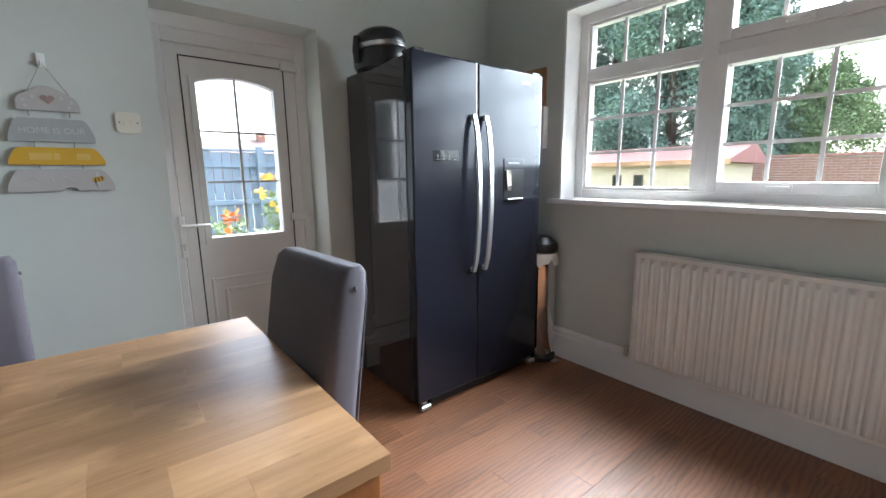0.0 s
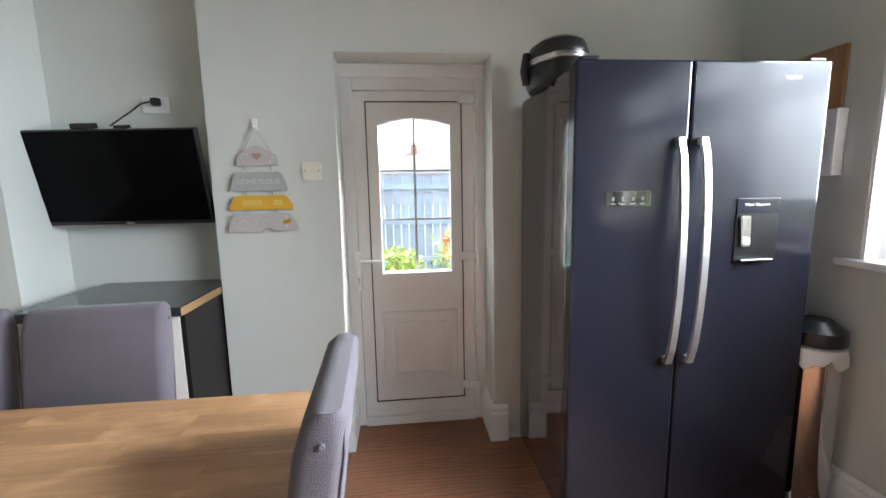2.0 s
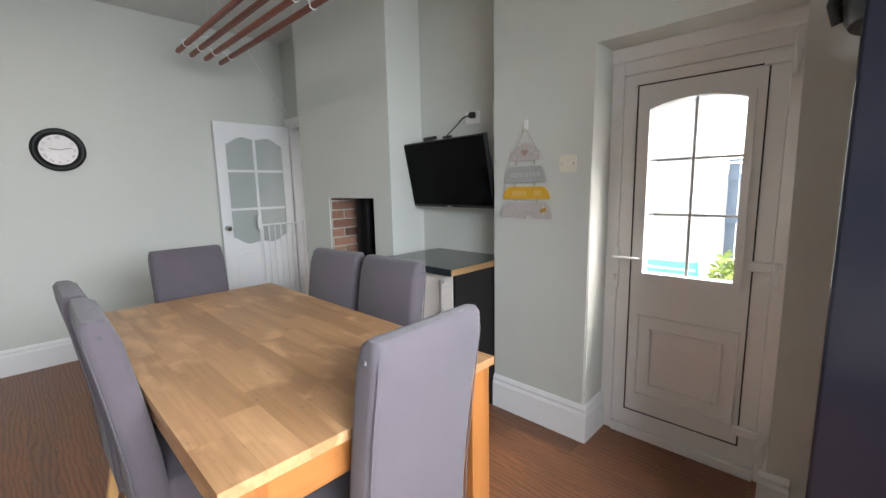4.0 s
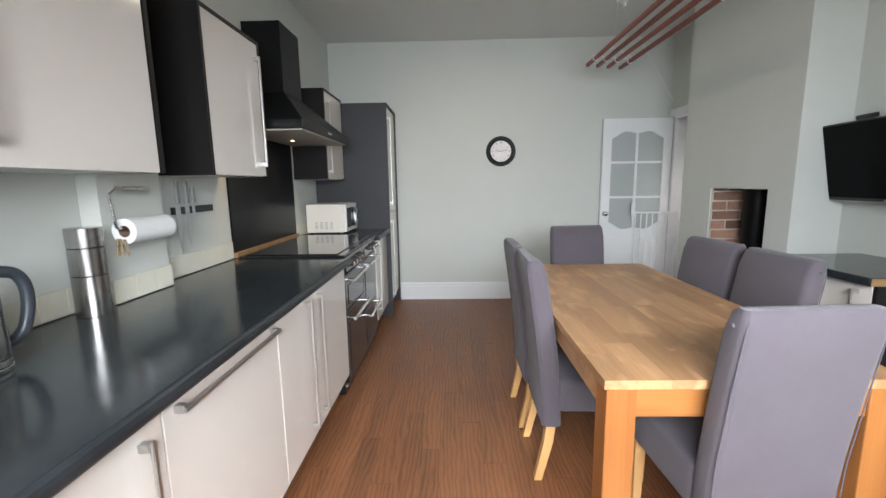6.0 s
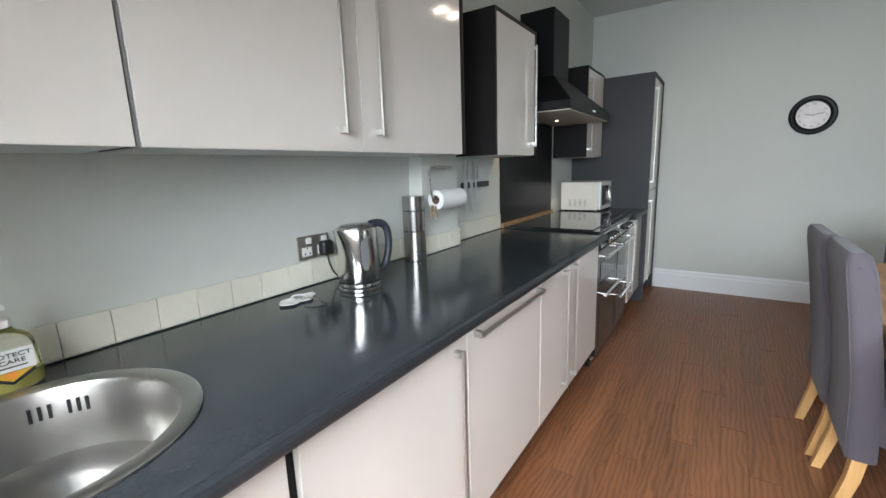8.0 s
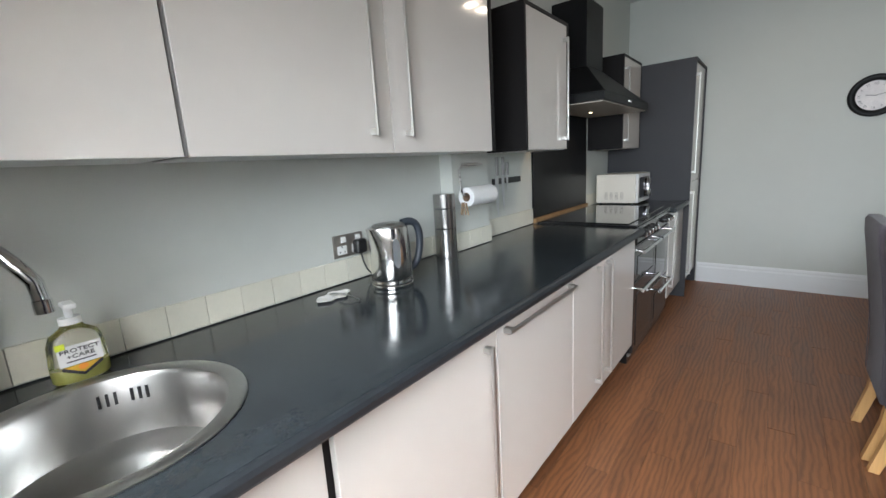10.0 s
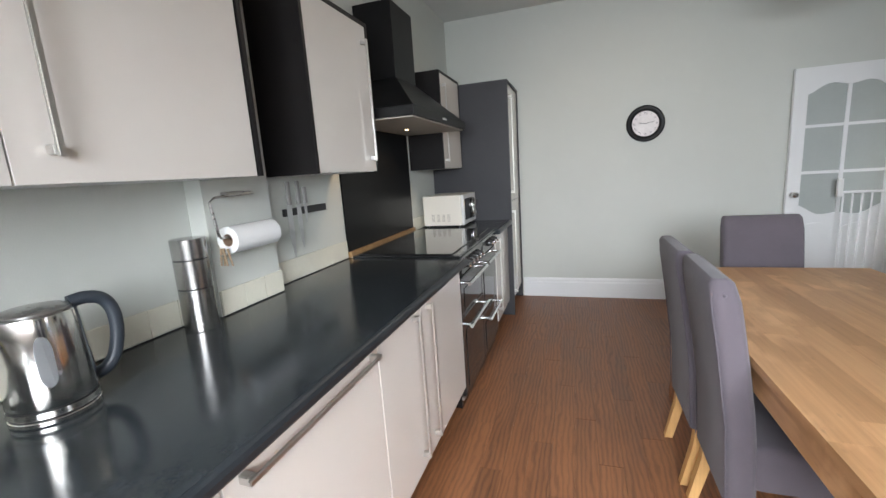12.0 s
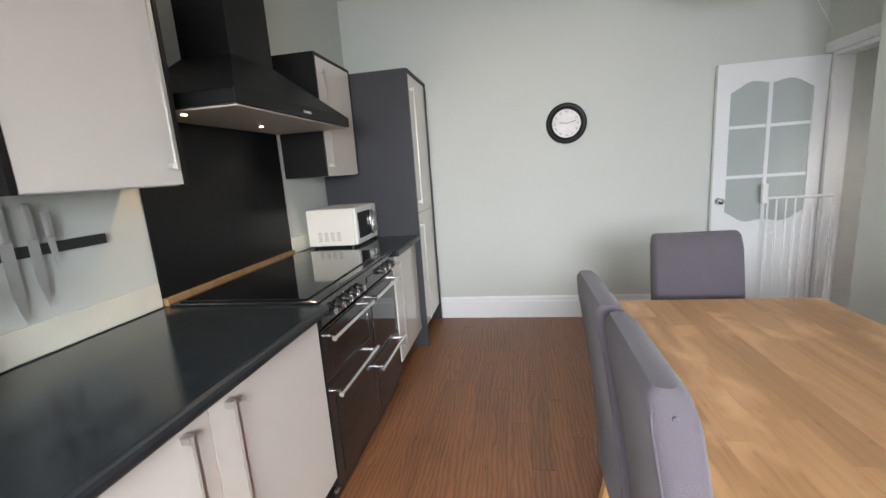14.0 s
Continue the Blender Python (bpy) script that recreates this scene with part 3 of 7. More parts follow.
# ---------------------------------------------------------------- back door
def back_door():
    d = thing("door_1", (3.72, 1.385, 0), "white plastic back door, half glazed with an arched pane", "door", kind="structure")
    x0, x1 = 3.66, 3.73
    bm = bmesh.new()
    box(x0, x1, DY0 - 0.004, DY0 + 0.06, 0.0, 1.93, 0.006, bm)
    box(x0, x1, DY1 - 0.06, DY1 + 0.004, 0.0, 1.93, 0.006, bm)
    box(x0, x1, DY0 + 0.06, DY1 - 0.06, 1.865, 1.93, 0.006, bm)
    box(x0 - 0.012, x1, DY0 + 0.06, DY1 - 0.06, 0.0, 0.05, 0.004, bm)
    part("door_frame", bm, UPVC, d)
    bm = box(x0 - 0.012, x1, DY0 - 0.004, DY1 + 0.004, 1.928, 2.0, 0.012)
    part("head_trim", bm, UPVC, d)
    # leaf: stiles and rails round an arched opening, lower panel
    ly0, ly1, lz0, lz1 = DY0 + 0.062, DY1 - 0.062, 0.055, 1.862
    gy0, gy1, gz0, gz1 = 1.195, 1.578, 0.895, 1.69
    bm = bmesh.new()
    n = 16
    arch = [(gy0 + (gy1 - gy0) * i / n, gz1 + 0.035 * (1 - (2 * i / n - 1) ** 2)) for i in range(n + 1)]
    inner = [(gy0, gz0), (gy1, gz0)] + arch[::-1]
    outer = [(ly0, lz0), (ly1, lz0)] + [(ly1 + (ly0 - ly1) * i / n, lz1) for i in range(n + 1)]
    ringed(outer, inner, 0, x0 + 0.006, x1 - 0.008, bm)
    leaf = part("leaf", bm, UPVC, d)
    bm = bmesh.new()
    frame_bm(0, ly0 + 0.062, ly1 - 0.062, lz0 + 0.085, lz1 - 0.05, x0 + 0.003, x0 + 0.0075, 0.006, bm)
    part("gasket", bm, PLASTIC, leaf, "thin black rubber seal line")

    def grow(k):
        c = [(gy0 - k, gz0 - k), (gy1 + k, gz0 - k)]
        return c + [(y + (k if y > 1.386 else -k) * min(1, abs(y - 1.386) / 0.19), z + k) for y, z in arch[::-1]]
    part("glazing_bead", ringed(grow(0.028), grow(-0.001), 0, x0 - 0.008, x0 + 0.0058), UPVC, leaf)
    pane = part("pane", prism([(gy0, gz0), (gy1, gz0)] + arch[::-1], 0, x0 + 0.03, x0 + 0.034), CLEAR, leaf)
    pane.visible_shadow = False
    bm = bmesh.new()
    box(x0 + 0.022, x0 + 0.029, 1.381, 1.394, gz0, gz1 + 0.034, bm=bm)
    for z in (1.452, 1.19):
        box(x0 + 0.0225, x0 + 0.0285, gy0, gy1, z - 0.0055, z + 0.0055, bm=bm)
    part("glazing_bars", bm, mat("pale_glazing_strip", (0.55, 0.57, 0.58), 0.45, 0.2, vary=0.04), leaf, "thin pale glazing strip")
    bm = bmesh.new()
    frame_bm(0, 1.155, 1.60, 0.235, 0.675, x0 - 0.005, x0 + 0.0055, 0.016, bm, 0.004)
    frame_bm(0, 1.215, 1.54, 0.295, 0.61, x0 - 0.007, x0 + 0.0052, 0.02, bm, 0.006)
    part("panel_moulding", bm, UPVC, leaf, "raised square panel moulding")
    bm = bmesh.new()
    box(x0 - 0.012, x0 + 0.0035, 1.693, 1.722, 0.80, 1.02, 0.006, bm)
    rod((x0 - 0.012, 1.708, 0.972), (x0 - 0.05, 1.708, 0.972), 0.009, bm)
    tube([(x0 - 0.048, 1.71, 0.972), (x0 - 0.05, 1.66, 0.972), (x0 - 0.05, 1.6, 0.970), (x0 - 0.044, 1.585, 0.969)], 0.008, bm)
    part("door_handle", bm, WHITEPLASTIC, leaf, "white lever handle on a long plate")
    bm = bmesh.new()
    rod((x0 - 0.018, 1.708, 0.87), (x0 - 0.0125, 1.708, 0.87), 0.009, bm)
    box(x0 - 0.016, x0 - 0.0125, 1.704, 1.712, 0.842, 0.865, bm=bm)
    part("lock", bm, SATIN, leaf)
    for z in (1.80, 0.96, 0.20):
        bm = bmesh.new()
        rod((x0 - 0.022, 1.052, z - 0.05), (x0 - 0.022, 1.052, z + 0.045), 0.011, bm)
        box(x0 - 0.018, x0 + 0.005, 1.035, 1.15, z + 0.0, z + 0.042, 0.005, bm)
        part("hinge", bm, WHITEPLASTIC, d, "white butt hinge")
    return d


back_door()


# ---------------------------------------------------------------- hall door, standing open along the north wall
def hall_door():
    d = thing("door_2", (3.28, 5.265, 0), "white panelled door with wavy-edged frosted panes, standing open", "door", kind="structure")
    x0, x1, y0, y1, z0, z1 = 2.91, 3.655, 5.248, 5.285, 0.008, 2.012
    gx0, gx1, gz0, gz1 = 3.005, 3.565, 0.86, 1.80
    n = 28

    def wave(i, amp):
        u = i / n
        s = 0.5 - 0.5 * math.cos(4 * math.pi * u)
        return amp * s * (1.0 if 0.12 < u < 0.88 else 0.9)
    top = [(gx0 + (gx1 - gx0) * i / n, gz1 + wave(i, 0.055) * 0.6 + 0.055 * (1 - (2 * i / n - 1) ** 2)) for i in range(n + 1)]
    bot = [(gx0 + (gx1 - gx0) * i / n, gz0 + 0.03 - 0.065 * (1 - (2 * i / n - 1) ** 2) - wave(i, 0.03)) for i in range(n + 1)]
    inner = bot + top[::-1]
    outer = [(x0 + (x1 - x0) * i / n, z0) for i in range(n + 1)] + [(x1 + (x0 - x1) * i / n, z1) for i in range(n + 1)]
    leaf = part("leaf", ringed(outer, inner, 1, y0, y1), WHITE, d)
    part("pane", prism(inner, 1, y0 + 0.014, y0 + 0.022), FROST, leaf, "grey frosted glass")
    bm = bmesh.new()
    xm = (gx0 + gx1) / 2 - 0.005
    box(xm - 0.013, xm + 0.013, y0 + 0.003, y0 + 0.013, gz0 - 0.05, gz1 + 0.06, bm=bm)
    for z in (1.545, 1.165):
        box(gx0, gx1, y0 + 0.004, y0 + 0.0125, z - 0.012, z + 0.012, bm=bm)
    part("glazing_bars", bm, WHITE, leaf)
    bm = bmesh.new()
    for a, b in ((3.015, 3.262), (3.318, 3.555)):
        pts = [(a + (b - a) * i / 14, 0.70 + 0.04 * math.sin(math.pi * i / 14)) for i in range(15)]
        out = [(a, 0.22), (b, 0.22)] + pts[::-1]
        prism(out, 1, y0 - 0.007, y0 - 0.0002, bm, 0.003)
    part("panel_moulding", bm, WHITE, leaf)
    bm = bmesh.new()
    rod((2.95, y0 - 0.001, 0.985), (2.95, y0 - 0.02, 0.985), 0.026, bm, 20)
    rod((2.95, y0 - 0.02, 0.985), (2.95, y0 - 0.05, 0.985), 0.012, bm, 16)
    bmesh.ops.create_uvsphere(bm, u_segments=18, v_segments=12, radius=0.027, matrix=Matrix.Translation((2.95, y0 - 0.058, 0.985)))
    part("knob", bm, CHROME, leaf, "small chrome knob", smooth=True)
    return d


hall_door()


def stair_gate():
    g = thing("safety_gate", (3.5, 5.15, 0), "white metal child gate folded open in front of the hall door", "gate")
    y = 5.13
    part("rail", rod((3.225, y, 1.0), (3.70, y, 1.0), 0.011), WHITE, g)
    part("rail", rod((3.235, y, 0.14), (3.70, y, 0.14), 0.011), WHITE, g)
    for i in range(8):
        x = 3.25 + i * 0.062
        part("bar", rod((x, y, 0.145), (x, y, 0.995), 0.006), WHITE, g)
    part("post", rod((3.70, y, 0.0), (3.70, y, 1.02), 0.013), WHITE, g)
    part("latch", box(3.205, 3.24, y - 0.018, y + 0.018, 0.965, 1.11, 0.006), WHITEPLASTIC, g, "white plastic latch")
    return g


stair_gate()


# ---------------------------------------------------------------- fitted kitchen
FACE, WTF, WTZ = 0.59, 0.625, 0.91     # door faces, worktop front edge and its height


def bar_handle(p, q, out, r=0.007):
    """A flat satin bar on two square feet; out is the way away from the door."""
    p, q, out = Vector(p), Vector(q), Vector(out)
    along = (q - p).normalized()
    side = along.cross(out)
    bm = bmesh.new()

    def slab(c, la, lo, ls):
        m = Matrix((along, out, side)).transposed().to_4x4()
        m.translation = c
        r_ = bmesh.ops.create_cube(bm, size=1.0, matrix=m @ Matrix.Diagonal((la, lo, ls, 1)))
        bmesh.ops.bevel(bm, geom=list({e for v in r_["verts"] for e in v.link_edges}), offset=0.0022, segments=2, affect='EDGES')
    ln = (q - p).length
    slab((p + q) / 2 + out * 0.03, ln, 0.009, 0.014)
    slab(p + along * 0.014 + out * 0.0135, 0.02, 0.027, 0.02)
    slab(q - along * 0.014 + out * 0.0135, 0.02, 0.027, 0.02)
    return bm


def door_on(cab, y0, y1, z0, z1, x, handle=None, name="door"):
    """A glossy slab door in the plane x, facing the room, with its bar handle (y, z0, z1) or (y0, y1, z)."""
    g = 0.0018
    dr = part(name, box(x - 0.019, x, y0 + g, y1 - g, z0, z1, 0.001), CREAM, cab)
    if handle:
        kind, a, b, c = handle
        if kind == "v":
            part("handle", bar_handle((x, a, b), (x, a, c), (1, 0, 0)), SATIN, dr, "brushed nickel bar handle")
        else:
            part("handle", bar_handle((x, a, c), (x, b, c), (1, 0, 0)), SATIN, dr, "brushed nickel bar handle")
    return dr


def base_unit(name, y0, y1, doors, label, category="cabinet", plinth=True, top=0.868):
    c = thing(name, (0.25, (y0 + y1) / 2, 0), label, category, "fitted base units")
    part("body", box(XW + 0.004, FACE - 0.021, y0 + 0.001, y1 - 0.001, 0.152, top), CARCASS, c)
    if plinth:
        part("plinth", box(0.44, 0.458, y0 + 0.0005, y1 - 0.0005, 0.004, 0.15), CARCASS, c, "dark recessed kick board")
    for d in doors:
        door_on(c, *d)
    return c


base_unit("base_cabinet", YS + 0.005, 0.17, [(YS + 0.01, 0.17, 0.158, 0.862, FACE)], "cream gloss base cabinet in the corner")
base_unit("sink_cabinet", 0.17, 0.772, [(0.175, 0.765, 0.158, 0.862, FACE, ("v", 0.23, 0.2, 0.815))], "cream gloss cabinet under the round sink", top=0.70)
base_unit("base_cabinet", 0.772, 1.405, [(0.789, 1.404, 0.158, 0.862, FACE, ("v", 1.335, 0.2, 0.815))], "cream gloss base cabinet with one tall door")
base_unit("dishwasher", 1.405, 2.03, [(1.407, 2.028, 0.158, 0.862, FACE, ("h", 1.44, 1.995, 0.822))], "built-in dishwasher behind a cream gloss front", "dishwasher")
base_unit("base_cabinet", 2.03, 3.018, [(2.032, 2.42, 0.158, 0.862, FACE, ("v", 2.335, 0.215, 0.832)), (2.42, 3.015, 0.158, 0.862, FACE, ("v", 2.485, 0.215, 0.832))],
          "cream gloss base cabinet with two doors and long bar handles")
base_unit("base_cabinet", 4.05, 4.655, [(4.06, 4.652, 0.158, 0.862, FACE, ("v", 4.11, 0.24, 0.83))], "cream gloss base cabinet beside the cooker")

# worktops: one long run with the sink cut-out, one short piece past the cooker
SX, SY, SR = 0.283, 0.505, 0.225
bm = bmesh.new()
n = 64
circ = [(SX + SR * math.cos(2 * math.pi * i / n), SY + SR * math.sin(2 * math.pi * i / n)) for i in range(n)]
ox0, ox1, oy0, oy1 = XW + 0.003, WTF, YS + 0.003, 0.95
rect = []
for i in range(n):
    c, s = math.cos(2 * math.pi * i / n), math.sin(2 * math.pi * i / n)
    k = min((ox1 - SX) / c if c > 1e-6 else ((ox0 - SX) / c if c < -1e-6 else 1e9), (oy1 - SY) / s if s > 1e-6 else ((oy0 - SY) / s if s < -1e-6 else 1e9))
    rect.append((SX + k * c, SY + k * s))
for cx_, cy_ in ((ox0, oy0), (ox0, oy1), (ox1, oy0), (ox1, oy1)):
    j = min(range(n), key=lambda i: (rect[i][0] - cx_) ** 2 + (rect[i][1] - cy_) ** 2)
    rect[j] = (cx_, cy_)
ringed(rect, circ, 2, 0.872, WTZ, bm)
box(XW + 0.003, WTF, 0.95, 3.028, 0.872, WTZ, bm=bm)
w = tagged(part("worktop", bm, TOP), "long dark slate-effect worktop with a polished face", "worktop")
bm = bmesh.new()
for a, b in ((YS + 0.003, 3.028), (4.053, 4.657)):
    prof = [(WTF - 0.002, 0.8725), (WTF + 0.01, 0.8725), (WTF + 0.014, 0.879), (WTF + 0.015, 0.893), (WTF + 0.012, 0.903), (WTF + 0.006, 0.908), (WTF - 0.002, 0.9097)]
    ra = [[bm.verts.new((x - (0.0 if a < 4 else 0.005), y, z)) for x, z in prof] for y in (a, b)]
    for i in range(len(prof)):
        j = (i + 1) % len(prof)
        bm.faces.new((ra[0][i], ra[0][j], ra[1][j], ra[1][i]))
    bm.faces.new(ra[0])
    bm.faces.new(ra[1][::-1])
part("front_edge", bm, TOPEDGE, w, "rounded front edge")
tagged(part("worktop", box(XW + 0.003, WTF - 0.007, 4.053, 4.657, 0.872, WTZ, 0.003), TOP), "short dark slate-effect worktop beside the cooker", "worktop")


# tall larder
def tall_unit():
    c = thing("tall_cabinet", (0.27, 4.97, 0), "tall slate-grey larder cabinet with cream gloss doors", "cabinet")
    part("side_panel", box(XW + 0.003, 0.632, 4.662, 4.682, 0.004, 2.118, 0.0015), TALLGREY, c)
    part("side_panel", box(XW + 0.003, 0.632, 5.275, 5.296, 0.004, 2.118, 0.0015), TALLGREY, c)
    part("top_panel", box(XW + 0.003, 0.632, 4.682, 5.275, 2.098, 2.118, 0.0015), TALLGREY, c)
    part("body", box(XW + 0.004, 0.595, 4.683, 5.274, 0.15, 2.097), CARCASS, c)
    part("plinth", box(0.5, 0.518, 4.683, 5.274, 0.004, 0.149), CARCASS, c)
    door_on(c, 4.684, 5.273, 1.07, 2.094, 0.620, ("v", 4.76, 1.14, 2.0))
    door_on(c, 4.684, 5.273, 0.155, 1.066, 0.620, ("v", 4.76, 0.2, 0.985))
    return c


tall_unit()


# wall cabinets
def wall_unit(y0, y1, z0, z1, doors, label, x=0.2, side_s=True, side_n=True):
    c = thing("wall_cabinet", (0.05, (y0 + y1) / 2, z0), label, "cabinet", "fitted wall units")
    part("body", box(XW + 0.003, x - 0.021, y0 + 0.019, y1 - 0.019, z0 + 0.004, z1 - 0.019), CARCASS, c)
    for on, a in ((side_s, y0), (side_n, y1 - 0.018)):
        if on:
            part("side_panel", box(XW + 0.003, x + 0.002, a, a + 0.018, z0, z1, 0.001), CARCASS, c)
    part("top_panel", box(XW + 0.003, x + 0.002, y0 + 0.0185, y1 - 0.0185, z1 - 0.018, z1, 0.001), CARCASS, c)
    part("base_panel", box(XW + 0.003, x - 0.021, y0 + 0.019, y1 - 0.019, z0, z0 + 0.0035), WHITEPLASTIC, c, "pale underside panel")
    for d in doors:
        door_on(c, *d)
    return c


wall_unit(0.16, 0.765, 1.397, 2.118, [(0.163, 0.760, 1.397, 2.1, 0.2, ("v", 0.22, 1.46, 2.05))], "cream gloss wall cabinet above the sink", side_s=False, side_n=False)
wall_unit(0.765, 2.08, 1.397, 2.118, [(0.768, 1.418, 1.397, 2.1, 0.2, ("v", 1.324, 1.45, 2.05)), (1.418, 2.054, 1.397, 2.1, 0.2, ("v", 1.49, 1.45, 2.05))],
          "cream gloss double wall cabinet above the kettle", side_s=False)
filler = thing("filler_strip", (0.1, 0.764, 1.4), "narrow grey filler between two cream wall cabinets", "panel")
part("strip", box(0.182, 0.196, 0.7606, 0.7676, 1.398, 2.099, 0.0005), mat("mid_grey_laminate", (0.22, 0.215, 0.21), 0.4, vary=0.03), filler)
wall_unit(2.39, 2.945, 1.397, 2.12, [(2.409, 2.925, 1.4, 2.1, 0.2, ("v", 2.875, 1.45, 2.03))], "dark-sided wall cabinet with a cream gloss door beside the hood")
wall_unit(4.10, 4.655, 1.397, 2.14, [(4.119, 4.636, 1.4, 2.12, 0.2, ("v", 4.165, 1.45, 2.05))], "dark-sided wall cabinet with a cream gloss door above the microwave")


# cooker hood
def hood():
    h = thing("cooker_hood", (0.1, 3.54, 1.63), "black chimney cooker hood with a pyramid canopy and lit lamps", "cooker hood")
    y0, y1, xf, xb = 3.005, 4.055, 0.40, XW + 0.004
    part("rim", box(xb, xf, y0, y1, 1.675, 1.728, 0.004), MATTBLACK, h)
    bm = bmesh.new()
    lo = [bm.verts.new(p) for p in ((xb, y0 + 0.004, 1.729), (xf - 0.004, y0 + 0.004, 1.729), (xf - 0.004, y1 - 0.004, 1.729), (xb, y1 - 0.004, 1.729))]
    hi = [bm.verts.new(p) for p in ((xb, 3.36, 1.95), (0.165, 3.36, 1.95), (0.165, 3.70, 1.95), (xb, 3.70, 1.95))]
    bm.faces.new(lo[::-1])
    bm.faces.new(hi)
    for i in range(4):
        j = (i + 1) % 4
        bm.faces.new((lo[i], lo[j], hi[j], hi[i]))
    part("canopy", bm, MATTBLACK, h)
    part("chimney", box(xb, 0.162, 3.363, 3.697, 1.951, 2.39, 0.003), MATTBLACK, h)
    part("filter_panel", box(-0.06, xf - 0.015, y0 + 0.02, y1 - 0.02, 1.667, 1.674, 0.002), mat("pale_grey_filter", (0.50, 0.46, 0.40), 0.45, 0.2, vary=0.05, bump=0.2, bump_scale=300), h, "pale grey grease filter")
    for y in (3.06, 3.57):
        part("lamp", rod((0.11, y + 0.03, 1.662), (0.11, y + 0.03, 1.6665), 0.011, n=20), SPOT, h, "lit warm downlight")
        li = bpy.data.lights.new("hood_lamp", 'SPOT')
        li.energy, li.spot_size, li.color, li.shadow_soft_size = 0.34, radians(110), (1.0, 0.72, 0.42), 0.02
        ob = new("hood_lamp", li)
        ob.matrix_world = look((0.11, y + 0.03, 1.655), (0.08, y + 0.03, 0.9))
        ob.parent = h
        ob.matrix_parent_inverse = Matrix.Translation((-0.1, -3.54, -1.63))
    for i in range(4):
        part("button", box(xf, xf + 0.004, 3.50 + i * 0.02, 3.512 + i * 0.02, 1.695, 1.707, 0.001), SATIN, h)
    return h


hood()
tagged(part("splashback", box(XW + 0.002, XW + 0.012, 3.02, 4.045, 0.945, 1.70, 0.001), mat("black_satin_panel", (0.006, 0.006, 0.0063), 0.3, vary=0.05, scale=3, spec=0.18)),
       "black satin panel behind the cooker", "splashback")
tagged(part("oak_upstand", box(XW + 0.002, XW + 0.03, 3.02, 4.045, 0.912, 0.944, 0.003), EDGE), "bare wooden strip below the black splashback", "upstand")


# range cooker


def cooker():
    y0, y1, xf = 3.031, 4.048, 0.575
    c = thing("range_cooker", (0.25, 3.54, 0), "black range cooker with chrome handles and a glass hob", "cooker")
    part("body", box(XW + 0.035, xf - 0.03, y0, y1, 0.06, 0.9, 0.003), ENAMEL, c)
    part("plinth", box(0.4, xf - 0.02, y0 + 0.004, y1 - 0.004, 0.006, 0.058), ENAMEL, c)
    part("hob_frame", box(XW + 0.035, xf + 0.02, y0 - 0.012, y1 + 0.004, 0.911, 0.922, 0.004), ENAMEL, c)
    part("hob_glass", box(XW + 0.06, xf - 0.03, y0 + 0.012, y1 - 0.02, 0.9225, 0.928, 0.002), BLACKGLASS, c, "black ceramic hob")
    fas = [(xf - 0.03, 0.80), (xf + 0.012, 0.80), (xf + 0.026, 0.815), (xf + 0.022, 0.90), (xf + 0.01, 0.909), (xf - 0.03, 0.909)]
    part("fascia", prism(fas, 1, y0, y1), ENAMEL, c)
    for y in (3.10, 3.182, 3.264, 3.346, 3.428, 3.76, 3.85, 3.94):
        bm = bmesh.new()
        rod((xf + 0.0245, y, 0.858), (xf + 0.034, y, 0.857), 0.024, bm, 24, 0.022)
        rod((xf + 0.034, y, 0.857), (xf + 0.056, y, 0.855), 0.018, bm, 20, 0.016)
        kn = part("knob", bm, PLASTIC, c, "black control knob", smooth=True)
        bm = rod((xf + 0.0562, y, 0.855), (xf + 0.059, y, 0.8548), 0.0155, n=20, r2=0.013)
        box(xf + 0.058, xf + 0.065, y - 0.0035, y + 0.0035, 0.841, 0.870, 0.002, bm)
        part("cap", bm, CHROME, kn, "bright chrome cap", smooth=True)
    ym = 3.545
    for a, b, z0, z1, hz in ((y0 + 0.006, ym - 0.003, 0.56, 0.79, 0.755), (y0 + 0.006, ym - 0.003, 0.085, 0.555, 0.51), (ym + 0.003, y1 - 0.006, 0.4, 0.79, 0.755), (ym + 0.003, y1 - 0.006, 0.085, 0.395, 0.36)):
        dr = part("oven_door", box(xf - 0.03, xf + 0.012, a, b, z0, z1, 0.004), ENAMEL, c)
        part("door_glass", box(xf + 0.0125, xf + 0.0155, a + 0.06, b - 0.06, z0 + 0.035, min(z1 - 0.075, hz - 0.04), 0.001), BLACKGLASS, dr, "dark oven window")
        bm = bmesh.new()
        rod((xf + 0.058, a + 0.02, hz), (xf + 0.058, b - 0.02, hz), 0.011, bm, 16)
        for y in (a + 0.05, b - 0.05):
            rod((xf + 0.0125, y, hz), (xf + 0.055, y, hz), 0.009, bm, 12)
        part("handle", bm, CHROME, dr, "polished tubular handle", smooth=True)
    part("display", box(xf + 0.0245, xf + 0.0275, 3.55, 3.65, 0.842, 0.872, 0.001), BLACKGLASS, c)
    part("floor_trim", box(xf - 0.02, xf - 0.005, y0, y1, 0.06, 0.075, 0.002), SATIN, c)
    for y in (y0 + 0.04, y1 - 0.04):
        part("foot", rod((0.5, y, 0.004), (0.5, y, 0.06), 0.02), SATIN, c)
    return c


cooker()


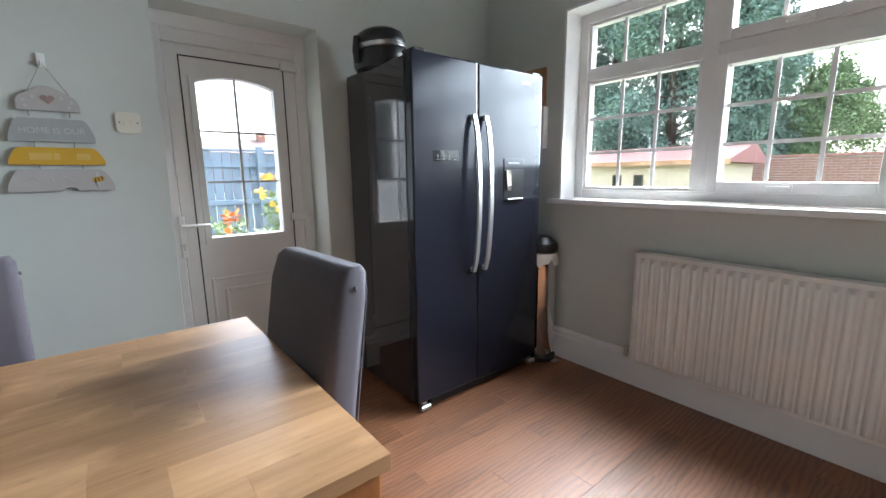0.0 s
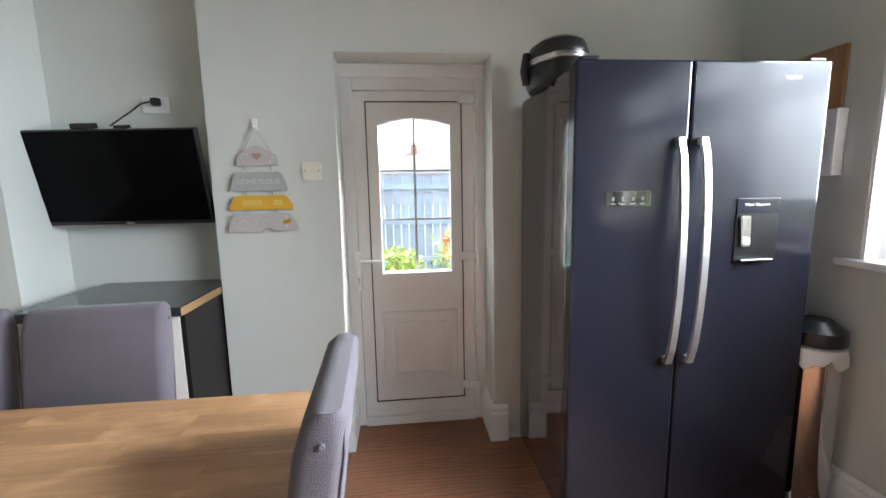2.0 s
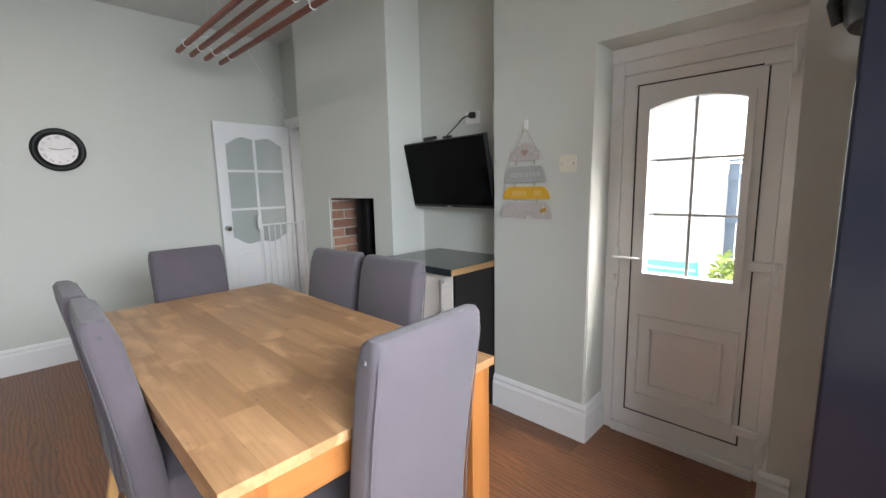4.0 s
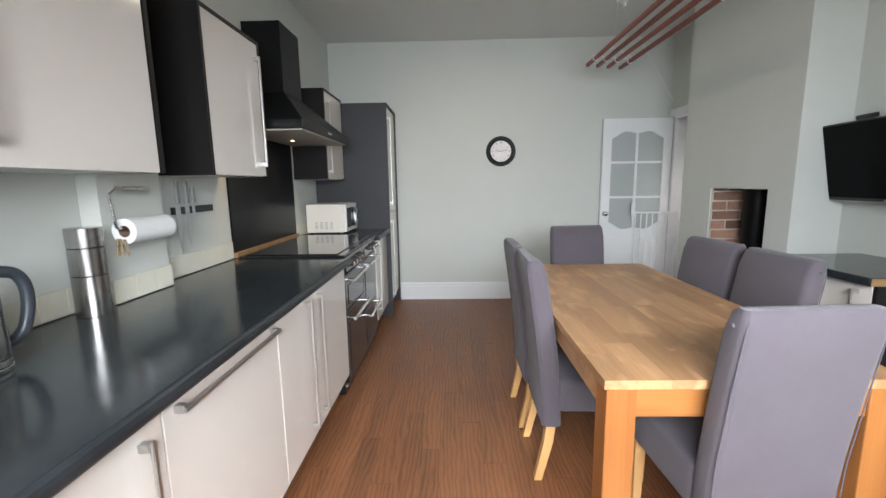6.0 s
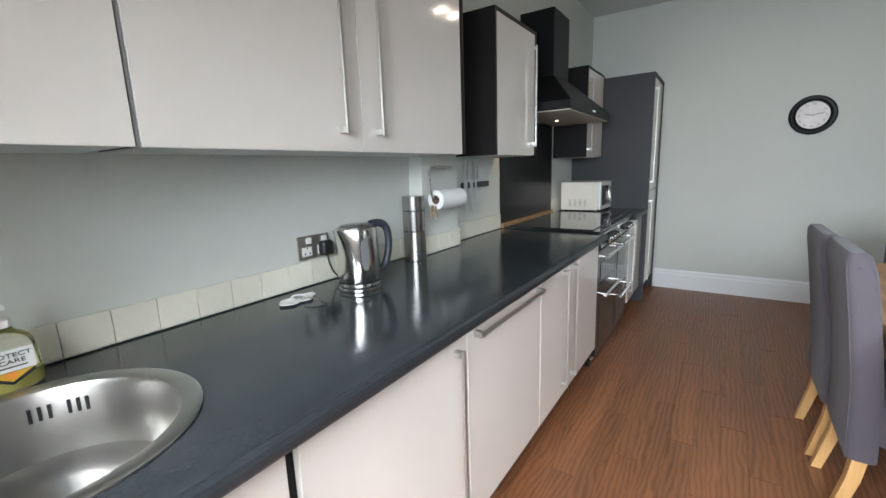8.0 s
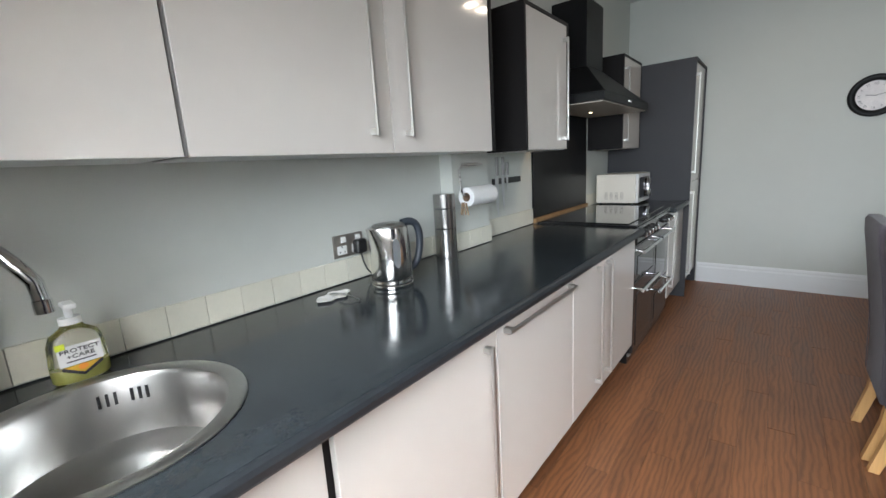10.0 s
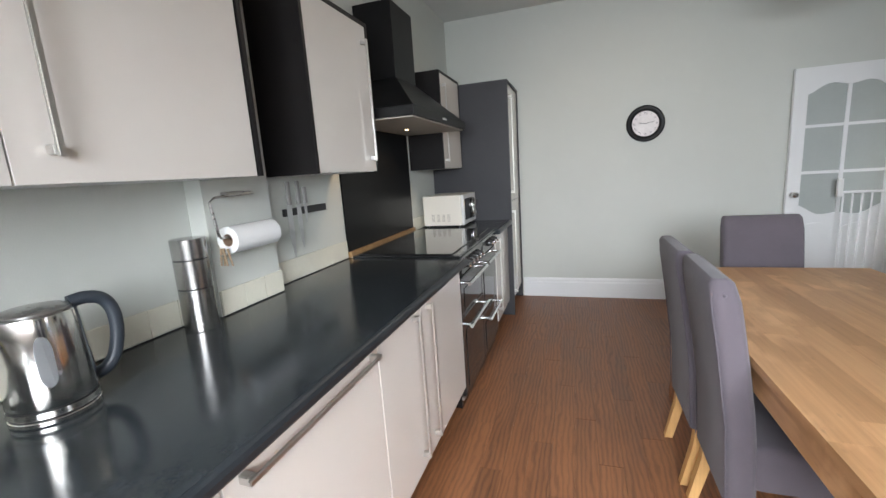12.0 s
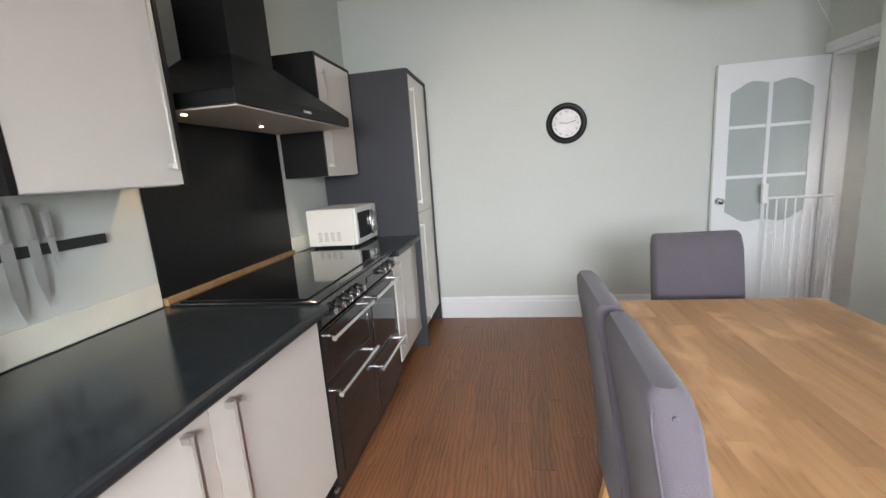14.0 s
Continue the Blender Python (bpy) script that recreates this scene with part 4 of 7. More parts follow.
# tile upstand: each tile is a piece of its own
def tile_strip(name, x, y0, y1, z0, z1, count):
    s = setting(name, box(x, x + 0.004, y0, y1, z0, z1 - 0.003), GROUT, "row of cream glazed tiles along the worktop", "tiles")
    w = (y1 - y0) / count
    me = None
    for i in range(count):
        if me is None:
            ob = part("tile", box(0.004, 0.0115, -w / 2 + 0.0006, w / 2 - 0.0006, 0.002, z1 - z0, 0.0018), TILE)
            me = ob.data
        else:
            ob = new("tile", me)
        ob.parent = s
        ob.location = (x, y0 + (i + 0.5) * w, z0)
        ob.rotation_euler = (random.uniform(-0.008, 0.008), 0, random.uniform(-0.006, 0.006)) if count > 3 else (0, 0, 0)
    return s


tile_strip("tiles_west", XW + 0.001, YS + 0.06, 2.018, 0.9125, 1.005, 21)
tile_strip("tiles_pier", XW + 0.076, 2.022, 2.347, 0.9125, 1.005, 3)
tile_strip("tiles_cooker", XW + 0.001, 2.36, 3.012, 0.9125, 1.015, 1)
tile_strip("tiles_microwave", XW + 0.001, 4.055, 4.655, 0.9125, 1.015, 1)


# ---------------------------------------------------------------- sink and worktop things
def sink():
    s = thing("round_sink", (SX, SY, 0.75), "round stainless steel sink bowl set into the worktop", "sink")
    prof = [(0.25, 0.9115), (0.25, 0.9145), (0.245, 0.9165), (0.222, 0.9155), (0.214, 0.912), (0.208, 0.90), (0.203, 0.80), (0.196, 0.772), (0.178, 0.758), (0.13, 0.752), (0.045, 0.749), (0.043, 0.742), (0, 0.742)]
    part("bowl", lathe(prof, SX, SY, n=64), SINKSTEEL, s, smooth=True)
    bm = bmesh.new()
    lathe([(0.042, 0.7435), (0.04, 0.747), (0.03, 0.7475), (0.012, 0.745), (0, 0.745)], SX, SY, bm, 28)
    part("drain", bm, CHROME, s, smooth=True)
    for i in range(6):
        bm = bmesh.new()
        a = radians(158 + (i - 2.5) * 4.2 + (2.2 if i > 2 else -2.2))
        p = Vector((SX + 0.2052 * math.cos(a), SY + 0.2052 * math.sin(a), 0.868))
        m = Matrix.Translation(p) @ Matrix.Rotation(a, 4, 'Z')
        bmesh.ops.create_cube(bm, size=1.0, matrix=m @ Matrix.Diagonal((0.003, 0.006, 0.03, 1)))
        part("overflow_slot", bm, PLASTIC, s, "dark overflow slot")
    return s


sink()


def tap():
    t = thing("kitchen_tap", (0.0, 0.34, WTZ), "chrome swan-neck kitchen tap behind the sink", "tap")
    part("base", lathe([(0, 0.9102), (0.03, 0.9102), (0.03, 0.918), (0.024, 0.925), (0.022, 0.97), (0.0, 0.972)], 0.0, 0.34), CHROME, t, smooth=True)
    pts = [(0.0, 0.34, 0.965), (0.0, 0.34, 1.165)]
    for i in range(13):
        a = math.pi - math.pi * i / 12
        pts.append((0.075 + 0.075 * math.cos(a), 0.34 + 0.14 * (i / 12), 1.175 + 0.085 * math.sin(a)))
    pts.append((0.152, 0.483, 1.14))
    part("spout", tube(pts, 0.0135, n=16), CHROME, t, smooth=True)
    part("nozzle", rod((0.152, 0.4832, 1.139), (0.153, 0.4838, 1.113), 0.0155, n=18), CHROME, t, smooth=True)
    bm = rod((0.0, 0.318, 0.95), (0.0, 0.29, 0.955), 0.014)
    tube([(0.0, 0.295, 0.955), (0.01, 0.275, 0.985), (0.02, 0.26, 1.02)], 0.006, bm)
    part("lever", bm, CHROME, t, smooth=True)
    return t


tap()


def text_plate(s, size, m, material, parent, name="lettering", thick=0.0008):
    """Flat lettering in the built-in font, turned into a mesh."""
    cu = bpy.data.curves.new(name, 'FONT')
    cu.body, cu.size, cu.extrude, cu.align_x, cu.align_y = s, size, thick, 'CENTER', 'CENTER'
    ob = bpy.data.objects.new("tmp_text", cu)
    me = bpy.data.meshes.new_from_object(ob)
    bpy.data.objects.remove(ob)
    me.transform(m)
    me.transform(Matrix.Translation(-ROOT.get(parent.name, Vector())))
    me.materials.clear()
    me.materials.append(material)
    o = new(name, me)
    o.parent = parent
    ROOT[o.name] = ROOT.get(parent.name, Vector())
    return o


def soap():
    cx, cy = 0.0, 0.535
    s = thing("soap_bottle", (cx, cy, WTZ), "clear bottle of yellow hand soap with a white pump", "soap")
    liquid = mat("yellow_soap", (0.62, 0.60, 0.18), 0.15, vary=0.03)
    prof = [(0, 0.9105), (0.036, 0.9105), (0.041, 0.917), (0.042, 0.95), (0.039, 1.0), (0.033, 1.02), (0.018, 1.033), (0.015, 1.04), (0, 1.04)]
    bt = part("bottle", lathe(prof, cx, cy, sx=0.62), BOTTLE, s, smooth=True)
    part("liquid", lathe([(0, 0.9125), (0.034, 0.9125), (0.038, 0.918), (0.039, 0.945), (0, 0.945)], cx, cy, sx=0.60), liquid, bt, smooth=True)
    bm = rod((cx, cy, 1.041), (cx, cy, 1.056), 0.016, n=20)
    rod((cx, cy, 1.056), (cx, cy, 1.082), 0.006, bm)
    box(cx - 0.01, cx + 0.035, cy - 0.009, cy + 0.009, 1.08, 1.092, 0.004, bm)
    part("pump", bm, WHITEPLASTIC, s)
    xl = cx + 0.029
    lab = part("label", box(xl - 0.001, xl, cy - 0.030, cy + 0.030, 0.955, 1.0, 0.0005), WHITEPLASTIC, s, "white label with dark lettering")
    ink = mat("dark_ink", (0.02, 0.02, 0.025), 0.6)
    r = pose(0, 0, 0, 90, 0, 90)
    text_plate("PROTECT", 0.0125, Matrix.Translation((xl + 0.0008, cy, 0.988)) @ r, ink, lab)
    text_plate("+CARE", 0.0125, Matrix.Translation((xl + 0.0008, cy, 0.975)) @ r, ink, lab)
    part("print_bar", box(xl + 0.0004, xl + 0.0011, cy - 0.02, cy + 0.02, 0.963, 0.9655), ink, lab)
    bm = prism([(cy - 0.028, 0.947), (cy, 0.927), (cy + 0.028, 0.947), (cy + 0.028, 0.953), (cy - 0.028, 0.953)], 0, xl - 0.0005, xl + 0.0004)
    part("print_chevron", bm, ink, s)
    bm = prism([(cy - 0.026, 0.954), (cy, 0.934), (cy + 0.026, 0.954)], 0, xl + 0.0005, xl + 0.001)
    part("print_wedge", bm, YELLOW, s)
    part("print_spot", rod((xl + 0.001, cy, 0.948), (xl + 0.0018, cy, 0.948), 0.007, n=20), mat("orange_print", (0.75, 0.28, 0.03), 0.5), s)
    part("sticker", box(xl - 0.0002, xl + 0.0006, cy - 0.031, cy - 0.018, 0.994, 1.008), mat("lime_print", (0.60, 0.68, 0.04), 0.5), s)
    s.scale = (1.15, 1.3, 1.02)
    return s


soap()


def smooth_path(pts, steps=5):
    """Points along a Catmull-Rom curve through the given ones."""
    p = [Vector(q) for q in pts]
    p = [2 * p[0] - p[1]] + p + [2 * p[-1] - p[-2]]
    out = []
    for a, b, c, d in zip(p, p[1:], p[2:], p[3:]):
        for k in range(steps):
            u = k / steps
            out.append(0.5 * (2 * b + (c - a) * u + (2 * a - 5 * b + 4 * c - d) * u * u + (3 * b - a - 3 * c + d) * u ** 3))
    return out + [p[-2]]


def kettle():
    cx, cy = 0.112, 1.442
    k = thing("kettle", (cx, cy, WTZ), "polished steel jug kettle with a dark grey handle", "kettle")
    part("power_base", lathe([(0, 0.9105), (0.081, 0.9105), (0.084, 0.913), (0.084, 0.9215), (0.082, 0.9235), (0, 0.9235)], cx, cy, n=48), KETTLESTEEL, k, smooth=True)
    part("base_ring", lathe([(0, 0.9237), (0.0825, 0.9237), (0.0825, 0.9275), (0, 0.9275)], cx, cy, n=48), PLASTIC, k, "black ring", smooth=True)
    prof = [(0, 0.928), (0.083, 0.928), (0.0845, 0.930), (0.0835, 0.942), (0, 0.942)]
    part("foot_band", lathe(prof, cx, cy, n=48), KETTLESTEEL, k, smooth=True)
    part("base_ring", lathe([(0, 0.9422), (0.0825, 0.9422), (0.0825, 0.9458), (0, 0.9458)], cx, cy, n=48), PLASTIC, k, "black ring", smooth=True)
    prof = [(0, 0.946), (0.082, 0.946), (0.0832, 0.95), (0.0835, 0.99), (0.0825, 1.045), (0.080, 1.10), (0.077, 1.135), (0.075, 1.144), (0.071, 1.146), (0, 1.146)]
    d = Vector((-0.2, -0.98, 0)).normalized()
    bm = lathe(prof, cx, cy, n=72)
    for v in bm.verts:
        o = Vector((v.co.x - cx, v.co.y - cy, 0))
        if o.length > 0.05 and v.co.z > 1.05:
            v.co += d * (0.026 * ((v.co.z - 1.05) / 0.096) ** 1.6 * max(0.0, o.normalized().dot(d)) ** 7)
    part("body", bm, KETTLESTEEL, k, "mirror-bright body with a short pouring lip", smooth=True)
    part("lid", lathe([(0, 1.1465), (0.066, 1.1465), (0.066, 1.151), (0.055, 1.156), (0.02, 1.159), (0, 1.16)], cx, cy, n=40), STEEL, k, smooth=True)
    c = Vector((cx, cy, 0))
    h = Vector((0.25, 0.97, 0)).normalized()
    pts = [c + h * r + Vector((0, 0, z)) for r, z in ((0.062, 1.15), (0.095, 1.153), (0.126, 1.142), (0.143, 1.112), (0.146, 1.07), (0.14, 1.03), (0.127, 0.992), (0.107, 0.97), (0.082, 0.962))]
    part("handle", tube(smooth_path(pts), 0.0155, n=16), mat("dark_grey_rubber", (0.03, 0.037, 0.047), 0.4, vary=0.05), k, "thick dark grey rubber handle", smooth=True)
    q = Vector((0.9, -0.44, 0)).normalized()
    s2 = Vector((-q.y, q.x, 0))
    for nm, ra, rz, lift, mt in (("water_gauge", 0.0155, 0.056, 0.0012, mat("grey_gauge_plastic", (0.27, 0.28, 0.29), 0.2, 0.5, vary=0.05)),):
        bm = bmesh.new()
        ring = []
        for i in range(28):
            t = 2 * math.pi * i / 28
            z = 1.05 + rz * (abs(math.sin(t)) ** 0.5) * (1 if math.sin(t) > 0 else -1)
            rr = 0.0825 - 0.03 * (z - 1.045) - 6.0 * (ra * math.cos(t)) ** 2 + lift
            ring.append(bm.verts.new(c + q * rr + s2 * (ra * math.cos(t)) + Vector((0, 0, z))))
        bm.faces.new(ring)
        bmesh.ops.extrude_face_region(bm, geom=list(bm.faces))
        bm.verts.ensure_lookup_table()
        for v in bm.verts[28:]:
            v.co -= q * 0.006
        part(nm, bm, mt, k, "oval water gauge" if nm == "water_gauge" else "")
    k.scale = (0.93, 0.93, 0.96)
    return k


kettle()


def flask():
    cx, cy = 0.004, 1.92
    f = thing("spaghetti_canister", (cx, cy, WTZ), "tall brushed steel canister in three stacked sections", "canister")
    for a, b in ((0.911, 1.0505), (1.0535, 1.1455), (1.1485, 1.214)):
        part("section", lathe([(0, a), (0.0515, a), (0.0525, a + 0.001), (0.0525, b - 0.001), (0.0515, b), (0, b)], cx, cy, n=40), CANISTER, f, smooth=True)
    part("core", lathe([(0, 0.9112), (0.05, 0.9112), (0.05, 1.21), (0, 1.21)], cx, cy, n=40), PLASTIC, f, "dark seam between the sections", smooth=True)
    return f


flask()


def spoon_rest():
    cx, cy = 0.04, 1.222
    s = thing("spoon_rest", (cx, cy, WTZ), "white leaf-shaped spoon rest lying on the worktop", "spoon rest")
    n = 48
    out = []
    for i in range(n):
        a = 2 * math.pi * i / n
        u = math.cos(a)                                   # 1 towards the stalk
        w = 0.04 * abs(math.sin(a)) ** 0.8 * (1 + 0.22 * math.cos(5 * a))
        ly = 0.055 * u + 0.022 * max(0, -u) ** 5 * -1 + 0.016 * max(0, u) ** 6
        out.append((w * (1 if math.sin(a) > 0 else -1), ly))
    bm = bmesh.new()
    rings = []
    for k, z in ((0.55, 0.9105), (0.8, 0.9125), (1.0, 0.917), (1.0, 0.9195), (0.95, 0.919), (0.75, 0.9155), (0.4, 0.914)):
        rings.append([bm.verts.new((cx + x * k - 0.012 * (y / 0.1), cy + y * k, z)) for x, y in out])
    for a, b in zip(rings, rings[1:]):
        for i in range(n):
            bm.faces.new((a[i], a[(i + 1) % n], b[(i + 1) % n], b[i]))
    bm.faces.new(rings[0][::-1])
    bm.faces.new(rings[-1])
    part("dish", bm, mat("white_china", (0.78, 0.77, 0.75), 0.15, vary=0.03, scale=20), s, smooth=True)
    t = thing("teaspoon", (cx, cy, 0.92), "steel teaspoon resting on the white dish", "spoon")
    bm = tube(smooth_path([(cx + 0.115, cy + 0.02, 0.9135), (cx + 0.075, cy + 0.012, 0.924), (cx + 0.045, cy + 0.006, 0.9275), (cx + 0.016, cy + 0.001, 0.924)]), 0.0028)
    part("handle", bm, CHROME, t, smooth=True)
    bm = lathe([(0, 0.9150), (0.009, 0.9165), (0.0155, 0.923), (0.014, 0.9235), (0.009, 0.919), (0, 0.918)], cx, cy, n=20, sx=1.4, sy=1.0)
    part("bowl", bm, CHROME, t, smooth=True)


spoon_rest()


def wall_socket():
    x, y0, y1, z0, z1 = XW + 0.001, 1.331, 1.475, 1.014, 1.102
    s = thing("wall_socket", (x, 1.403, 1.055), "polished steel double socket with a black plug", "socket")
    part("plate", box(x, x + 0.008, y0, y1, z0, z1, 0.002), mat("brushed_socket_plate", (0.36, 0.33, 0.30), 0.42, 0.8, vary=0.06, scale=30), s)
    for y in (1.367, 1.439):
        part("insert", box(x + 0.0082, x + 0.0115, y - 0.022, y + 0.022, z0 + 0.012, z0 + 0.046, 0.001), WHITEPLASTIC, s)
        part("switch", box(x + 0.0082, x + 0.0125, y - 0.012 + 0.01, y + 0.012 + 0.01, z1 - 0.03, z1 - 0.008, 0.001), WHITEPLASTIC, s)
    bm = bmesh.new()
    for dy, dz in ((0, 0.012), (-0.011, -0.008), (0.011, -0.008)):
        box(x + 0.0116, x + 0.0121, 1.367 + dy - 0.002, 1.367 + dy + 0.002, z0 + 0.026 + dz, z0 + 0.033 + dz, bm=bm)
    part("pin_holes", bm, PLASTIC, s)
    p = thing("kettle_plug", (x, 1.439, 1.04), "black plug and cable of the kettle", "plug")
    bm = box(x + 0.012, x + 0.05, 1.413, 1.467, 1.02, 1.078, 0.016, seg=3)
    part("plug_body", bm, PLASTIC, p)
    part("cable", tube([(x + 0.03, 1.443, 1.024), (x + 0.036, 1.446, 0.985), (x + 0.045, 1.455, 0.95), (x + 0.06, 1.47, 0.925), (x + 0.1, 1.465, 0.9155), (x + 0.14, 1.462, 0.9155)], 0.0035), PLASTIC, p)


wall_socket()


def roll_holder():
    x = XW + 0.076
    r = thing("paper_roll_holder", (x, 2.1, 1.35), "steel wall holder with a white kitchen roll", "roll holder")
    xa = x + 0.075
    bm = box(x, x + 0.03, 2.095, 2.215, 1.333, 1.352, 0.003)
    tube([(x + 0.02, 2.17, 1.342), (xa, 2.17, 1.342), (xa, 2.0, 1.336), (xa, 1.975, 1.322), (xa, 1.985, 1.25), (xa, 1.992, 1.207), (xa, 2.0, 1.20), (xa, 2.25, 1.20), (xa, 2.262, 1.204), (xa, 2.268, 1.216), (xa, 2.262, 1.228)], 0.005, bm)
    part("bracket", bm, STEEL, r, smooth=True)
    bm = bmesh.new()
    n = 40
    for ro, ri, mt, nm in ((0.047, 0.022, PAPER, "paper_roll"), (0.0215, 0.0195, CARD, "core")):
        ol = [(xa + ro * math.cos(2 * math.pi * i / n), 1.188 + ro * math.sin(2 * math.pi * i / n)) for i in range(n)]
        il = [(xa + ri * math.cos(2 * math.pi * i / n), 1.188 + ri * math.sin(2 * math.pi * i / n)) for i in range(n)]
        part(nm, ringed(ol, il, 1, 2.024, 2.24), mt, r, smooth=True)
    for i, dz in enumerate((0.0, -0.004)):
        b = thing("clothes_peg", (xa, 1.995 + i * 0.012, 1.15), "wooden peg clipped under the kitchen roll", "peg", "pegs on the roll holder")
        y = 1.995 + i * 0.014
        for dx in (-0.004, 0.004):
            part("prong", rod((xa + dx * (1 + i), y, 1.165 + dz), (xa + dx * (3.4 + i), y + 0.004 * i, 1.105 + dz), 0.0042, n=8, r2=0.0032), PEGWOOD, b)
        part("spring", rod((xa - 0.007, y, 1.14 + dz), (xa + 0.007, y, 1.14 + dz), 0.004), STEEL, b)
    return r


roll_holder()


def knives():
    x = XW + 0.002
    k = thing("knife_rack", (x, 2.70, 1.23), "black magnetic knife strip on the wall", "knife rack")
    part("strip", box(x, x + 0.014, 2.50, 2.835, 1.215, 1.25, 0.003), PLASTIC, k)
    blade = mat("knife_steel", (0.66, 0.67, 0.68), 0.4, 0.85, vary=0.05, scale=20)
    grip = mat("grey_knife_grip", (0.30, 0.29, 0.28), 0.5, vary=0.05)
    for y, tip, top, w in ((2.535, 1.02, 1.375, 0.034), (2.605, 1.055, 1.375, 0.03), (2.655, 1.17, 1.345, 0.024)):
        t = thing("kitchen_knife", (x + 0.017, y, 1.2), "steel kitchen knife hanging point down on the rack", "knife", "knives on the rack")
        mid = 1.265
        out = [(y - w / 2, mid), (y + w / 2, mid), (y + w / 2, mid - (mid - tip) * 0.55), (y + w * 0.3, tip + 0.03), (y + w * 0.1, tip), (y - w * 0.25, tip + 0.05), (y - w / 2, tip + 0.1)]
        part("blade", prism(out, 0, x + 0.0145, x + 0.0165), blade, t)
        part("grip", box(x + 0.012, x + 0.026, y - 0.011, y + 0.011, mid + 0.001, top, 0.005), grip, t)
    return k


knives()


def microwave():
    x0, x1, y0, y1, z0, z1 = -0.05, 0.285, 4.225, 4.64, 0.925, 1.178
    m = thing("microwave", (0.12, 4.43, WTZ), "small white microwave oven standing on the worktop", "microwave")
    part("body", box(x0, x1, y0, y1, z0, z1, 0.008), mat("ivory_enamel", (0.74, 0.71, 0.64), 0.3, vary=0.02), m)
    part("front", box(x1 + 0.0005, x1 + 0.022, y0 + 0.002, y1 - 0.002, z0 + 0.003, z1 - 0.003, 0.005), WHITEPLASTIC, m)
    part("door_window", box(x1 + 0.0225, x1 + 0.025, y0 + 0.03, y0 + 0.27, z0 + 0.04, z1 - 0.035, 0.001), BLACKGLASS, m, "dark door window")
    bm = bmesh.new()
    pts = []
    for i in range(25):
        a = 2 * math.pi * i / 24
        pts.append((x1 + 0.034, y0 + 0.27 + 0.03 * math.cos(a), (z0 + z1) / 2 + 0.085 * math.sin(a)))
    tube(pts, 0.007, bm)
    part("handle", bm, CHROME, m, "oval chrome handle", smooth=True)
    for z in (z0 + 0.07, z0 + 0.17):
        part("dial", rod((x1 + 0.0225, y1 - 0.05, z), (x1 + 0.038, y1 - 0.05, z), 0.024, n=24), SATIN, m, smooth=True)
    bm = bmesh.new()
    for c in range(4):
        for r in range(6):
            xx = x0 + 0.075 + c * 0.045
            box(xx, xx + 0.026, y0 - 0.0012, y0 + 0.0005, z0 + 0.035 + r * 0.011, z0 + 0.0395 + r * 0.011, bm=bm)
    part("vents", bm, mat("vent_grey", (0.35, 0.33, 0.30), 0.6), m, "rows of side vent slots")
    for x in (x0 + 0.03, x1 - 0.03):
        for y in (y0 + 0.03, y1 - 0.03):
            part("foot", rod((x, y, WTZ + 0.0005), (x, y, z0 + 0.002), 0.012), PLASTIC, m)
    return m


microwave()


def calendar():
    x = XW + 0.0755
    c = thing("wall_calendar", (x, 2.2, 1.64), "paper calendar with a green picture over a white page", "calendar")
    part("picture", box(x, x + 0.002, 2.09, 2.262, 1.682, 1.872), mat("green_picture", (0.30, 0.38, 0.03), 0.55, vary=0.5, scale=7), c, "green landscape print")
    part("page", box(x, x + 0.003, 2.08, 2.285, 1.43, 1.681), PAPER, c)
    bm = bmesh.new()
    for i in range(7):
        box(x + 0.0032, x + 0.0036, 2.10, 2.27, 1.455 + i * 0.028, 1.4565 + i * 0.028, bm=bm)
    part("print_bar", bm, GREYSIGN, c, "faint ruled lines")


calendar()


# ---------------------------------------------------------------- dining table and chairs
def table():
    t = thing("dining_table", (2.125, 2.565, 0), "solid oak dining table with square legs, worn top", "table")
    x0, x1, y0, y1, z = 1.692, 2.568, 1.688, 3.44, 0.77
    k, w, rng = 9, (x1 - x0) / 9, random.Random(21)
    for i in range(k):
        cuts = [y0] + sorted(y0 + (y1 - y0) * (q + rng.uniform(0.25, 0.75)) / 3 for q in range(3)) + [y1]
        for a, b in zip(cuts, cuts[1:]):
            part("top_board", box(x0 + i * w + 0.0001, x0 + (i + 1) * w - 0.0001, a + 0.00008, b - 0.00008, z - 0.028, z, 0.0004), OAK, t)
    for x in (x0 + 0.012, x1 - 0.102):
        for y in (y0 + 0.012, y1 - 0.102):
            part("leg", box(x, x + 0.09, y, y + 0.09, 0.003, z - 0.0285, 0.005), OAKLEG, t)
    for y in (y0 + 0.02, y1 - 0.045):
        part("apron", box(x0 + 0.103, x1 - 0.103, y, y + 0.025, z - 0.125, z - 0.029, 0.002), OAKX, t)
    for x in (x0 + 0.02, x1 - 0.045):
        part("apron", box(x, x + 0.025, y0 + 0.103, y1 - 0.103, z - 0.125, z - 0.029, 0.002), OAK, t)
    return t


table()


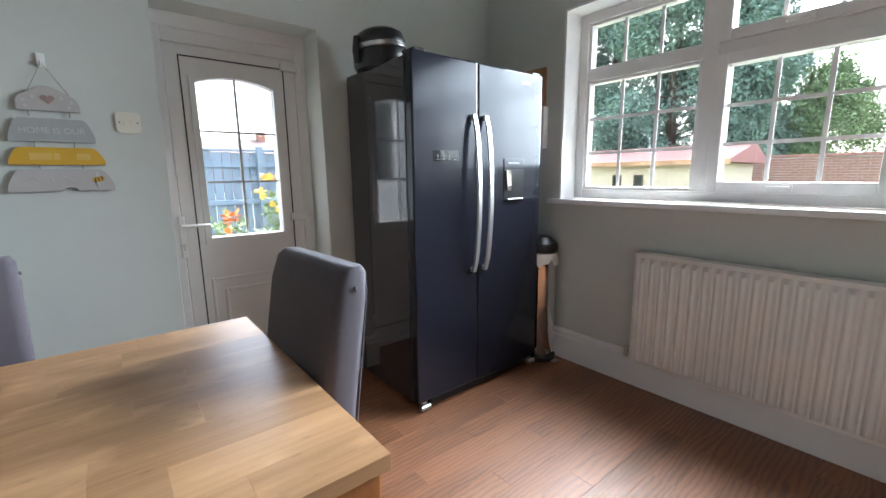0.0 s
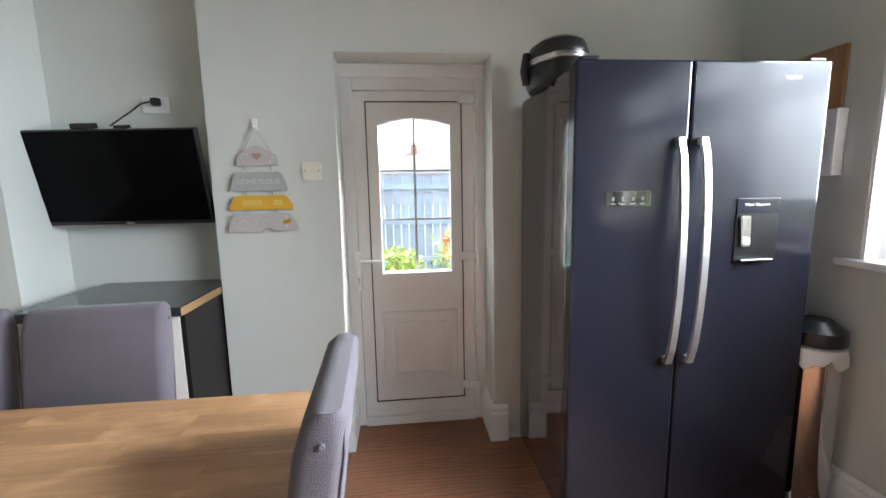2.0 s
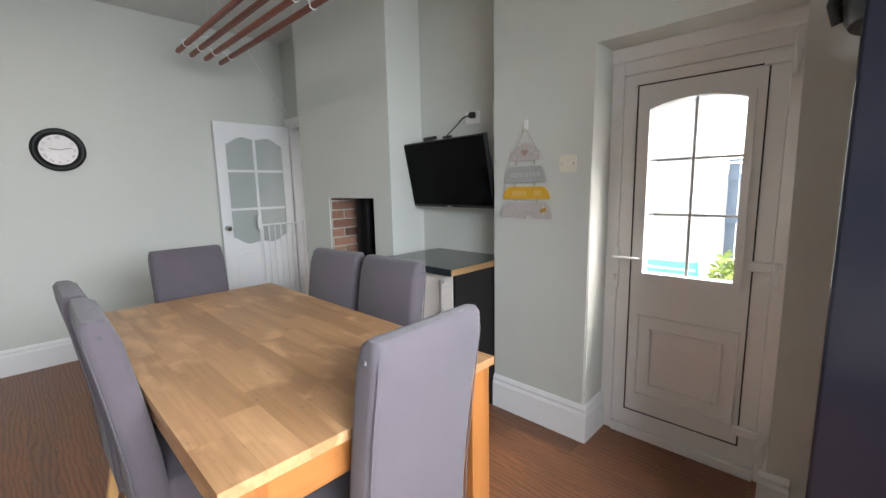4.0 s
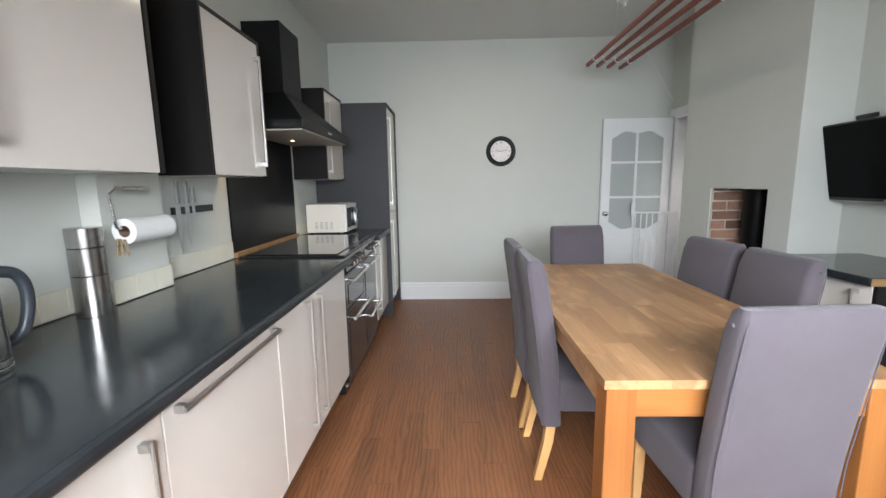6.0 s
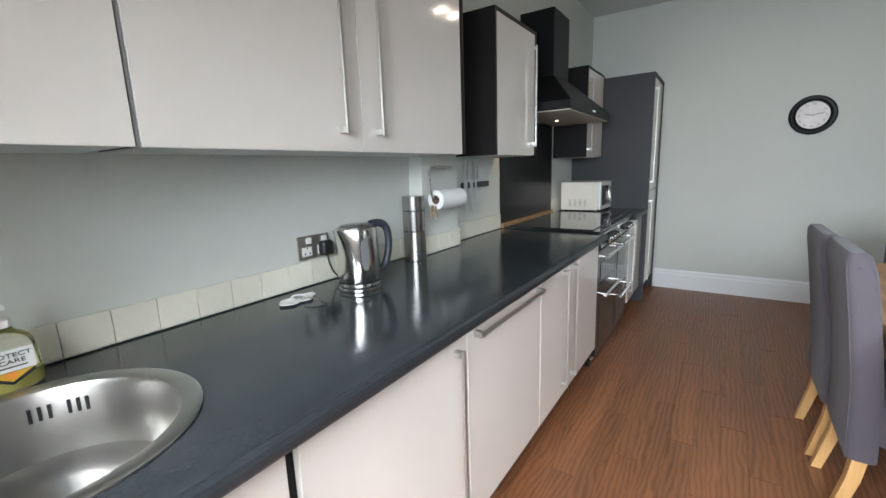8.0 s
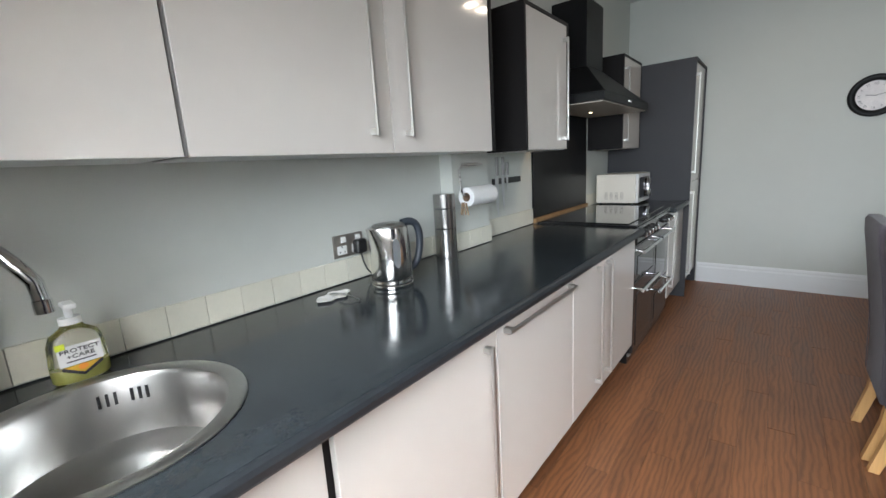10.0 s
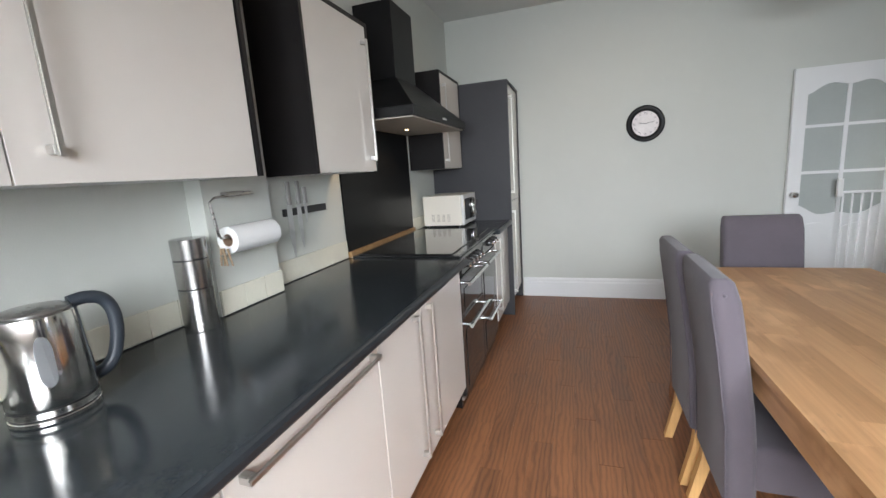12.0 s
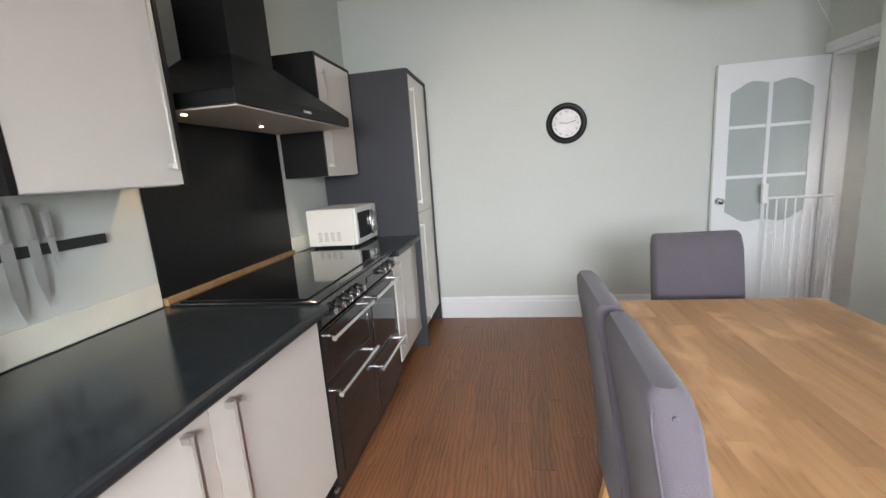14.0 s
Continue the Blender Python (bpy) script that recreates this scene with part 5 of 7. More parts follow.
def chair():
    """Faces +y; the origin lies on the floor under the foot of its back."""
    c = thing("dining_chair", (0, 0, 0), "dining chair in a slate-purple fabric slipcover on pale beech legs", "chair", "chairs round the table")
    hw = 0.195
    line = [(0.004, 0.275), (-0.003, 0.46), (-0.014, 0.58), (-0.03, 0.70), (-0.048, 0.82), (-0.068, 0.94), (-0.08, 1.0), (-0.085, 1.015)]
    bm = bmesh.new()
    rings = []
    for i, (y, z) in enumerate(line):
        th = 0.043 if z < 0.97 else (0.035 if z < 1.01 else 0.02)
        wd = hw - (0.012 if z > 1.01 else 0.004 if z > 0.97 else 0)
        pts = []
        for sx, sy in ((-1, -1), (1, -1), (1, 1), (-1, 1)):
            for k in range(4):
                a = radians({(-1, -1): 180, (1, -1): 270, (1, 1): 0, (-1, 1): 90}[(sx, sy)] + k * 30)
                r = min(0.024, th * 0.8)
                pts.append((sx * (wd - r) + r * math.cos(a), sy * (th - r) + r * math.sin(a)))
        rings.append([bm.verts.new((px, y + py, z)) for px, py in pts])
    for a, b in zip(rings, rings[1:]):
        for k in range(16):
            bm.faces.new((a[k], a[(k + 1) % 16], b[(k + 1) % 16], b[k]))
    bm.faces.new(rings[0][::-1])
    bm.faces.new(rings[-1])
    part("backrest", bm, FABRIC, c, smooth=True)
    bm = box(-hw, hw, 0.03, 0.45, 0.355, 0.492, 0.024, seg=3)
    for v in bm.verts:
        if v.co.z > 0.465:
            v.co.z += 0.012 * (1 - (v.co.x / hw) ** 2)
        if v.co.z < 0.40:
            v.co.z -= 0.015 * abs(v.co.x / hw) ** 3
    part("seat", bm, FABRIC, c, smooth=True)
    for x in (-hw + 0.012, hw - 0.012):
        bm = tube([(x * 1.03, -0.04, 0.28), (x * 1.03, -0.053, 0.55), (x * 1.03, -0.083, 0.78), (x * 1.015, -0.108, 0.95), (x * 0.97, -0.108, 1.003)], 0.0022, None, 6)
        part("seam", bm, FABRIC, c, "stitched slipcover seam")
        part("button", rod((x * 1.055, -0.075, 0.968), (x * 1.085, -0.076, 0.969), 0.006, n=12, r2=0.004), FABRIC, c, "small covered corner button")
    for x in (-0.165, 0.165):
        bm = bmesh.new()
        q = [((x, 0.004, 0.30), 0.021), ((x, -0.008, 0.19), 0.02), ((x, -0.05, 0.003), 0.017)]
        rr = [[bm.verts.new((p[0] + sx * s, p[1] + sy * s, p[2])) for sx, sy in ((-1, -1), (1, -1), (1, 1), (-1, 1))] for p, s in q]
        for a, b in zip(rr, rr[1:]):
            for k in range(4):
                bm.faces.new((a[k], a[(k + 1) % 4], b[(k + 1) % 4], b[k]))
        bm.faces.new(rr[0])
        bm.faces.new(rr[-1][::-1])
        part("leg", bm, BEECH, c)
        bm = bmesh.new()
        rod_pts = [((x, 0.405, 0.366), 0.02), ((x, 0.405, 0.003), 0.015)]
        rr = [[bm.verts.new((p[0] + sx * s, p[1] + sy * s, p[2])) for sx, sy in ((-1, -1), (1, -1), (1, 1), (-1, 1))] for p, s in rod_pts]
        for k in range(4):
            bm.faces.new((rr[0][k], rr[0][(k + 1) % 4], rr[1][(k + 1) % 4], rr[1][k]))
        bm.faces.new(rr[0])
        bm.faces.new(rr[1][::-1])
        part("leg", bm, BEECH, c)
    return c


ch = chair()
ch.matrix_world = pose(1.675, 2.852, 0, 0, 0, -90)
copy_thing(ch, pose(1.683, 2.44, 0, 0, 0, -91))
copy_thing(ch, pose(2.168, 1.678, 0, 0, 0, 3))
copy_thing(ch, pose(2.188, 3.605, 0, 0, 0, 182))
copy_thing(ch, pose(2.615, 2.83, 0, 0, 0, 96))
copy_thing(ch, pose(2.635, 2.39, 0, 0, 0, 93))


# ---------------------------------------------------------------- fridge corner
def fridge():
    y0, y1, xf, xb, zt = -0.045, 0.878, 2.765, 3.40, 1.765
    f = thing("fridge_freezer", (3.07, 0.42, 0), "tall midnight-blue side-by-side fridge freezer with steel handles", "fridge")
    part("body", box(xf + 0.062, xb, y0 + 0.004, y1 - 0.004, 0.045, zt - 0.012, 0.006), mat("fridge_side_paint", (0.016, 0.015, 0.019), 0.09, 0.0, vary=0.05, scale=4, coat=0.9), f)
    ym = 0.468
    for a, b, nm in ((ym + 0.003, y1, "freezer_door"), (y0, ym - 0.003, "fridge_door")):
        bm = box(xf, xf + 0.055, a, b, 0.06, zt, 0.008)
        d = part(nm, bm, FRIDGE, f)
        hy = ym + (0.042 if a > 0.3 else -0.042)
        pts = []
        for i in range(15):
            u = i / 14
            z = 0.705 + 0.80 * u
            pts.append((xf - 0.018 - 0.042 * math.sin(math.pi * u) ** 0.6, z))
        bm = bmesh.new()
        rr = []
        for x, z in pts:
            rr.append([bm.verts.new((x + dx, hy + dy, z)) for dx, dy in ((-0.006, -0.012), (-0.006, 0.012), (0.006, 0.014), (0.006, -0.014))])
        for p, q in zip(rr, rr[1:]):
            for k in range(4):
                bm.faces.new((p[k], p[(k + 1) % 4], q[(k + 1) % 4], q[k]))
        bm.faces.new(rr[0])
        bm.faces.new(rr[-1][::-1])
        for z in (0.712, 1.498):
            box(xf - 0.024, xf + 0.001, hy - 0.012, hy + 0.012, z - 0.012, z + 0.012, 0.002, bm)
        part("handle", bm, mat("pale_satin_steel", (0.66, 0.66, 0.66), 0.32, 0.9, vary=0.03), d, "long bowed satin handle")
        if nm == "freezer_door":
            p = part("control_panel", box(xf - 0.0015, xf - 0.0002, 0.598, 0.762, 1.279, 1.331, 0.0004), BLACKGLASS, d, "small black control panel")
            lit = mat("pale_green_print", (0.10, 0.12, 0.11), 0.5)
            for i in range(4):
                y = 0.618 + i * 0.036
                part("print_bar", box(xf - 0.0025, xf - 0.0016, y, y + 0.018, 1.286, 1.290), lit, p)
                part("print_icon", box(xf - 0.0025, xf - 0.0016, y + 0.005, y + 0.013, 1.298, 1.311), lit, p)
        else:
            part("dispenser_recess", box(xf - 0.004, xf - 0.0002, 0.108, 0.272, 1.067, 1.242, 0.001), MATTBLACK, d, "black recess of the water dispenser")
            part("dispenser_top", box(xf - 0.005, xf - 0.0003, 0.108, 0.272, 1.2425, 1.298, 0.002), FRIDGE, d, "dark dispenser heading")
            bm = prism([(0.222, 1.236), (0.262, 1.236), (0.252, 1.125), (0.218, 1.125)], 0, xf - 0.016, xf - 0.0045, bev=0.004)
            part("paddle", bm, CHROME, d, "polished dispenser paddle")
            part("drip_tray", box(xf - 0.02, xf - 0.0045, 0.13, 0.255, 1.071, 1.079, 0.002), CHROME, d)
            part("badge", box(xf - 0.0015, xf - 0.0002, 0.07, 0.125, 1.706, 1.715), CHROME, d, "tiny silver badge")
            text_plate("Water Dispenser", 0.014, Matrix.Translation((xf - 0.0056, 0.195, 1.275)) @ pose(0, 0, 0, 90, 0, -90), WHITEPLASTIC, d)
    for y in (y0 + 0.03, y1 - 0.05):
        bm = rod((xf + 0.03, y, 0.004), (xf + 0.03, y, 0.05), 0.016)
        rod((xf + 0.012, y - 0.03, 0.022), (xf + 0.012, y + 0.03, 0.022), 0.014, bm)
        part("foot", bm, SATIN, f, "silver adjustable foot")
    part("grille", box(xf + 0.03, xf + 0.06, y0 + 0.08, y1 - 0.1, 0.008, 0.055, 0.002), PLASTIC, f)
    for y in (y0 + 0.02, y1 - 0.08):
        part("hinge_cover", box(xf + 0.005, xf + 0.1, y, y + 0.06, zt + 0.0005, zt + 0.012, 0.004), PLASTIC, f)
    return f


fridge()


def vacuum_head():
    v = thing("robot_vacuum", (3.22, 0.72, 1.755), "rounded black and silver appliance lying on the fridge", "appliance")
    cx, cy, z = 3.16, 0.80, 1.754
    bm = lathe([(0, z), (0.15, z), (0.165, z + 0.02), (0.17, z + 0.06), (0.165, z + 0.085), (0, z + 0.085)], cx, cy, n=40, sx=1.0, sy=0.72)
    part("body", bm, PLASTIC, v, smooth=True)
    bm = lathe([(0.168, z + 0.086), (0.172, z + 0.09), (0.172, z + 0.108), (0.166, z + 0.112), (0, z + 0.112)], cx, cy, n=40, sx=1.0, sy=0.72)
    part("band", bm, STEEL, v, "silver band", smooth=True)
    bm = lathe([(0.165, z + 0.113), (0.168, z + 0.125), (0.15, z + 0.165), (0.11, z + 0.185), (0, z + 0.19)], cx, cy, n=40, sx=1.0, sy=0.72)
    part("lid", bm, PLASTIC, v, smooth=True)
    bm = tube([(cx + 0.0, cy + 0.125, z + 0.02), (cx - 0.01, cy + 0.14, z + 0.07), (cx, cy + 0.125, z + 0.14)], 0.018, n=12)
    part("grip", bm, PLASTIC, v, smooth=True)
    return v


vacuum_head()


def pedal_bin():
    cx, cy = 2.815, -0.152
    b = thing("pedal_bin", (cx, cy, 0), "steel bin with a black lid and a white liner showing", "bin")
    r = 0.092
    part("base", lathe([(0, 0.004), (r + 0.012, 0.004), (r + 0.012, 0.03), (r, 0.036), (0, 0.036)], cx, cy), PLASTIC, b, smooth=True)
    part("body", lathe([(0, 0.037), (r - 0.002, 0.037), (r, 0.04), (r, 0.70), (0, 0.70)], cx, cy), CHROME, b, smooth=True)
    bm = lathe([(r + 0.002, 0.655), (r + 0.014, 0.66), (r + 0.01, 0.69), (r + 0.006, 0.715), (r - 0.01, 0.725), (0, 0.725)], cx, cy, n=60)
    for v in bm.verts:
        a = math.atan2(v.co.y - cy, v.co.x - cx)
        if v.co.z < 0.67:
            v.co.z += 0.018 * math.sin(5 * a) + 0.01 * math.sin(11 * a + 1)
    part("liner", bm, mat("white_bin_liner", (0.75, 0.75, 0.74), 0.5, vary=0.04, bump=0.4, bump_scale=40), b, "crumpled white bin liner", smooth=True)
    part("lid", lathe([(r + 0.006, 0.727), (r + 0.009, 0.74), (r + 0.004, 0.78), (r - 0.03, 0.808), (0.05, 0.818), (0, 0.819)], cx, cy), PLASTIC, b, smooth=True)
    part("pedal", box(cx - 0.145, cx - 0.113, cy - 0.03, cy + 0.03, 0.006, 0.018, 0.004), STEEL, b)
    return b


pedal_bin()


def radiator():
    x0, x1, z0, z1 = 0.83, 2.215, 0.165, 0.785
    y0, y1 = YS + 0.045, YS + 0.075
    r = thing("radiator", ((x0 + x1) / 2, YS + 0.06, z0), "cream ribbed panel radiator under the window", "radiator")
    bm = bmesh.new()
    cols = 27
    pts = []
    w = (x1 - x0 - 0.03) / cols
    for i in range(cols):
        a = x0 + 0.015 + i * w
        for u, d in ((0.0, 0.0), (0.1, 0.002), (0.18, 0.011), (0.28, 0.021), (0.4, 0.0265), (0.5, 0.028), (0.6, 0.0265), (0.72, 0.021), (0.82, 0.011), (0.9, 0.002)):
            pts.append((a + u * w, d))
    pts = [(x0, 0.0)] + pts + [(x1, 0.0)]
    rows = [(z0, -0.006), (z0 + 0.018, 0.0), (z0 + 0.035, 1.0), (z1 - 0.04, 1.0), (z1 - 0.02, 0.0), (z1 - 0.004, -0.004)]
    grid = []
    for z, k in rows:
        grid.append([bm.verts.new((x, y1 + (d * k if k > 0 else k), z)) for x, d in pts])
    for a, b in zip(grid, grid[1:]):
        for i in range(len(pts) - 1):
            bm.faces.new((a[i], a[i + 1], b[i + 1], b[i]))
    part("front_panel", bm, RADPAINT, r, smooth=True)
    part("back_panel", box(x0 + 0.002, x1 - 0.002, y0 - 0.02, y1 - 0.008, z0 + 0.002, z1 - 0.006, 0.003), RADPAINT, r)
    bm = box(x0 - 0.004, x1 + 0.004, y0 - 0.022, y1 + 0.028, z1 - 0.003, z1 + 0.006, 0.002)
    part("top_grille", bm, RADPAINT, r)
    for a, b in ((x0 - 0.004, x0 - 0.0005), (x1 + 0.0005, x1 + 0.004)):
        part("side_cover", box(a, b, y0 - 0.022, y1 + 0.012, z0 + 0.01, z1 - 0.004, 0.0005), RADPAINT, r)
    bm = rod((x1 + 0.005, YS + 0.055, z0 + 0.04), (x1 + 0.045, YS + 0.055, z0 + 0.04), 0.009)
    rod((x1 + 0.038, YS + 0.055, z0 + 0.075), (x1 + 0.038, YS + 0.055, z0 + 0.015), 0.012, bm)
    rod((x1 + 0.038, YS + 0.055, z0 + 0.03), (x1 + 0.038, YS + 0.0225, z0 + 0.03), 0.008, bm)
    part("valve_pipe", bm, SATIN, r, "valve and pipe tail", smooth=True)
    for x in (x0 + 0.2, x1 - 0.2):
        part("bracket", box(x - 0.015, x + 0.015, YS + 0.001, y0 - 0.021, 0.3, 0.7), RADPAINT, r)
    return r


radiator()
b = thing("wall_board", (3.12, YS + 0.01, 1.75), "tan wooden board hung on the wall beside the window", "board")
part("board", box(2.905, 3.2, YS + 0.002, YS + 0.018, 1.64, 1.875, 0.002), GOLDWOOD, b)
b = thing("wall_notice_box", (3.12, YS + 0.01, 1.5), "white box fixed on the wall below the tan board", "box")
part("case", box(2.885, 3.14, YS + 0.002, YS + 0.05, 1.375, 1.632, 0.004), WHITEPLASTIC, b)


# ---------------------------------------------------------------- pier: sign, switch
def hanging_sign():
    s = thing("hanging_sign", (XE, 2.12, 1.4), "four-tier painted wooden hanging sign with a bee", "sign")
    x = XE - 0.002
    hk = box(x - 0.008, x, 2.112, 2.14, 1.645, 1.70, 0.004)
    tube([(x - 0.008, 2.126, 1.665), (x - 0.02, 2.126, 1.655), (x - 0.022, 2.126, 1.668)], 0.004, hk)
    part("hook", hk, WHITEPLASTIC, s, "stick-on white hook")
    bm = tube([(x - 0.012, 2.185, 1.545), (x - 0.016, 2.126, 1.662), (x - 0.012, 2.055, 1.545)], 0.002)
    jute = mat("jute_cord", (0.35, 0.31, 0.25), 0.9, vary=0.1, scale=40)
    part("cord", bm, jute, s, "jute hanging cord")
    for y, z in ((2.19, 1.475), (2.062, 1.475), (2.19, 1.352), (2.062, 1.352), (2.185, 1.258), (2.045, 1.258)):
        part("cord", rod((x - 0.01, y, z - 0.02), (x - 0.01, y, z + 0.02), 0.0025), jute, s)

    def tier(y0, y1, z0, z1, kind, material):
        n = 24
        top = []
        for i in range(n + 1):
            u = i / n
            e = 2 * u - 1
            if kind == "peak":
                h = z0 + (z1 - z0) * (0.45 + 0.55 * (1 - abs(e) ** 1.4)) if abs(e) < 0.97 else z0 + (z1 - z0) * 0.3
            else:
                h = z0 + (z1 - z0) * (1 - max(0, abs(e) - 0.72) ** 2 / 0.28 ** 2 * 0.75)
            top.append((y0 + (y1 - y0) * u, h))
        bot = [(y1, z0), (y0, z0)]
        if kind == "notch":
            m = (y0 + y1) / 2 - 0.02
            bot = [(y1, z0), (m + 0.03, z0), (m + 0.02, z0 + 0.012), (m, z0 + 0.016), (m - 0.02, z0 + 0.012), (m - 0.03, z0), (y0, z0)]
        return part("plaque", prism(top + bot, 0, x - 0.016, x - 0.004), material, s)
    pl = tier(2.025, 2.223, 1.478, 1.575, "peak", BEIGESIGN)
    ink = mat("white_ink", (0.52, 0.52, 0.50), 0.7)
    dark = mat("brown_ink", (0.16, 0.08, 0.04), 0.7)
    bm = bmesh.new()
    for dy in (-0.011, 0.011):
        rod((x - 0.0185, 2.124 + dy, 1.527), (x - 0.0165, 2.124 + dy, 1.527), 0.011, bm, 14)
    prism([(2.104, 1.523), (2.124, 1.502), (2.144, 1.523)], 0, x - 0.0187, x - 0.0163, bm)
    part("heart", bm, mat("red_brown_ink", (0.36, 0.24, 0.21), 0.7), pl)
    for y, z in ((2.06, 1.495), (2.08, 1.53), (2.17, 1.53), (2.195, 1.495), (2.05, 1.515), (2.2, 1.515)):
        part("dot", rod((x - 0.018, y, z), (x - 0.0165, y, z), 0.006, n=10), ink, pl)
    r = pose(0, 0, 0, 90, 0, -90)
    pl = tier(1.988, 2.262, 1.357, 1.448, "flat", GREYSIGN)
    text_plate("HOME IS OUR", 0.034, Matrix.Translation((x - 0.0165, 2.124, 1.40)) @ r, ink, pl)
    pl = tier(1.965, 2.275, 1.265, 1.335, "flat", YELLOW)
    pale = mat("pale_yellow_ink", (0.66, 0.44, 0.12), 0.7)
    for i, wd in enumerate((0.07, 0.02, 0.045)):
        y = 2.21 - i * 0.075
        part("print_bar", box(x - 0.0172, x - 0.0163, y - wd, y, 1.285, 1.312), pale, pl)
    pl = tier(1.943, 2.29, 1.158, 1.248, "notch", BEIGESIGN)
    for y0, y1 in ((2.24, 2.19), (2.17, 2.145), (2.13, 2.08)):
        part("print_bar", tube([(x - 0.0165, y0, 1.20), (x - 0.0165, (y0 + y1) / 2, 1.218), (x - 0.0165, y1, 1.198)], 0.0018, None, 6), ink, pl)
    cy, cz = 1.998, 1.205
    bee = part("bee_body", prism([(cy + 0.02 * math.cos(a) + 0.008 * math.sin(a), cz + 0.011 * math.sin(a) - 0.008 * math.cos(a)) for a in [2 * math.pi * i / 16 for i in range(16)]], 0, x - 0.0185, x - 0.0163), YELLOW, pl, "small painted bee")
    for d in (-0.012, 0.0, 0.012):
        part("stripe", box(x - 0.0195, x - 0.0186, cy + d - 0.0025, cy + d + 0.0025, cz - d * 0.4 - 0.009, cz - d * 0.4 + 0.009), dark, bee)
    for dz in (1, -1):
        a0 = [(cy + 0.002 + 0.006 * math.cos(a), cz + dz * 0.02 + 0.012 * math.sin(a)) for a in [2 * math.pi * i / 12 for i in range(12)]]
        part("wing", prism(a0, 0, x - 0.0195, x - 0.0187), ink, bee)
    s.scale = (1, 0.92, 0.96)
    return s


hanging_sign()


def rounded(u0, u1, v0, v1, r, n=5):
    """A rectangle's outline with rounded corners."""
    out = []
    for cu, cv, a0 in ((u1 - r, v0 + r, -90), (u1 - r, v1 - r, 0), (u0 + r, v1 - r, 90), (u0 + r, v0 + r, 180)):
        out += [(cu + r * math.cos(radians(a0 + 90 * k / n)), cv + r * math.sin(radians(a0 + 90 * k / n))) for k in range(n + 1)]
    return out


def switch(y0, y1, z0, z1, x=XE):
    s = thing("light_switch", (x, (y0 + y1) / 2, (z0 + z1) / 2), "square cream double light switch", "light switch")
    part("plate", prism(rounded(y0, y1, z0, z1, 0.014), 0, x - 0.011, x - 0.001, bev=0.002), CREAMPLASTIC, s)
    m = (y0 + y1) / 2
    for a in (m - 0.013, m + 0.013):
        part("rocker", box(x - 0.0145, x - 0.0112, a - 0.005, a + 0.005, (z0 + z1) / 2 - 0.011, (z0 + z1) / 2 + 0.011, 0.001), CREAMPLASTIC, s)
    for a in (y0 + 0.012, y1 - 0.012):
        part("screw", rod((x - 0.0122, a, (z0 + z1) / 2), (x - 0.0112, a, (z0 + z1) / 2), 0.003), PLASTIC, s)


switch(1.838, 1.924, 1.405, 1.49)


# ---------------------------------------------------------------- alcove: television and low cupboard
def television():
    t = thing("television", (3.5, 2.75, 1.43), "flat black television tilted forward on a wall arm", "television")
    w, h = 0.785, 0.44
    bm = box(-w / 2, w / 2, -0.016, 0.016, -h / 2, h / 2, 0.004)
    rot = Matrix.Translation((3.475, 2.755, 1.43)) @ pose(0, 0, 0, 0, 0, -95) @ pose(0, 0, 0, 12, 0, 0)

    def put(bm):
        bmesh.ops.transform(bm, matrix=rot, verts=bm.verts)
        return bm
    part("casing", put(bm), PLASTIC, t)
    part("screen", put(box(-w / 2 + 0.008, w / 2 - 0.008, -0.0185, -0.0163, -h / 2 + 0.018, h / 2 - 0.008)), SCREEN, t, "dark glossy screen")
    part("lower_trim", put(box(-w / 2 + 0.002, w / 2 - 0.002, -0.019, 0.01, -h / 2 - 0.004, -h / 2 - 0.0005)), SATIN, t)
    part("back_cover", put(box(-0.22, 0.22, 0.0165, 0.05, -0.15, 0.12, 0.01)), PLASTIC, t)
    part("logo", put(box(-0.02, 0.02, -0.0195, -0.0186, -h / 2 + 0.005, -h / 2 + 0.012)), SATIN, t)
    bm = box(3.585, 3.618, 2.70, 2.80, 1.36, 1.5, 0.004)
    rod((3.535, 2.75, 1.43), (3.59, 2.75, 1.43), 0.02, bm)
    part("wall_arm", bm, PLASTIC, t)
    bm = put(box(-0.16, -0.06, -0.005, 0.03, h / 2 + 0.001, h / 2 + 0.025, 0.004))
    part("top_box", bm, PLASTIC, t)
    part("top_box", put(box(0.03, 0.09, -0.005, 0.025, h / 2 + 0.001, h / 2 + 0.015, 0.003)), PLASTIC, t)


television()


def tv_socket():
    x, y, z = AX - 0.001, 2.65, 1.785
    s = thing("wall_socket", (x, y, z), "white wall socket above the television", "socket")
    part("plate", box(x - 0.009, x, y - 0.07, y + 0.05, z - 0.042, z + 0.036, 0.003), WHITEPLASTIC, s)
    p = thing("television_plug", (x, y - 0.03, z), "black plug and cable of the television", "plug")
    part("plug_body", box(x - 0.045, x - 0.0095, y - 0.042, y - 0.002, z - 0.012, z + 0.028, 0.012), PLASTIC, p)
    part("cable", tube([(x - 0.045, y - 0.004, z + 0.005), (x - 0.055, y + 0.03, z - 0.005), (x - 0.06, y + 0.08, z - 0.045), (x - 0.065, y + 0.13, z - 0.08), (x - 0.07, y + 0.17, z - 0.11)], 0.004), PLASTIC, p)


tv_socket()


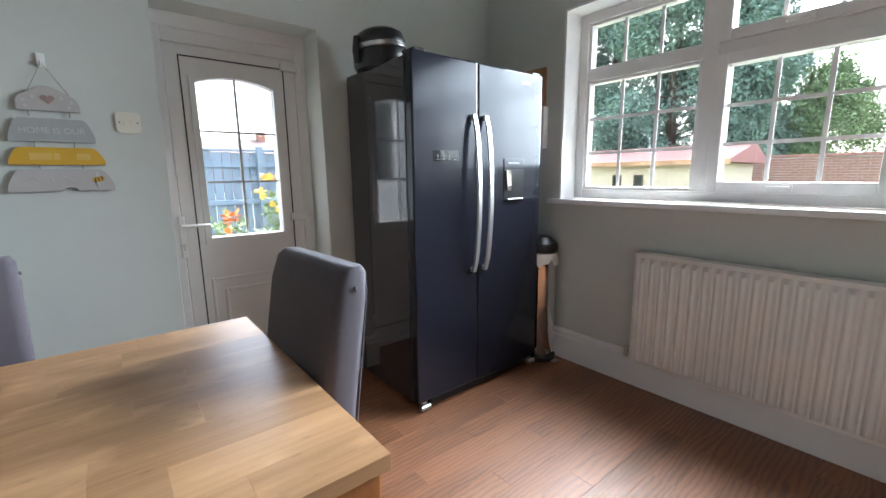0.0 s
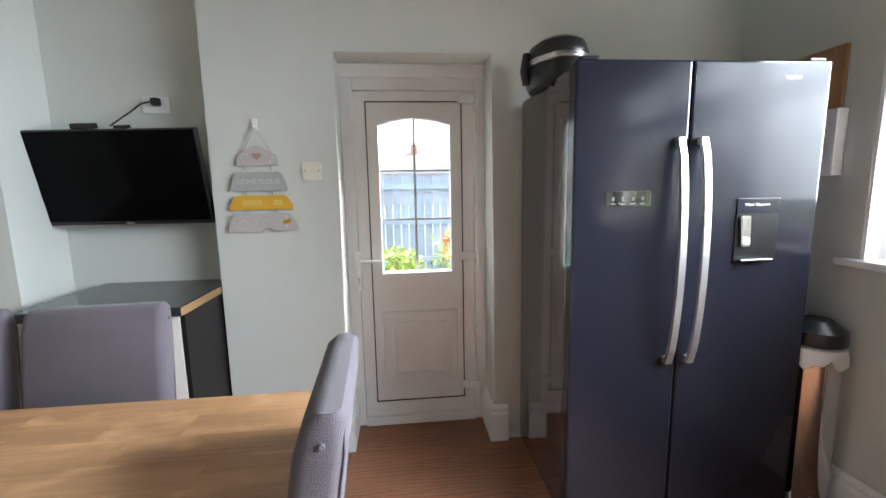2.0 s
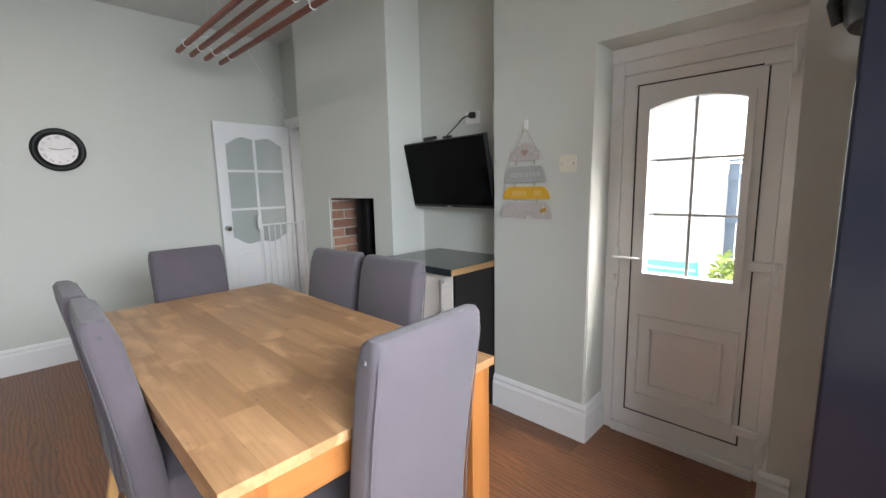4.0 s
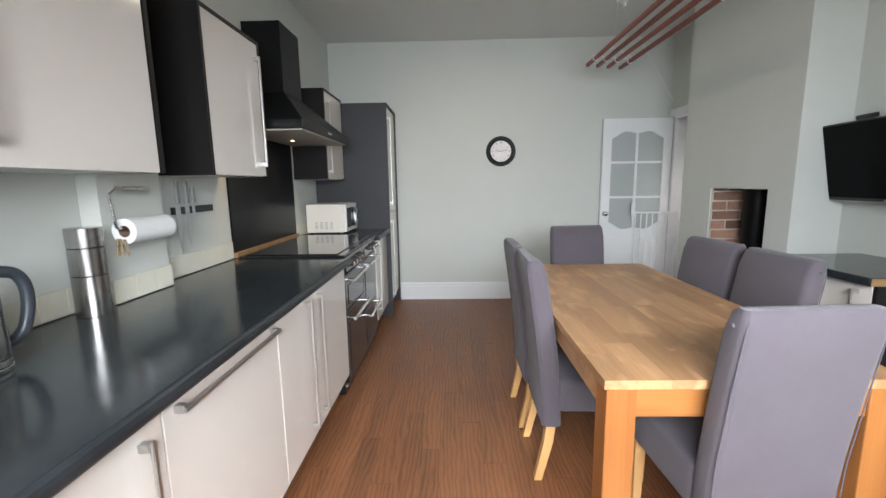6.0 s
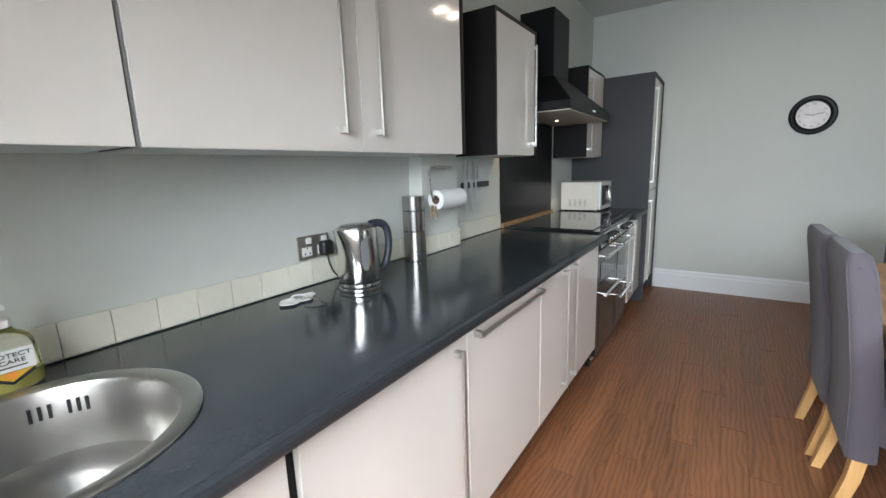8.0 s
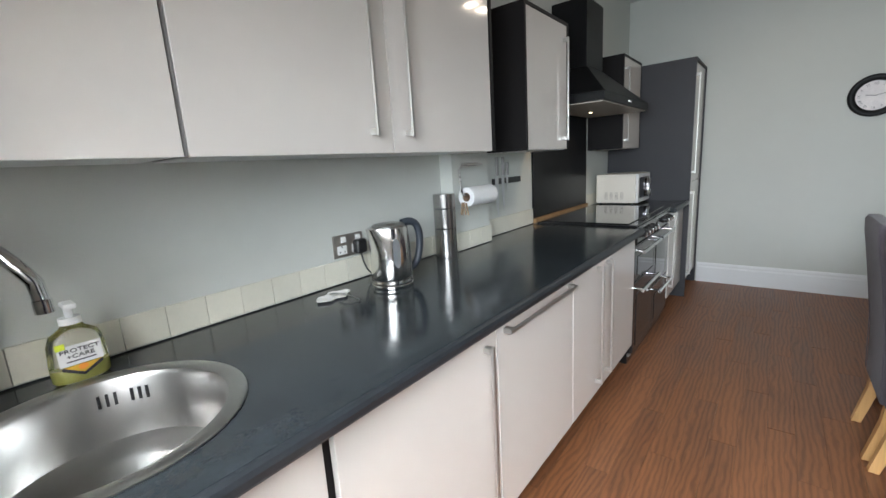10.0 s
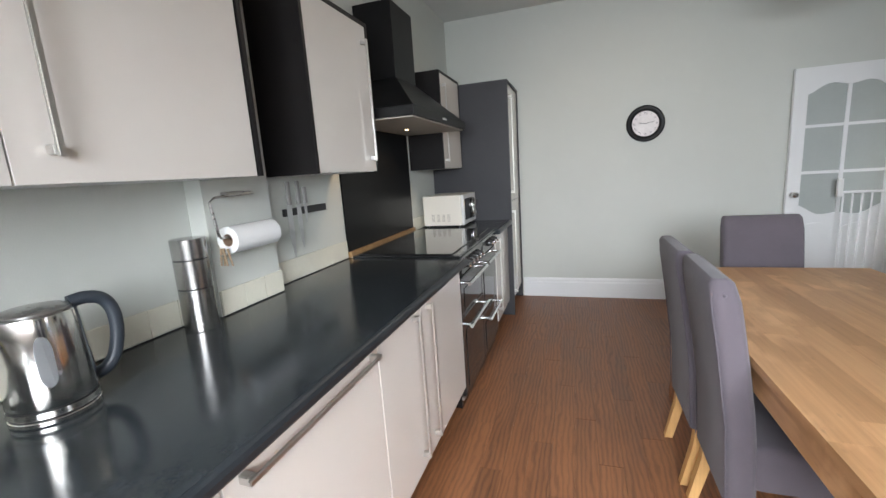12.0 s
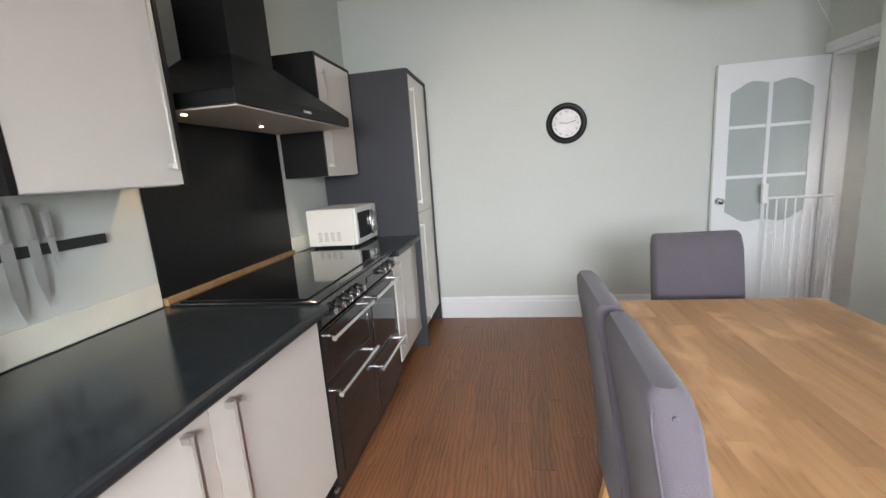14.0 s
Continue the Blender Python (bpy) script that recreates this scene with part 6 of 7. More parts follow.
def low_cupboard():
    y0, y1, xf, xb = 2.352, 2.955, 3.105, AX - 0.004
    c = thing("low_cupboard", (3.36, 2.73, 0), "cream-fronted cupboard with a dark worktop in the alcove", "cupboard")
    part("side_panel", box(xf + 0.002, xb, y0, y0 + 0.018, 0.004, 0.868, 0.001), CARCASS, c)
    part("body", box(xf + 0.022, xb, y0 + 0.0185, y1 - 0.0185, 0.12, 0.868), CARCASS, c)
    part("plinth", box(xf + 0.06, xf + 0.078, y0 + 0.0185, y1 - 0.0185, 0.004, 0.119), CARCASS, c)
    part("side_panel", box(xf + 0.002, xb, y1 - 0.018, y1, 0.004, 0.868, 0.001), CARCASS, c)
    d = part("door", box(xf, xf + 0.02, y0 + 0.021, y1 - 0.02, 0.125, 0.863, 0.002), CREAM, c)
    part("handle", bar_handle((xf, y0 + 0.085, 0.64), (xf, y0 + 0.085, 0.84), (-1, 0, 0)), SATIN, d, "short satin bar handle")
    w = thing("cupboard_worktop", (3.36, 2.73, 0.87), "dark worktop slab with a bare wooden end", "worktop")
    part("slab", box(xf - 0.04, xb, y0 - 0.006, y1 + 0.02, 0.87, 0.908, 0.004), TOP, w)
    part("end_strip", box(xf - 0.036, xb, y0 - 0.0085, y0 - 0.0065, 0.872, 0.906), EDGE, w, "unfinished wooden end strip")


low_cupboard()


# ---------------------------------------------------------------- fireplace lining
def stove():
    s = thing("wood_stove", (3.55, 3.60, 0.03), "black stove with an upright flue pipe in the fireplace", "stove")
    bm = box(3.40, 3.70, FY0 + 0.05, FY1 - 0.12, 0.10, 0.62, 0.01)
    part("body", bm, MATTBLACK, s)
    for y in (FY0 + 0.09, FY1 - 0.16):
        for x in (3.43, 3.67):
            part("leg", rod((x, y, 0.031), (x, y, 0.1), 0.015), MATTBLACK, s)
    part("door", box(3.388, 3.3995, FY0 + 0.09, FY1 - 0.16, 0.2, 0.56, 0.004), MATTBLACK, s)
    part("flue_pipe", rod((3.56, 3.75, 0.62), (3.56, 3.75, 1.55), 0.092, n=28), MATTBLACK, s, "black flue pipe", smooth=True)


stove()
setting("wall_flue_cap", box(BX + 0.02, 3.74, FY0, FY1, FZ + 0.28, FZ + 0.3), SOOT, "dark closing plate inside the flue", "fireplace")


# ---------------------------------------------------------------- clock
def clock():
    cx, cz, r = 1.802, 1.692, 0.165
    c = thing("wall_clock", (cx, YN, cz), "round wall clock with a wide black rim and pale dial", "clock")
    n = 64
    bm = bmesh.new()
    prof = [(0.115, 0.012), (0.118, 0.026), (0.13, 0.034), (0.15, 0.034), (0.16, 0.026), (r, 0.012), (r, 0.001), (0.115, 0.001)]
    rings = [[bm.verts.new((cx + a * math.cos(2 * math.pi * i / n), YN - d, cz + a * math.sin(2 * math.pi * i / n))) for i in range(n)] for a, d in prof]
    for a, b in zip(rings, rings[1:] + rings[:1]):
        for i in range(n):
            bm.faces.new((a[i], a[(i + 1) % n], b[(i + 1) % n], b[i]))
    part("rim", bm, MATTBLACK, c, smooth=True)
    part("dial", rod((cx, YN - 0.001, cz), (cx, YN - 0.008, cz), 0.117, n=48), mat("aged_ivory_dial", (0.78, 0.735, 0.73), 0.5, vary=0.16, scale=9), c)
    ink = mat("faded_dial_ink", (0.26, 0.24, 0.24), 0.7)
    romans = ("XII", "I", "II", "III", "IV", "V", "VI", "VII", "VIII", "IX", "X", "XI")
    for i, s in enumerate(romans):
        a = radians(90 - 30 * i)
        m = Matrix.Translation((cx + 0.093 * math.cos(a), YN - 0.0086, cz + 0.093 * math.sin(a))) @ pose(0, 0, 0, 90, 0, 0) @ Matrix.Rotation(a - radians(90), 4, 'Z')
        text_plate(s, 0.026, m, ink, c, "numeral", 0.0003)
    for a, ln, w in ((radians(172), 0.055, 0.003), (radians(12), 0.08, 0.0025)):
        bm = bmesh.new()
        d = Vector((math.cos(a), 0, math.sin(a)))
        rod(Vector((cx, YN - 0.0105, cz)) - d * 0.01, Vector((cx, YN - 0.0105, cz)) + d * ln, w, bm, 8)
        part("clock_hand", bm, ink, c)
    return c


clock()


# ---------------------------------------------------------------- ceiling airer
def airer():
    a = thing("clothes_airer", (2.62, 3.5, 2.35), "hanging clothes airer with four red-brown wooden rails", "clothes airer")
    xs = (2.475, 2.565, 2.66, 2.765)
    zs = (2.37, 2.36, 2.35, 2.34)
    for x, z in zip(xs, zs):
        part("rail", box(x - 0.014, x + 0.014, 2.45, 4.5, z - 0.014, z + 0.014, 0.006), RAIL, a)
    for y in (4.28, 3.06):
        bm = bmesh.new()
        pts = []
        for x, z in zip(xs, zs):
            pts += [(x - 0.022, y, z + 0.02), (x - 0.018, y, z - 0.012), (x, y, z - 0.021), (x + 0.018, y, z - 0.012), (x + 0.022, y, z + 0.02)]
        tube(pts, 0.004, bm, 8)
        tube([(xs[0] - 0.022, y, zs[0] + 0.02), (2.56, y, 2.43), (2.62, y, 2.45), (2.68, y, 2.42), (xs[3] + 0.022, y, zs[3] + 0.02)], 0.004, bm, 8)
        part("bracket", bm, WHITE, a, "white bent-metal rail bracket", smooth=True)
        part("cord", rod((2.62, y, 2.45), (2.64, y, ZC - 0.05), 0.0013, n=6), CORD, a)
        bm = rod((2.63, y, ZC - 0.05), (2.65, y, ZC - 0.05), 0.018)
        box(2.63, 2.65, y - 0.006, y + 0.006, ZC - 0.06, ZC - 0.0005, bm=bm)
        part("pulley", bm, WHITE, a)
    part("pull_cord", tube([(2.645, 4.28, ZC - 0.04), (3.0, 4.75, 2.72), (3.4, 5.1, 2.42), (3.63, 5.2, 2.15)], 0.003, n=6), CORD, a, "white cord drawn down to the doorway")
    return a


airer()


def spot_bar(x, ya, yb):
    s = thing("ceiling_spotlight", (x, (ya + yb) / 2, ZC), "white ceiling spotlight bar with two lit lamps", "ceiling light", "ceiling spotlights")
    part("bar", box(x - 0.03, x + 0.03, ya - 0.1, yb + 0.1, ZC - 0.025, ZC - 0.0005, 0.006), WHITE, s)
    for y in (ya, yb):
        part("lamp_head", lathe([(0.02, ZC - 0.0255), (0.05, ZC - 0.05), (0.052, ZC - 0.1), (0.048, ZC - 0.1), (0.0, ZC - 0.06)], x, y, n=24), WHITE, s, smooth=True)
    return s


spot_bar(1.465, 3.84, 4.04)
bm = lathe([(0, ZC - 0.0005), (0.03, ZC - 0.0005), (0.03, ZC - 0.012), (0.012, ZC - 0.02), (0.01, ZC - 0.05), (0, ZC - 0.052)], 2.75, 4.42, n=20)
tagged(part("ceiling_hook_plate", bm, WHITE, smooth=True), "small white hook plate on the ceiling", "hook")


# ---------------------------------------------------------------- outdoors
GRAVEL = mat("pale_gravel", (0.34, 0.32, 0.29), 0.95, vary=0.3, scale=30, bump=0.8, bump_scale=40)
GRASS = mat("garden_ground", (0.10, 0.12, 0.06), 0.95, vary=0.35, scale=3, bump=0.6, bump_scale=20)
SLATEBLUE = mat("slate_blue_fence_paint", (0.14, 0.19, 0.25), 0.7, vary=0.15, scale=5, bump=0.3, bump_scale=60, random=0.12)
CREAMBOARD = mat("cream_shed_paint", (0.62, 0.53, 0.37), 0.7, vary=0.06, scale=6, random=0.04)
FELT = mat("red_roof_felt", (0.30, 0.13, 0.11), 0.9, vary=0.12, scale=10)
BRICKWALL = mat("weathered_brick_wall", (0.30, 0.15, 0.11), 0.95, vary=0.3, scale=8, bump=0.7, bump_scale=30)
BARK = mat("bark", (0.10, 0.07, 0.05), 0.95, vary=0.3, scale=12, bump=0.8, bump_scale=30)
CONIFER = mat("conifer_foliage", (0.13, 0.20, 0.15), 0.85, vary=0.4, scale=1.2, random=0.2)
LEAF = mat("light_leaf", (0.18, 0.26, 0.11), 0.8, vary=0.35, scale=2, random=0.2)
PETAL_Y = mat("yellow_petals", (0.75, 0.45, 0.08), 0.7, vary=0.1)
PETAL_O = mat("orange_petals", (0.75, 0.25, 0.05), 0.7, vary=0.1)
PETAL_W = mat("white_petals", (0.75, 0.74, 0.72), 0.7, vary=0.05)
GZ = -0.14
setting("ground", box(-400, 400, -400, 400, GZ - 0.1, GZ), GRASS, "garden ground reaching the horizon", "ground")
setting("pavement", box(3.8, 7.4, -3.0, 6.0, GZ, GZ + 0.02), GRAVEL, "pale gravel yard outside the back door", "gravel")


def fence():
    f = thing("garden_fence", (8.0, 1.5, GZ), "slate-blue painted board fence", "fence")
    x = 8.0
    me = None
    for i in range(70):
        y = -4.2 + i * 0.125
        if me is None:
            ob = part("board", box(-0.009, 0.009, -0.058, 0.058, 0.05, 1.72, 0.003), SLATEBLUE)
            me = ob.data
        else:
            ob = new("board", me)
        ob.parent = f
        ob.location = (random.uniform(-0.004, 0.004), y - 1.5, random.uniform(-0.012, 0.012))
    for z in (0.35, 0.95, 1.5):
        part("rail", box(x - 0.055, x - 0.012, -4.3, 4.6, GZ + z, GZ + z + 0.075, 0.004), SLATEBLUE, f)
    for i in range(5):
        y = -4.2 + i * 2.15
        part("post", box(x - 0.13, x - 0.056, y - 0.045, y + 0.045, GZ, GZ + 1.8, 0.006), SLATEBLUE, f)
    part("capping", box(x - 0.06, x + 0.03, -4.3, 4.6, GZ + 1.735, GZ + 1.765, 0.004), SLATEBLUE, f)


fence()


def leaf_cloud(bm, c, r, count, size, rng, droop=0.0):
    """Many small leaf blades scattered through a lumpy crown."""
    g = np.random.default_rng(rng.randrange(1 << 30))

    def unit(v):
        return v / np.maximum(np.linalg.norm(v, axis=1, keepdims=True), 1e-6)
    p = np.array(c) + unit(g.normal(size=(count, 3))) * np.array(r) * g.random((count, 1)) ** 0.45
    s = size * g.uniform(0.6, 1.4, (count, 1))
    u = unit(g.normal(size=(count, 3)) * (1, 1, 0.6) - (0, 0, droop))
    v = unit(np.cross(u, g.normal(size=(count, 3))))
    q = np.stack((p, p + u * s * 0.5 + v * s * 0.28, p + u * s, p + u * s * 0.5 - v * s * 0.28), 1)
    for blade in q:
        bm.faces.new([bm.verts.new(w) for w in blade])


def tree(name, x, y, h, spread, label, material, leaf, clumps, per, seed, droop=0.3, low=0.15):
    rng = random.Random(seed)
    t = thing(name, (x, y, GZ), label, "tree")
    bm = bmesh.new()
    tube([(x, y, GZ), (x + 0.1, y, GZ + h * 0.4), (x, y + 0.1, GZ + h * 0.8), (x, y, GZ + h * 0.97)], 0.16, bm, 10)
    for v in bm.verts:
        k = 1.4 - 1.2 * (v.co.z - GZ) / h
        v.co.x, v.co.y = x + (v.co.x - x) * k, y + (v.co.y - y) * k
    ends = []
    for i in range(clumps):
        u = low + (0.98 - low) * i / (clumps - 1)
        a = rng.uniform(0, 2 * math.pi)
        rad = spread * math.sin(math.pi * min(0.98, 0.25 + 0.72 * u)) * rng.uniform(0.35, 1.0)
        e = (x + rad * math.cos(a), y + rad * math.sin(a), GZ + h * u + rng.uniform(-0.3, 0.3))
        ends.append(e)
        if rad > 0.5:
            tube([(x, y, e[2] - 0.3), ((x + e[0]) / 2, (y + e[1]) / 2, e[2]), e], 0.035, bm, 6)
    part("trunk", bm, BARK, t)
    bm = bmesh.new()
    for e in ends:
        s = spread * rng.uniform(0.22, 0.42)
        leaf_cloud(bm, e, (s, s, s * rng.uniform(0.7, 1.3)), per, leaf, rng, droop=droop)
    part("crown", bm, material, t)
    return t


tree("conifer", 8.3, -15.0, 11.5, 3.0, "tall dark green conifer behind the shed", CONIFER, 0.12, 80, 1250, 1, 0.9, 0.08)
tree("conifer", 11.5, -16.5, 12.5, 3.2, "broad dark conifer with drooping foliage", CONIFER, 0.12, 80, 1250, 2, 0.9, 0.08)
tree("conifer", 7.0, -18.5, 10.5, 2.0, "tall dark conifer over the brick wall", CONIFER, 0.12, 70, 1250, 3, 0.9, 0.08)
tree("garden_tree", 4.7, -19.5, 5.0, 2.3, "small light-leaved tree behind the brick wall", LEAF, 0.11, 40, 900, 4, 0.2, 0.4)


def shed():
    x0, x1, y0, y1, ez = 4.95, 9.4, -12.4, -10.0, 1.42
    s = thing("garden_shed", (7.2, -11.2, GZ), "cream timber garden building with a low red felt roof", "shed")
    part("wall", box(x0, x1, y0, y1 - 0.03, GZ, ez), CREAMBOARD, s)
    for i in range(13):
        z = GZ + i * 0.114
        part("cladding_board", box(x0 - 0.02, x1 + 0.02, y1 - 0.03, y1 - 0.008, z, z + 0.108, 0.004), CREAMBOARD, s)
    bm = prism([(y1 + 0.3, ez + 0.02), (y1 + 0.3, ez + 0.1), (y0 + 0.9, ez + 0.55), (y0 - 0.3, ez + 0.1), (y0 - 0.3, ez + 0.02)], 0, x0 - 0.25, x1 + 0.25)
    part("roof", bm, FELT, s)
    part("fascia_board", box(x0 - 0.26, x1 + 0.26, y1 + 0.301, y1 + 0.325, ez - 0.02, ez + 0.1), OAK, s, "honey-coloured eaves board")
    for x in (6.9, 7.55):
        w = part("shed_window", box(x, x + 0.28, y1 - 0.007, y1 + 0.012, 0.3, 1.15, 0.004), BARK, s, "narrow dark window")
        part("pane", box(x + 0.04, x + 0.24, y1 + 0.0125, y1 + 0.016, 0.34, 1.11), BLACKGLASS, w)


shed()


def garden_wall():
    w = setting("wall_garden", box(-6, 9, -14.3, -14.0, GZ, 1.6), MORTAR, "old red brick garden wall", "wall")
    courses = bmesh.new()
    rng = random.Random(9)
    for r in range(21):
        z = 0.0 + r * 0.075
        x = -5.0 + (0.11 if r % 2 else 0)
        while x < 8.6:
            box(x, x + 0.21, -14.0, -13.988 + rng.uniform(-0.006, 0.006), z, z + 0.064, bm=courses)
            x += 0.222
    ob = part("brick_courses", courses, BRICK, w)
    ob["kind"] = "stuff"
    part("coping", box(-6, 9, -14.36, -13.94, 1.6, 1.68, 0.01), BRICKWALL, w)


garden_wall()


def plant(name, x, y, h, r, label, material, seed, flowers=None, leaf=0.09, count=500):
    rng = random.Random(seed)
    t = thing(name, (x, y, GZ), label, "plant")
    bm = bmesh.new()
    for _ in range(7):
        a = rng.uniform(0, 6.28)
        tube([(x, y, GZ + 0.02), (x + 0.3 * r * math.cos(a), y + 0.3 * r * math.sin(a), GZ + h * 0.5), (x + 0.7 * r * math.cos(a), y + 0.7 * r * math.sin(a), GZ + h * 0.85)], 0.006, bm, 6)
    part("stems", bm, material, t)
    bm = bmesh.new()
    leaf_cloud(bm, (x, y, GZ + h * 0.55), (r, r, h * 0.45), count, leaf, rng)
    part("leaves", bm, material, t)
    if flowers:
        fm, cnt, fr = flowers
        for _ in range(cnt):
            bm = bmesh.new()
            c = Vector((x - r * 0.6 + rng.uniform(-0.15, 0.15), y + rng.uniform(-r, r), GZ + h * rng.uniform(0.7, 1.05)))
            for k in range(10):
                d = Vector((rng.gauss(0, 1), rng.gauss(0, 1), rng.gauss(0, 0.7))).normalized()
                v = d.cross(Vector((0.3, 0.2, 1))).normalized()
                q = [bm.verts.new(c), bm.verts.new(c + d * fr * 0.6 + v * fr * 0.35), bm.verts.new(c + d * fr), bm.verts.new(c + d * fr * 0.6 - v * fr * 0.35)]
                bm.faces.new(q)
            part("flower", bm, fm, t)
    return t


plant("rose_bush", 6.9, 0.05, 1.35, 0.42, "leafy shrub with yellow blooms against the fence", LEAF, 11, (PETAL_Y, 9, 0.10))
plant("flowering_shrub", 6.6, 0.85, 1.0, 0.3, "garden shrub with orange flowers by the fence", LEAF, 12, (PETAL_O, 4, 0.1), count=200)
plant("flowering_shrub", 6.0, 0.55, 0.75, 0.3, "low plant with clusters of white flowers", LEAF, 13, (PETAL_W, 10, 0.07), count=350)
plant("round_bush", 6.4, 1.52, 0.82, 0.33, "round light-green bush on the gravel", mat("lime_leaf", (0.20, 0.28, 0.05), 0.8, vary=0.3, scale=4), 14, count=1400, leaf=0.07)
POTCLAY = mat("terracotta", (0.42, 0.17, 0.08), 0.85, vary=0.12, scale=14, bump=0.2)


def pot_plant(x, y, h, seed):
    """A clay pot with a lip, soil and a tuft of leaves."""
    p = thing("potted_plant", (x, y, GZ + 0.02), "small leafy plant in a terracotta pot on gravel", "plant")
    z = GZ + 0.021
    part("pot", lathe([(0, z), (0.085, z), (0.11, z + 0.15), (0.122, z + 0.152), (0.122, z + 0.185), (0.11, z + 0.187), (0.10, z + 0.165), (0, z + 0.165)], x, y, n=28), POTCLAY, p, smooth=True)
    bm = bmesh.new()
    leaf_cloud(bm, (x, y, z + 0.165 + h * 0.5), (0.13, 0.13, h * 0.5), 260, 0.06, random.Random(seed), droop=-0.3)
    part("leaves", bm, LEAF, p)


pot_plant(6.3, 0.95, 0.26, 31)
RENDER = mat("pale_grey_wall_render", (0.46, 0.47, 0.47), 0.9, vary=0.04, scale=2, bump=0.3, bump_scale=90)


def outbuilding():
    """A pale rendered wing that closes the yard, with a window, a downpipe and a floodlight."""
    x, y0, y1, top = 6.9, 1.98, 6.4, 3.3
    b = thing("outbuilding", (x, 4.2, GZ), "pale rendered wing of the house across the yard", "building")
    wy0, wy1, wz0, wz1 = 2.66, 3.5, 1.05, 2.4
    bm = prism([(y0, GZ), (y1, GZ), (y1, top), (y0, top)], 0, x + 0.2, x + 3.0)
    box(x, x + 0.2, y0, wy0, GZ, top, bm=bm)
    box(x, x + 0.2, wy1, y1, GZ, top, bm=bm)
    box(x, x + 0.2, wy0, wy1, GZ, wz0, bm=bm)
    box(x, x + 0.2, wy0, wy1, wz1, top, bm=bm)
    part("wall", bm, RENDER, b)
    part("roof", box(x - 0.15, x + 3.1, y0 - 0.1, y1 + 0.1, top + 0.002, top + 0.12, 0.02), FELT, b)
    w = part("window", frame_bm(0, wy0, wy1, wz0, wz1, x + 0.08, x + 0.15, 0.06, bev=0.006), UPVC, b, "white framed window")
    part("pane", box(x + 0.11, x + 0.114, wy0 + 0.06, wy1 - 0.06, wz0 + 0.06, wz1 - 0.06), BLACKGLASS, w)
    part("sill", box(x - 0.05, x + 0.08, wy0 - 0.05, wy1 + 0.05, wz0 - 0.05, wz0 - 0.001, 0.006), UPVC, w)
    bm = rod((x - 0.05, 2.55, GZ + 0.05), (x - 0.05, 2.55, top - 0.05), 0.034, n=16)
    for z in (0.5, 1.6, 2.7):
        box(x - 0.055, x - 0.0005, 2.5, 2.6, z, z + 0.04, 0.004, bm)
    part("downpipe", bm, UPVC, b, "white plastic downpipe", smooth=True)
    bm = box(x - 0.13, x - 0.05, 2.12, 2.30, 2.28, 2.40, 0.012)
    rod((x - 0.06, 2.21, 2.34), (x - 0.0005, 2.21, 2.34), 0.02, bm)
    part("floodlight", bm, mat("grey_lamp_casing", (0.16, 0.18, 0.19), 0.5, vary=0.05), b, "small grey floodlight, unlit")


outbuilding()


def garden_chair():
    """A folding metal chair with a slatted back, facing the fence."""
    x, y, z = 5.25, 1.83, GZ + 0.02
    teal = mat("turquoise_enamel", (0.10, 0.42, 0.34), 0.45, vary=0.08, scale=8)
    c = thing("garden_chair", (x, y, z), "turquoise painted metal garden chair on the gravel", "chair")
    for k in range(5):
        part("seat_slat", box(x - 0.19 + k * 0.08, x - 0.125 + k * 0.08, y - 0.19, y + 0.19, z + 0.44, z + 0.452, 0.003), teal, c)
    for sy in (-0.185, 0.185):
        part("leg", tube(smooth_path([(x + 0.2, y + sy, z + 0.002), (x, y + sy, z + 0.43), (x - 0.19, y + sy, z + 0.86)]), 0.011), teal, c)
        part("leg", rod((x - 0.2, y + sy * 0.9, z + 0.001), (x + 0.17, y + sy * 0.9, z + 0.438), 0.011), teal, c)
    for k in range(3):
        part("back_slat", box(x - 0.185 + 0.028 * k, x - 0.173 + 0.028 * k, y - 0.185, y + 0.185, z + 0.80 - 0.075 * k, z + 0.85 - 0.075 * k, 0.003), teal, c)


garden_chair()


def planter():
    """A shallow wooden trough with pink and purple flowers."""
    x, y, z = 5.05, 1.50, GZ + 0.021
    p = thing("planter_box", (x, y, z), "weathered pinkish wooden planter with purple flowers", "planter")
    wood_m = mat("faded_pink_wood", (0.36, 0.24, 0.23), 0.85, vary=0.15, scale=12)
    for k in range(3):
        part("side_board", box(x - 0.13, x - 0.112, y - 0.17, y + 0.17, z + 0.002 + k * 0.1, z + 0.098 + k * 0.1, 0.003), wood_m, p)
        part("side_board", box(x + 0.112, x + 0.13, y - 0.17, y + 0.17, z + 0.002 + k * 0.1, z + 0.098 + k * 0.1, 0.003), wood_m, p)
    for sy in (-0.169, 0.151):
        part("end_board", box(x - 0.1115, x + 0.1115, y + sy, y + sy + 0.018, z + 0.002, z + 0.298, 0.003), wood_m, p)
    part("soil", box(x - 0.111, x + 0.111, y - 0.15, y + 0.15, z + 0.003, z + 0.27), BARK, p)
    bm = bmesh.new()
    leaf_cloud(bm, (x, y, z + 0.32), (0.1, 0.15, 0.07), 260, 0.05, random.Random(41), droop=-0.3)
    part("leaves", bm, LEAF, p)
    bm = bmesh.new()
    leaf_cloud(bm, (x, y, z + 0.37), (0.1, 0.14, 0.05), 90, 0.045, random.Random(42), droop=-0.5)
    part("flowers", bm, mat("purple_petals", (0.30, 0.12, 0.45), 0.7, vary=0.2), p)


planter()


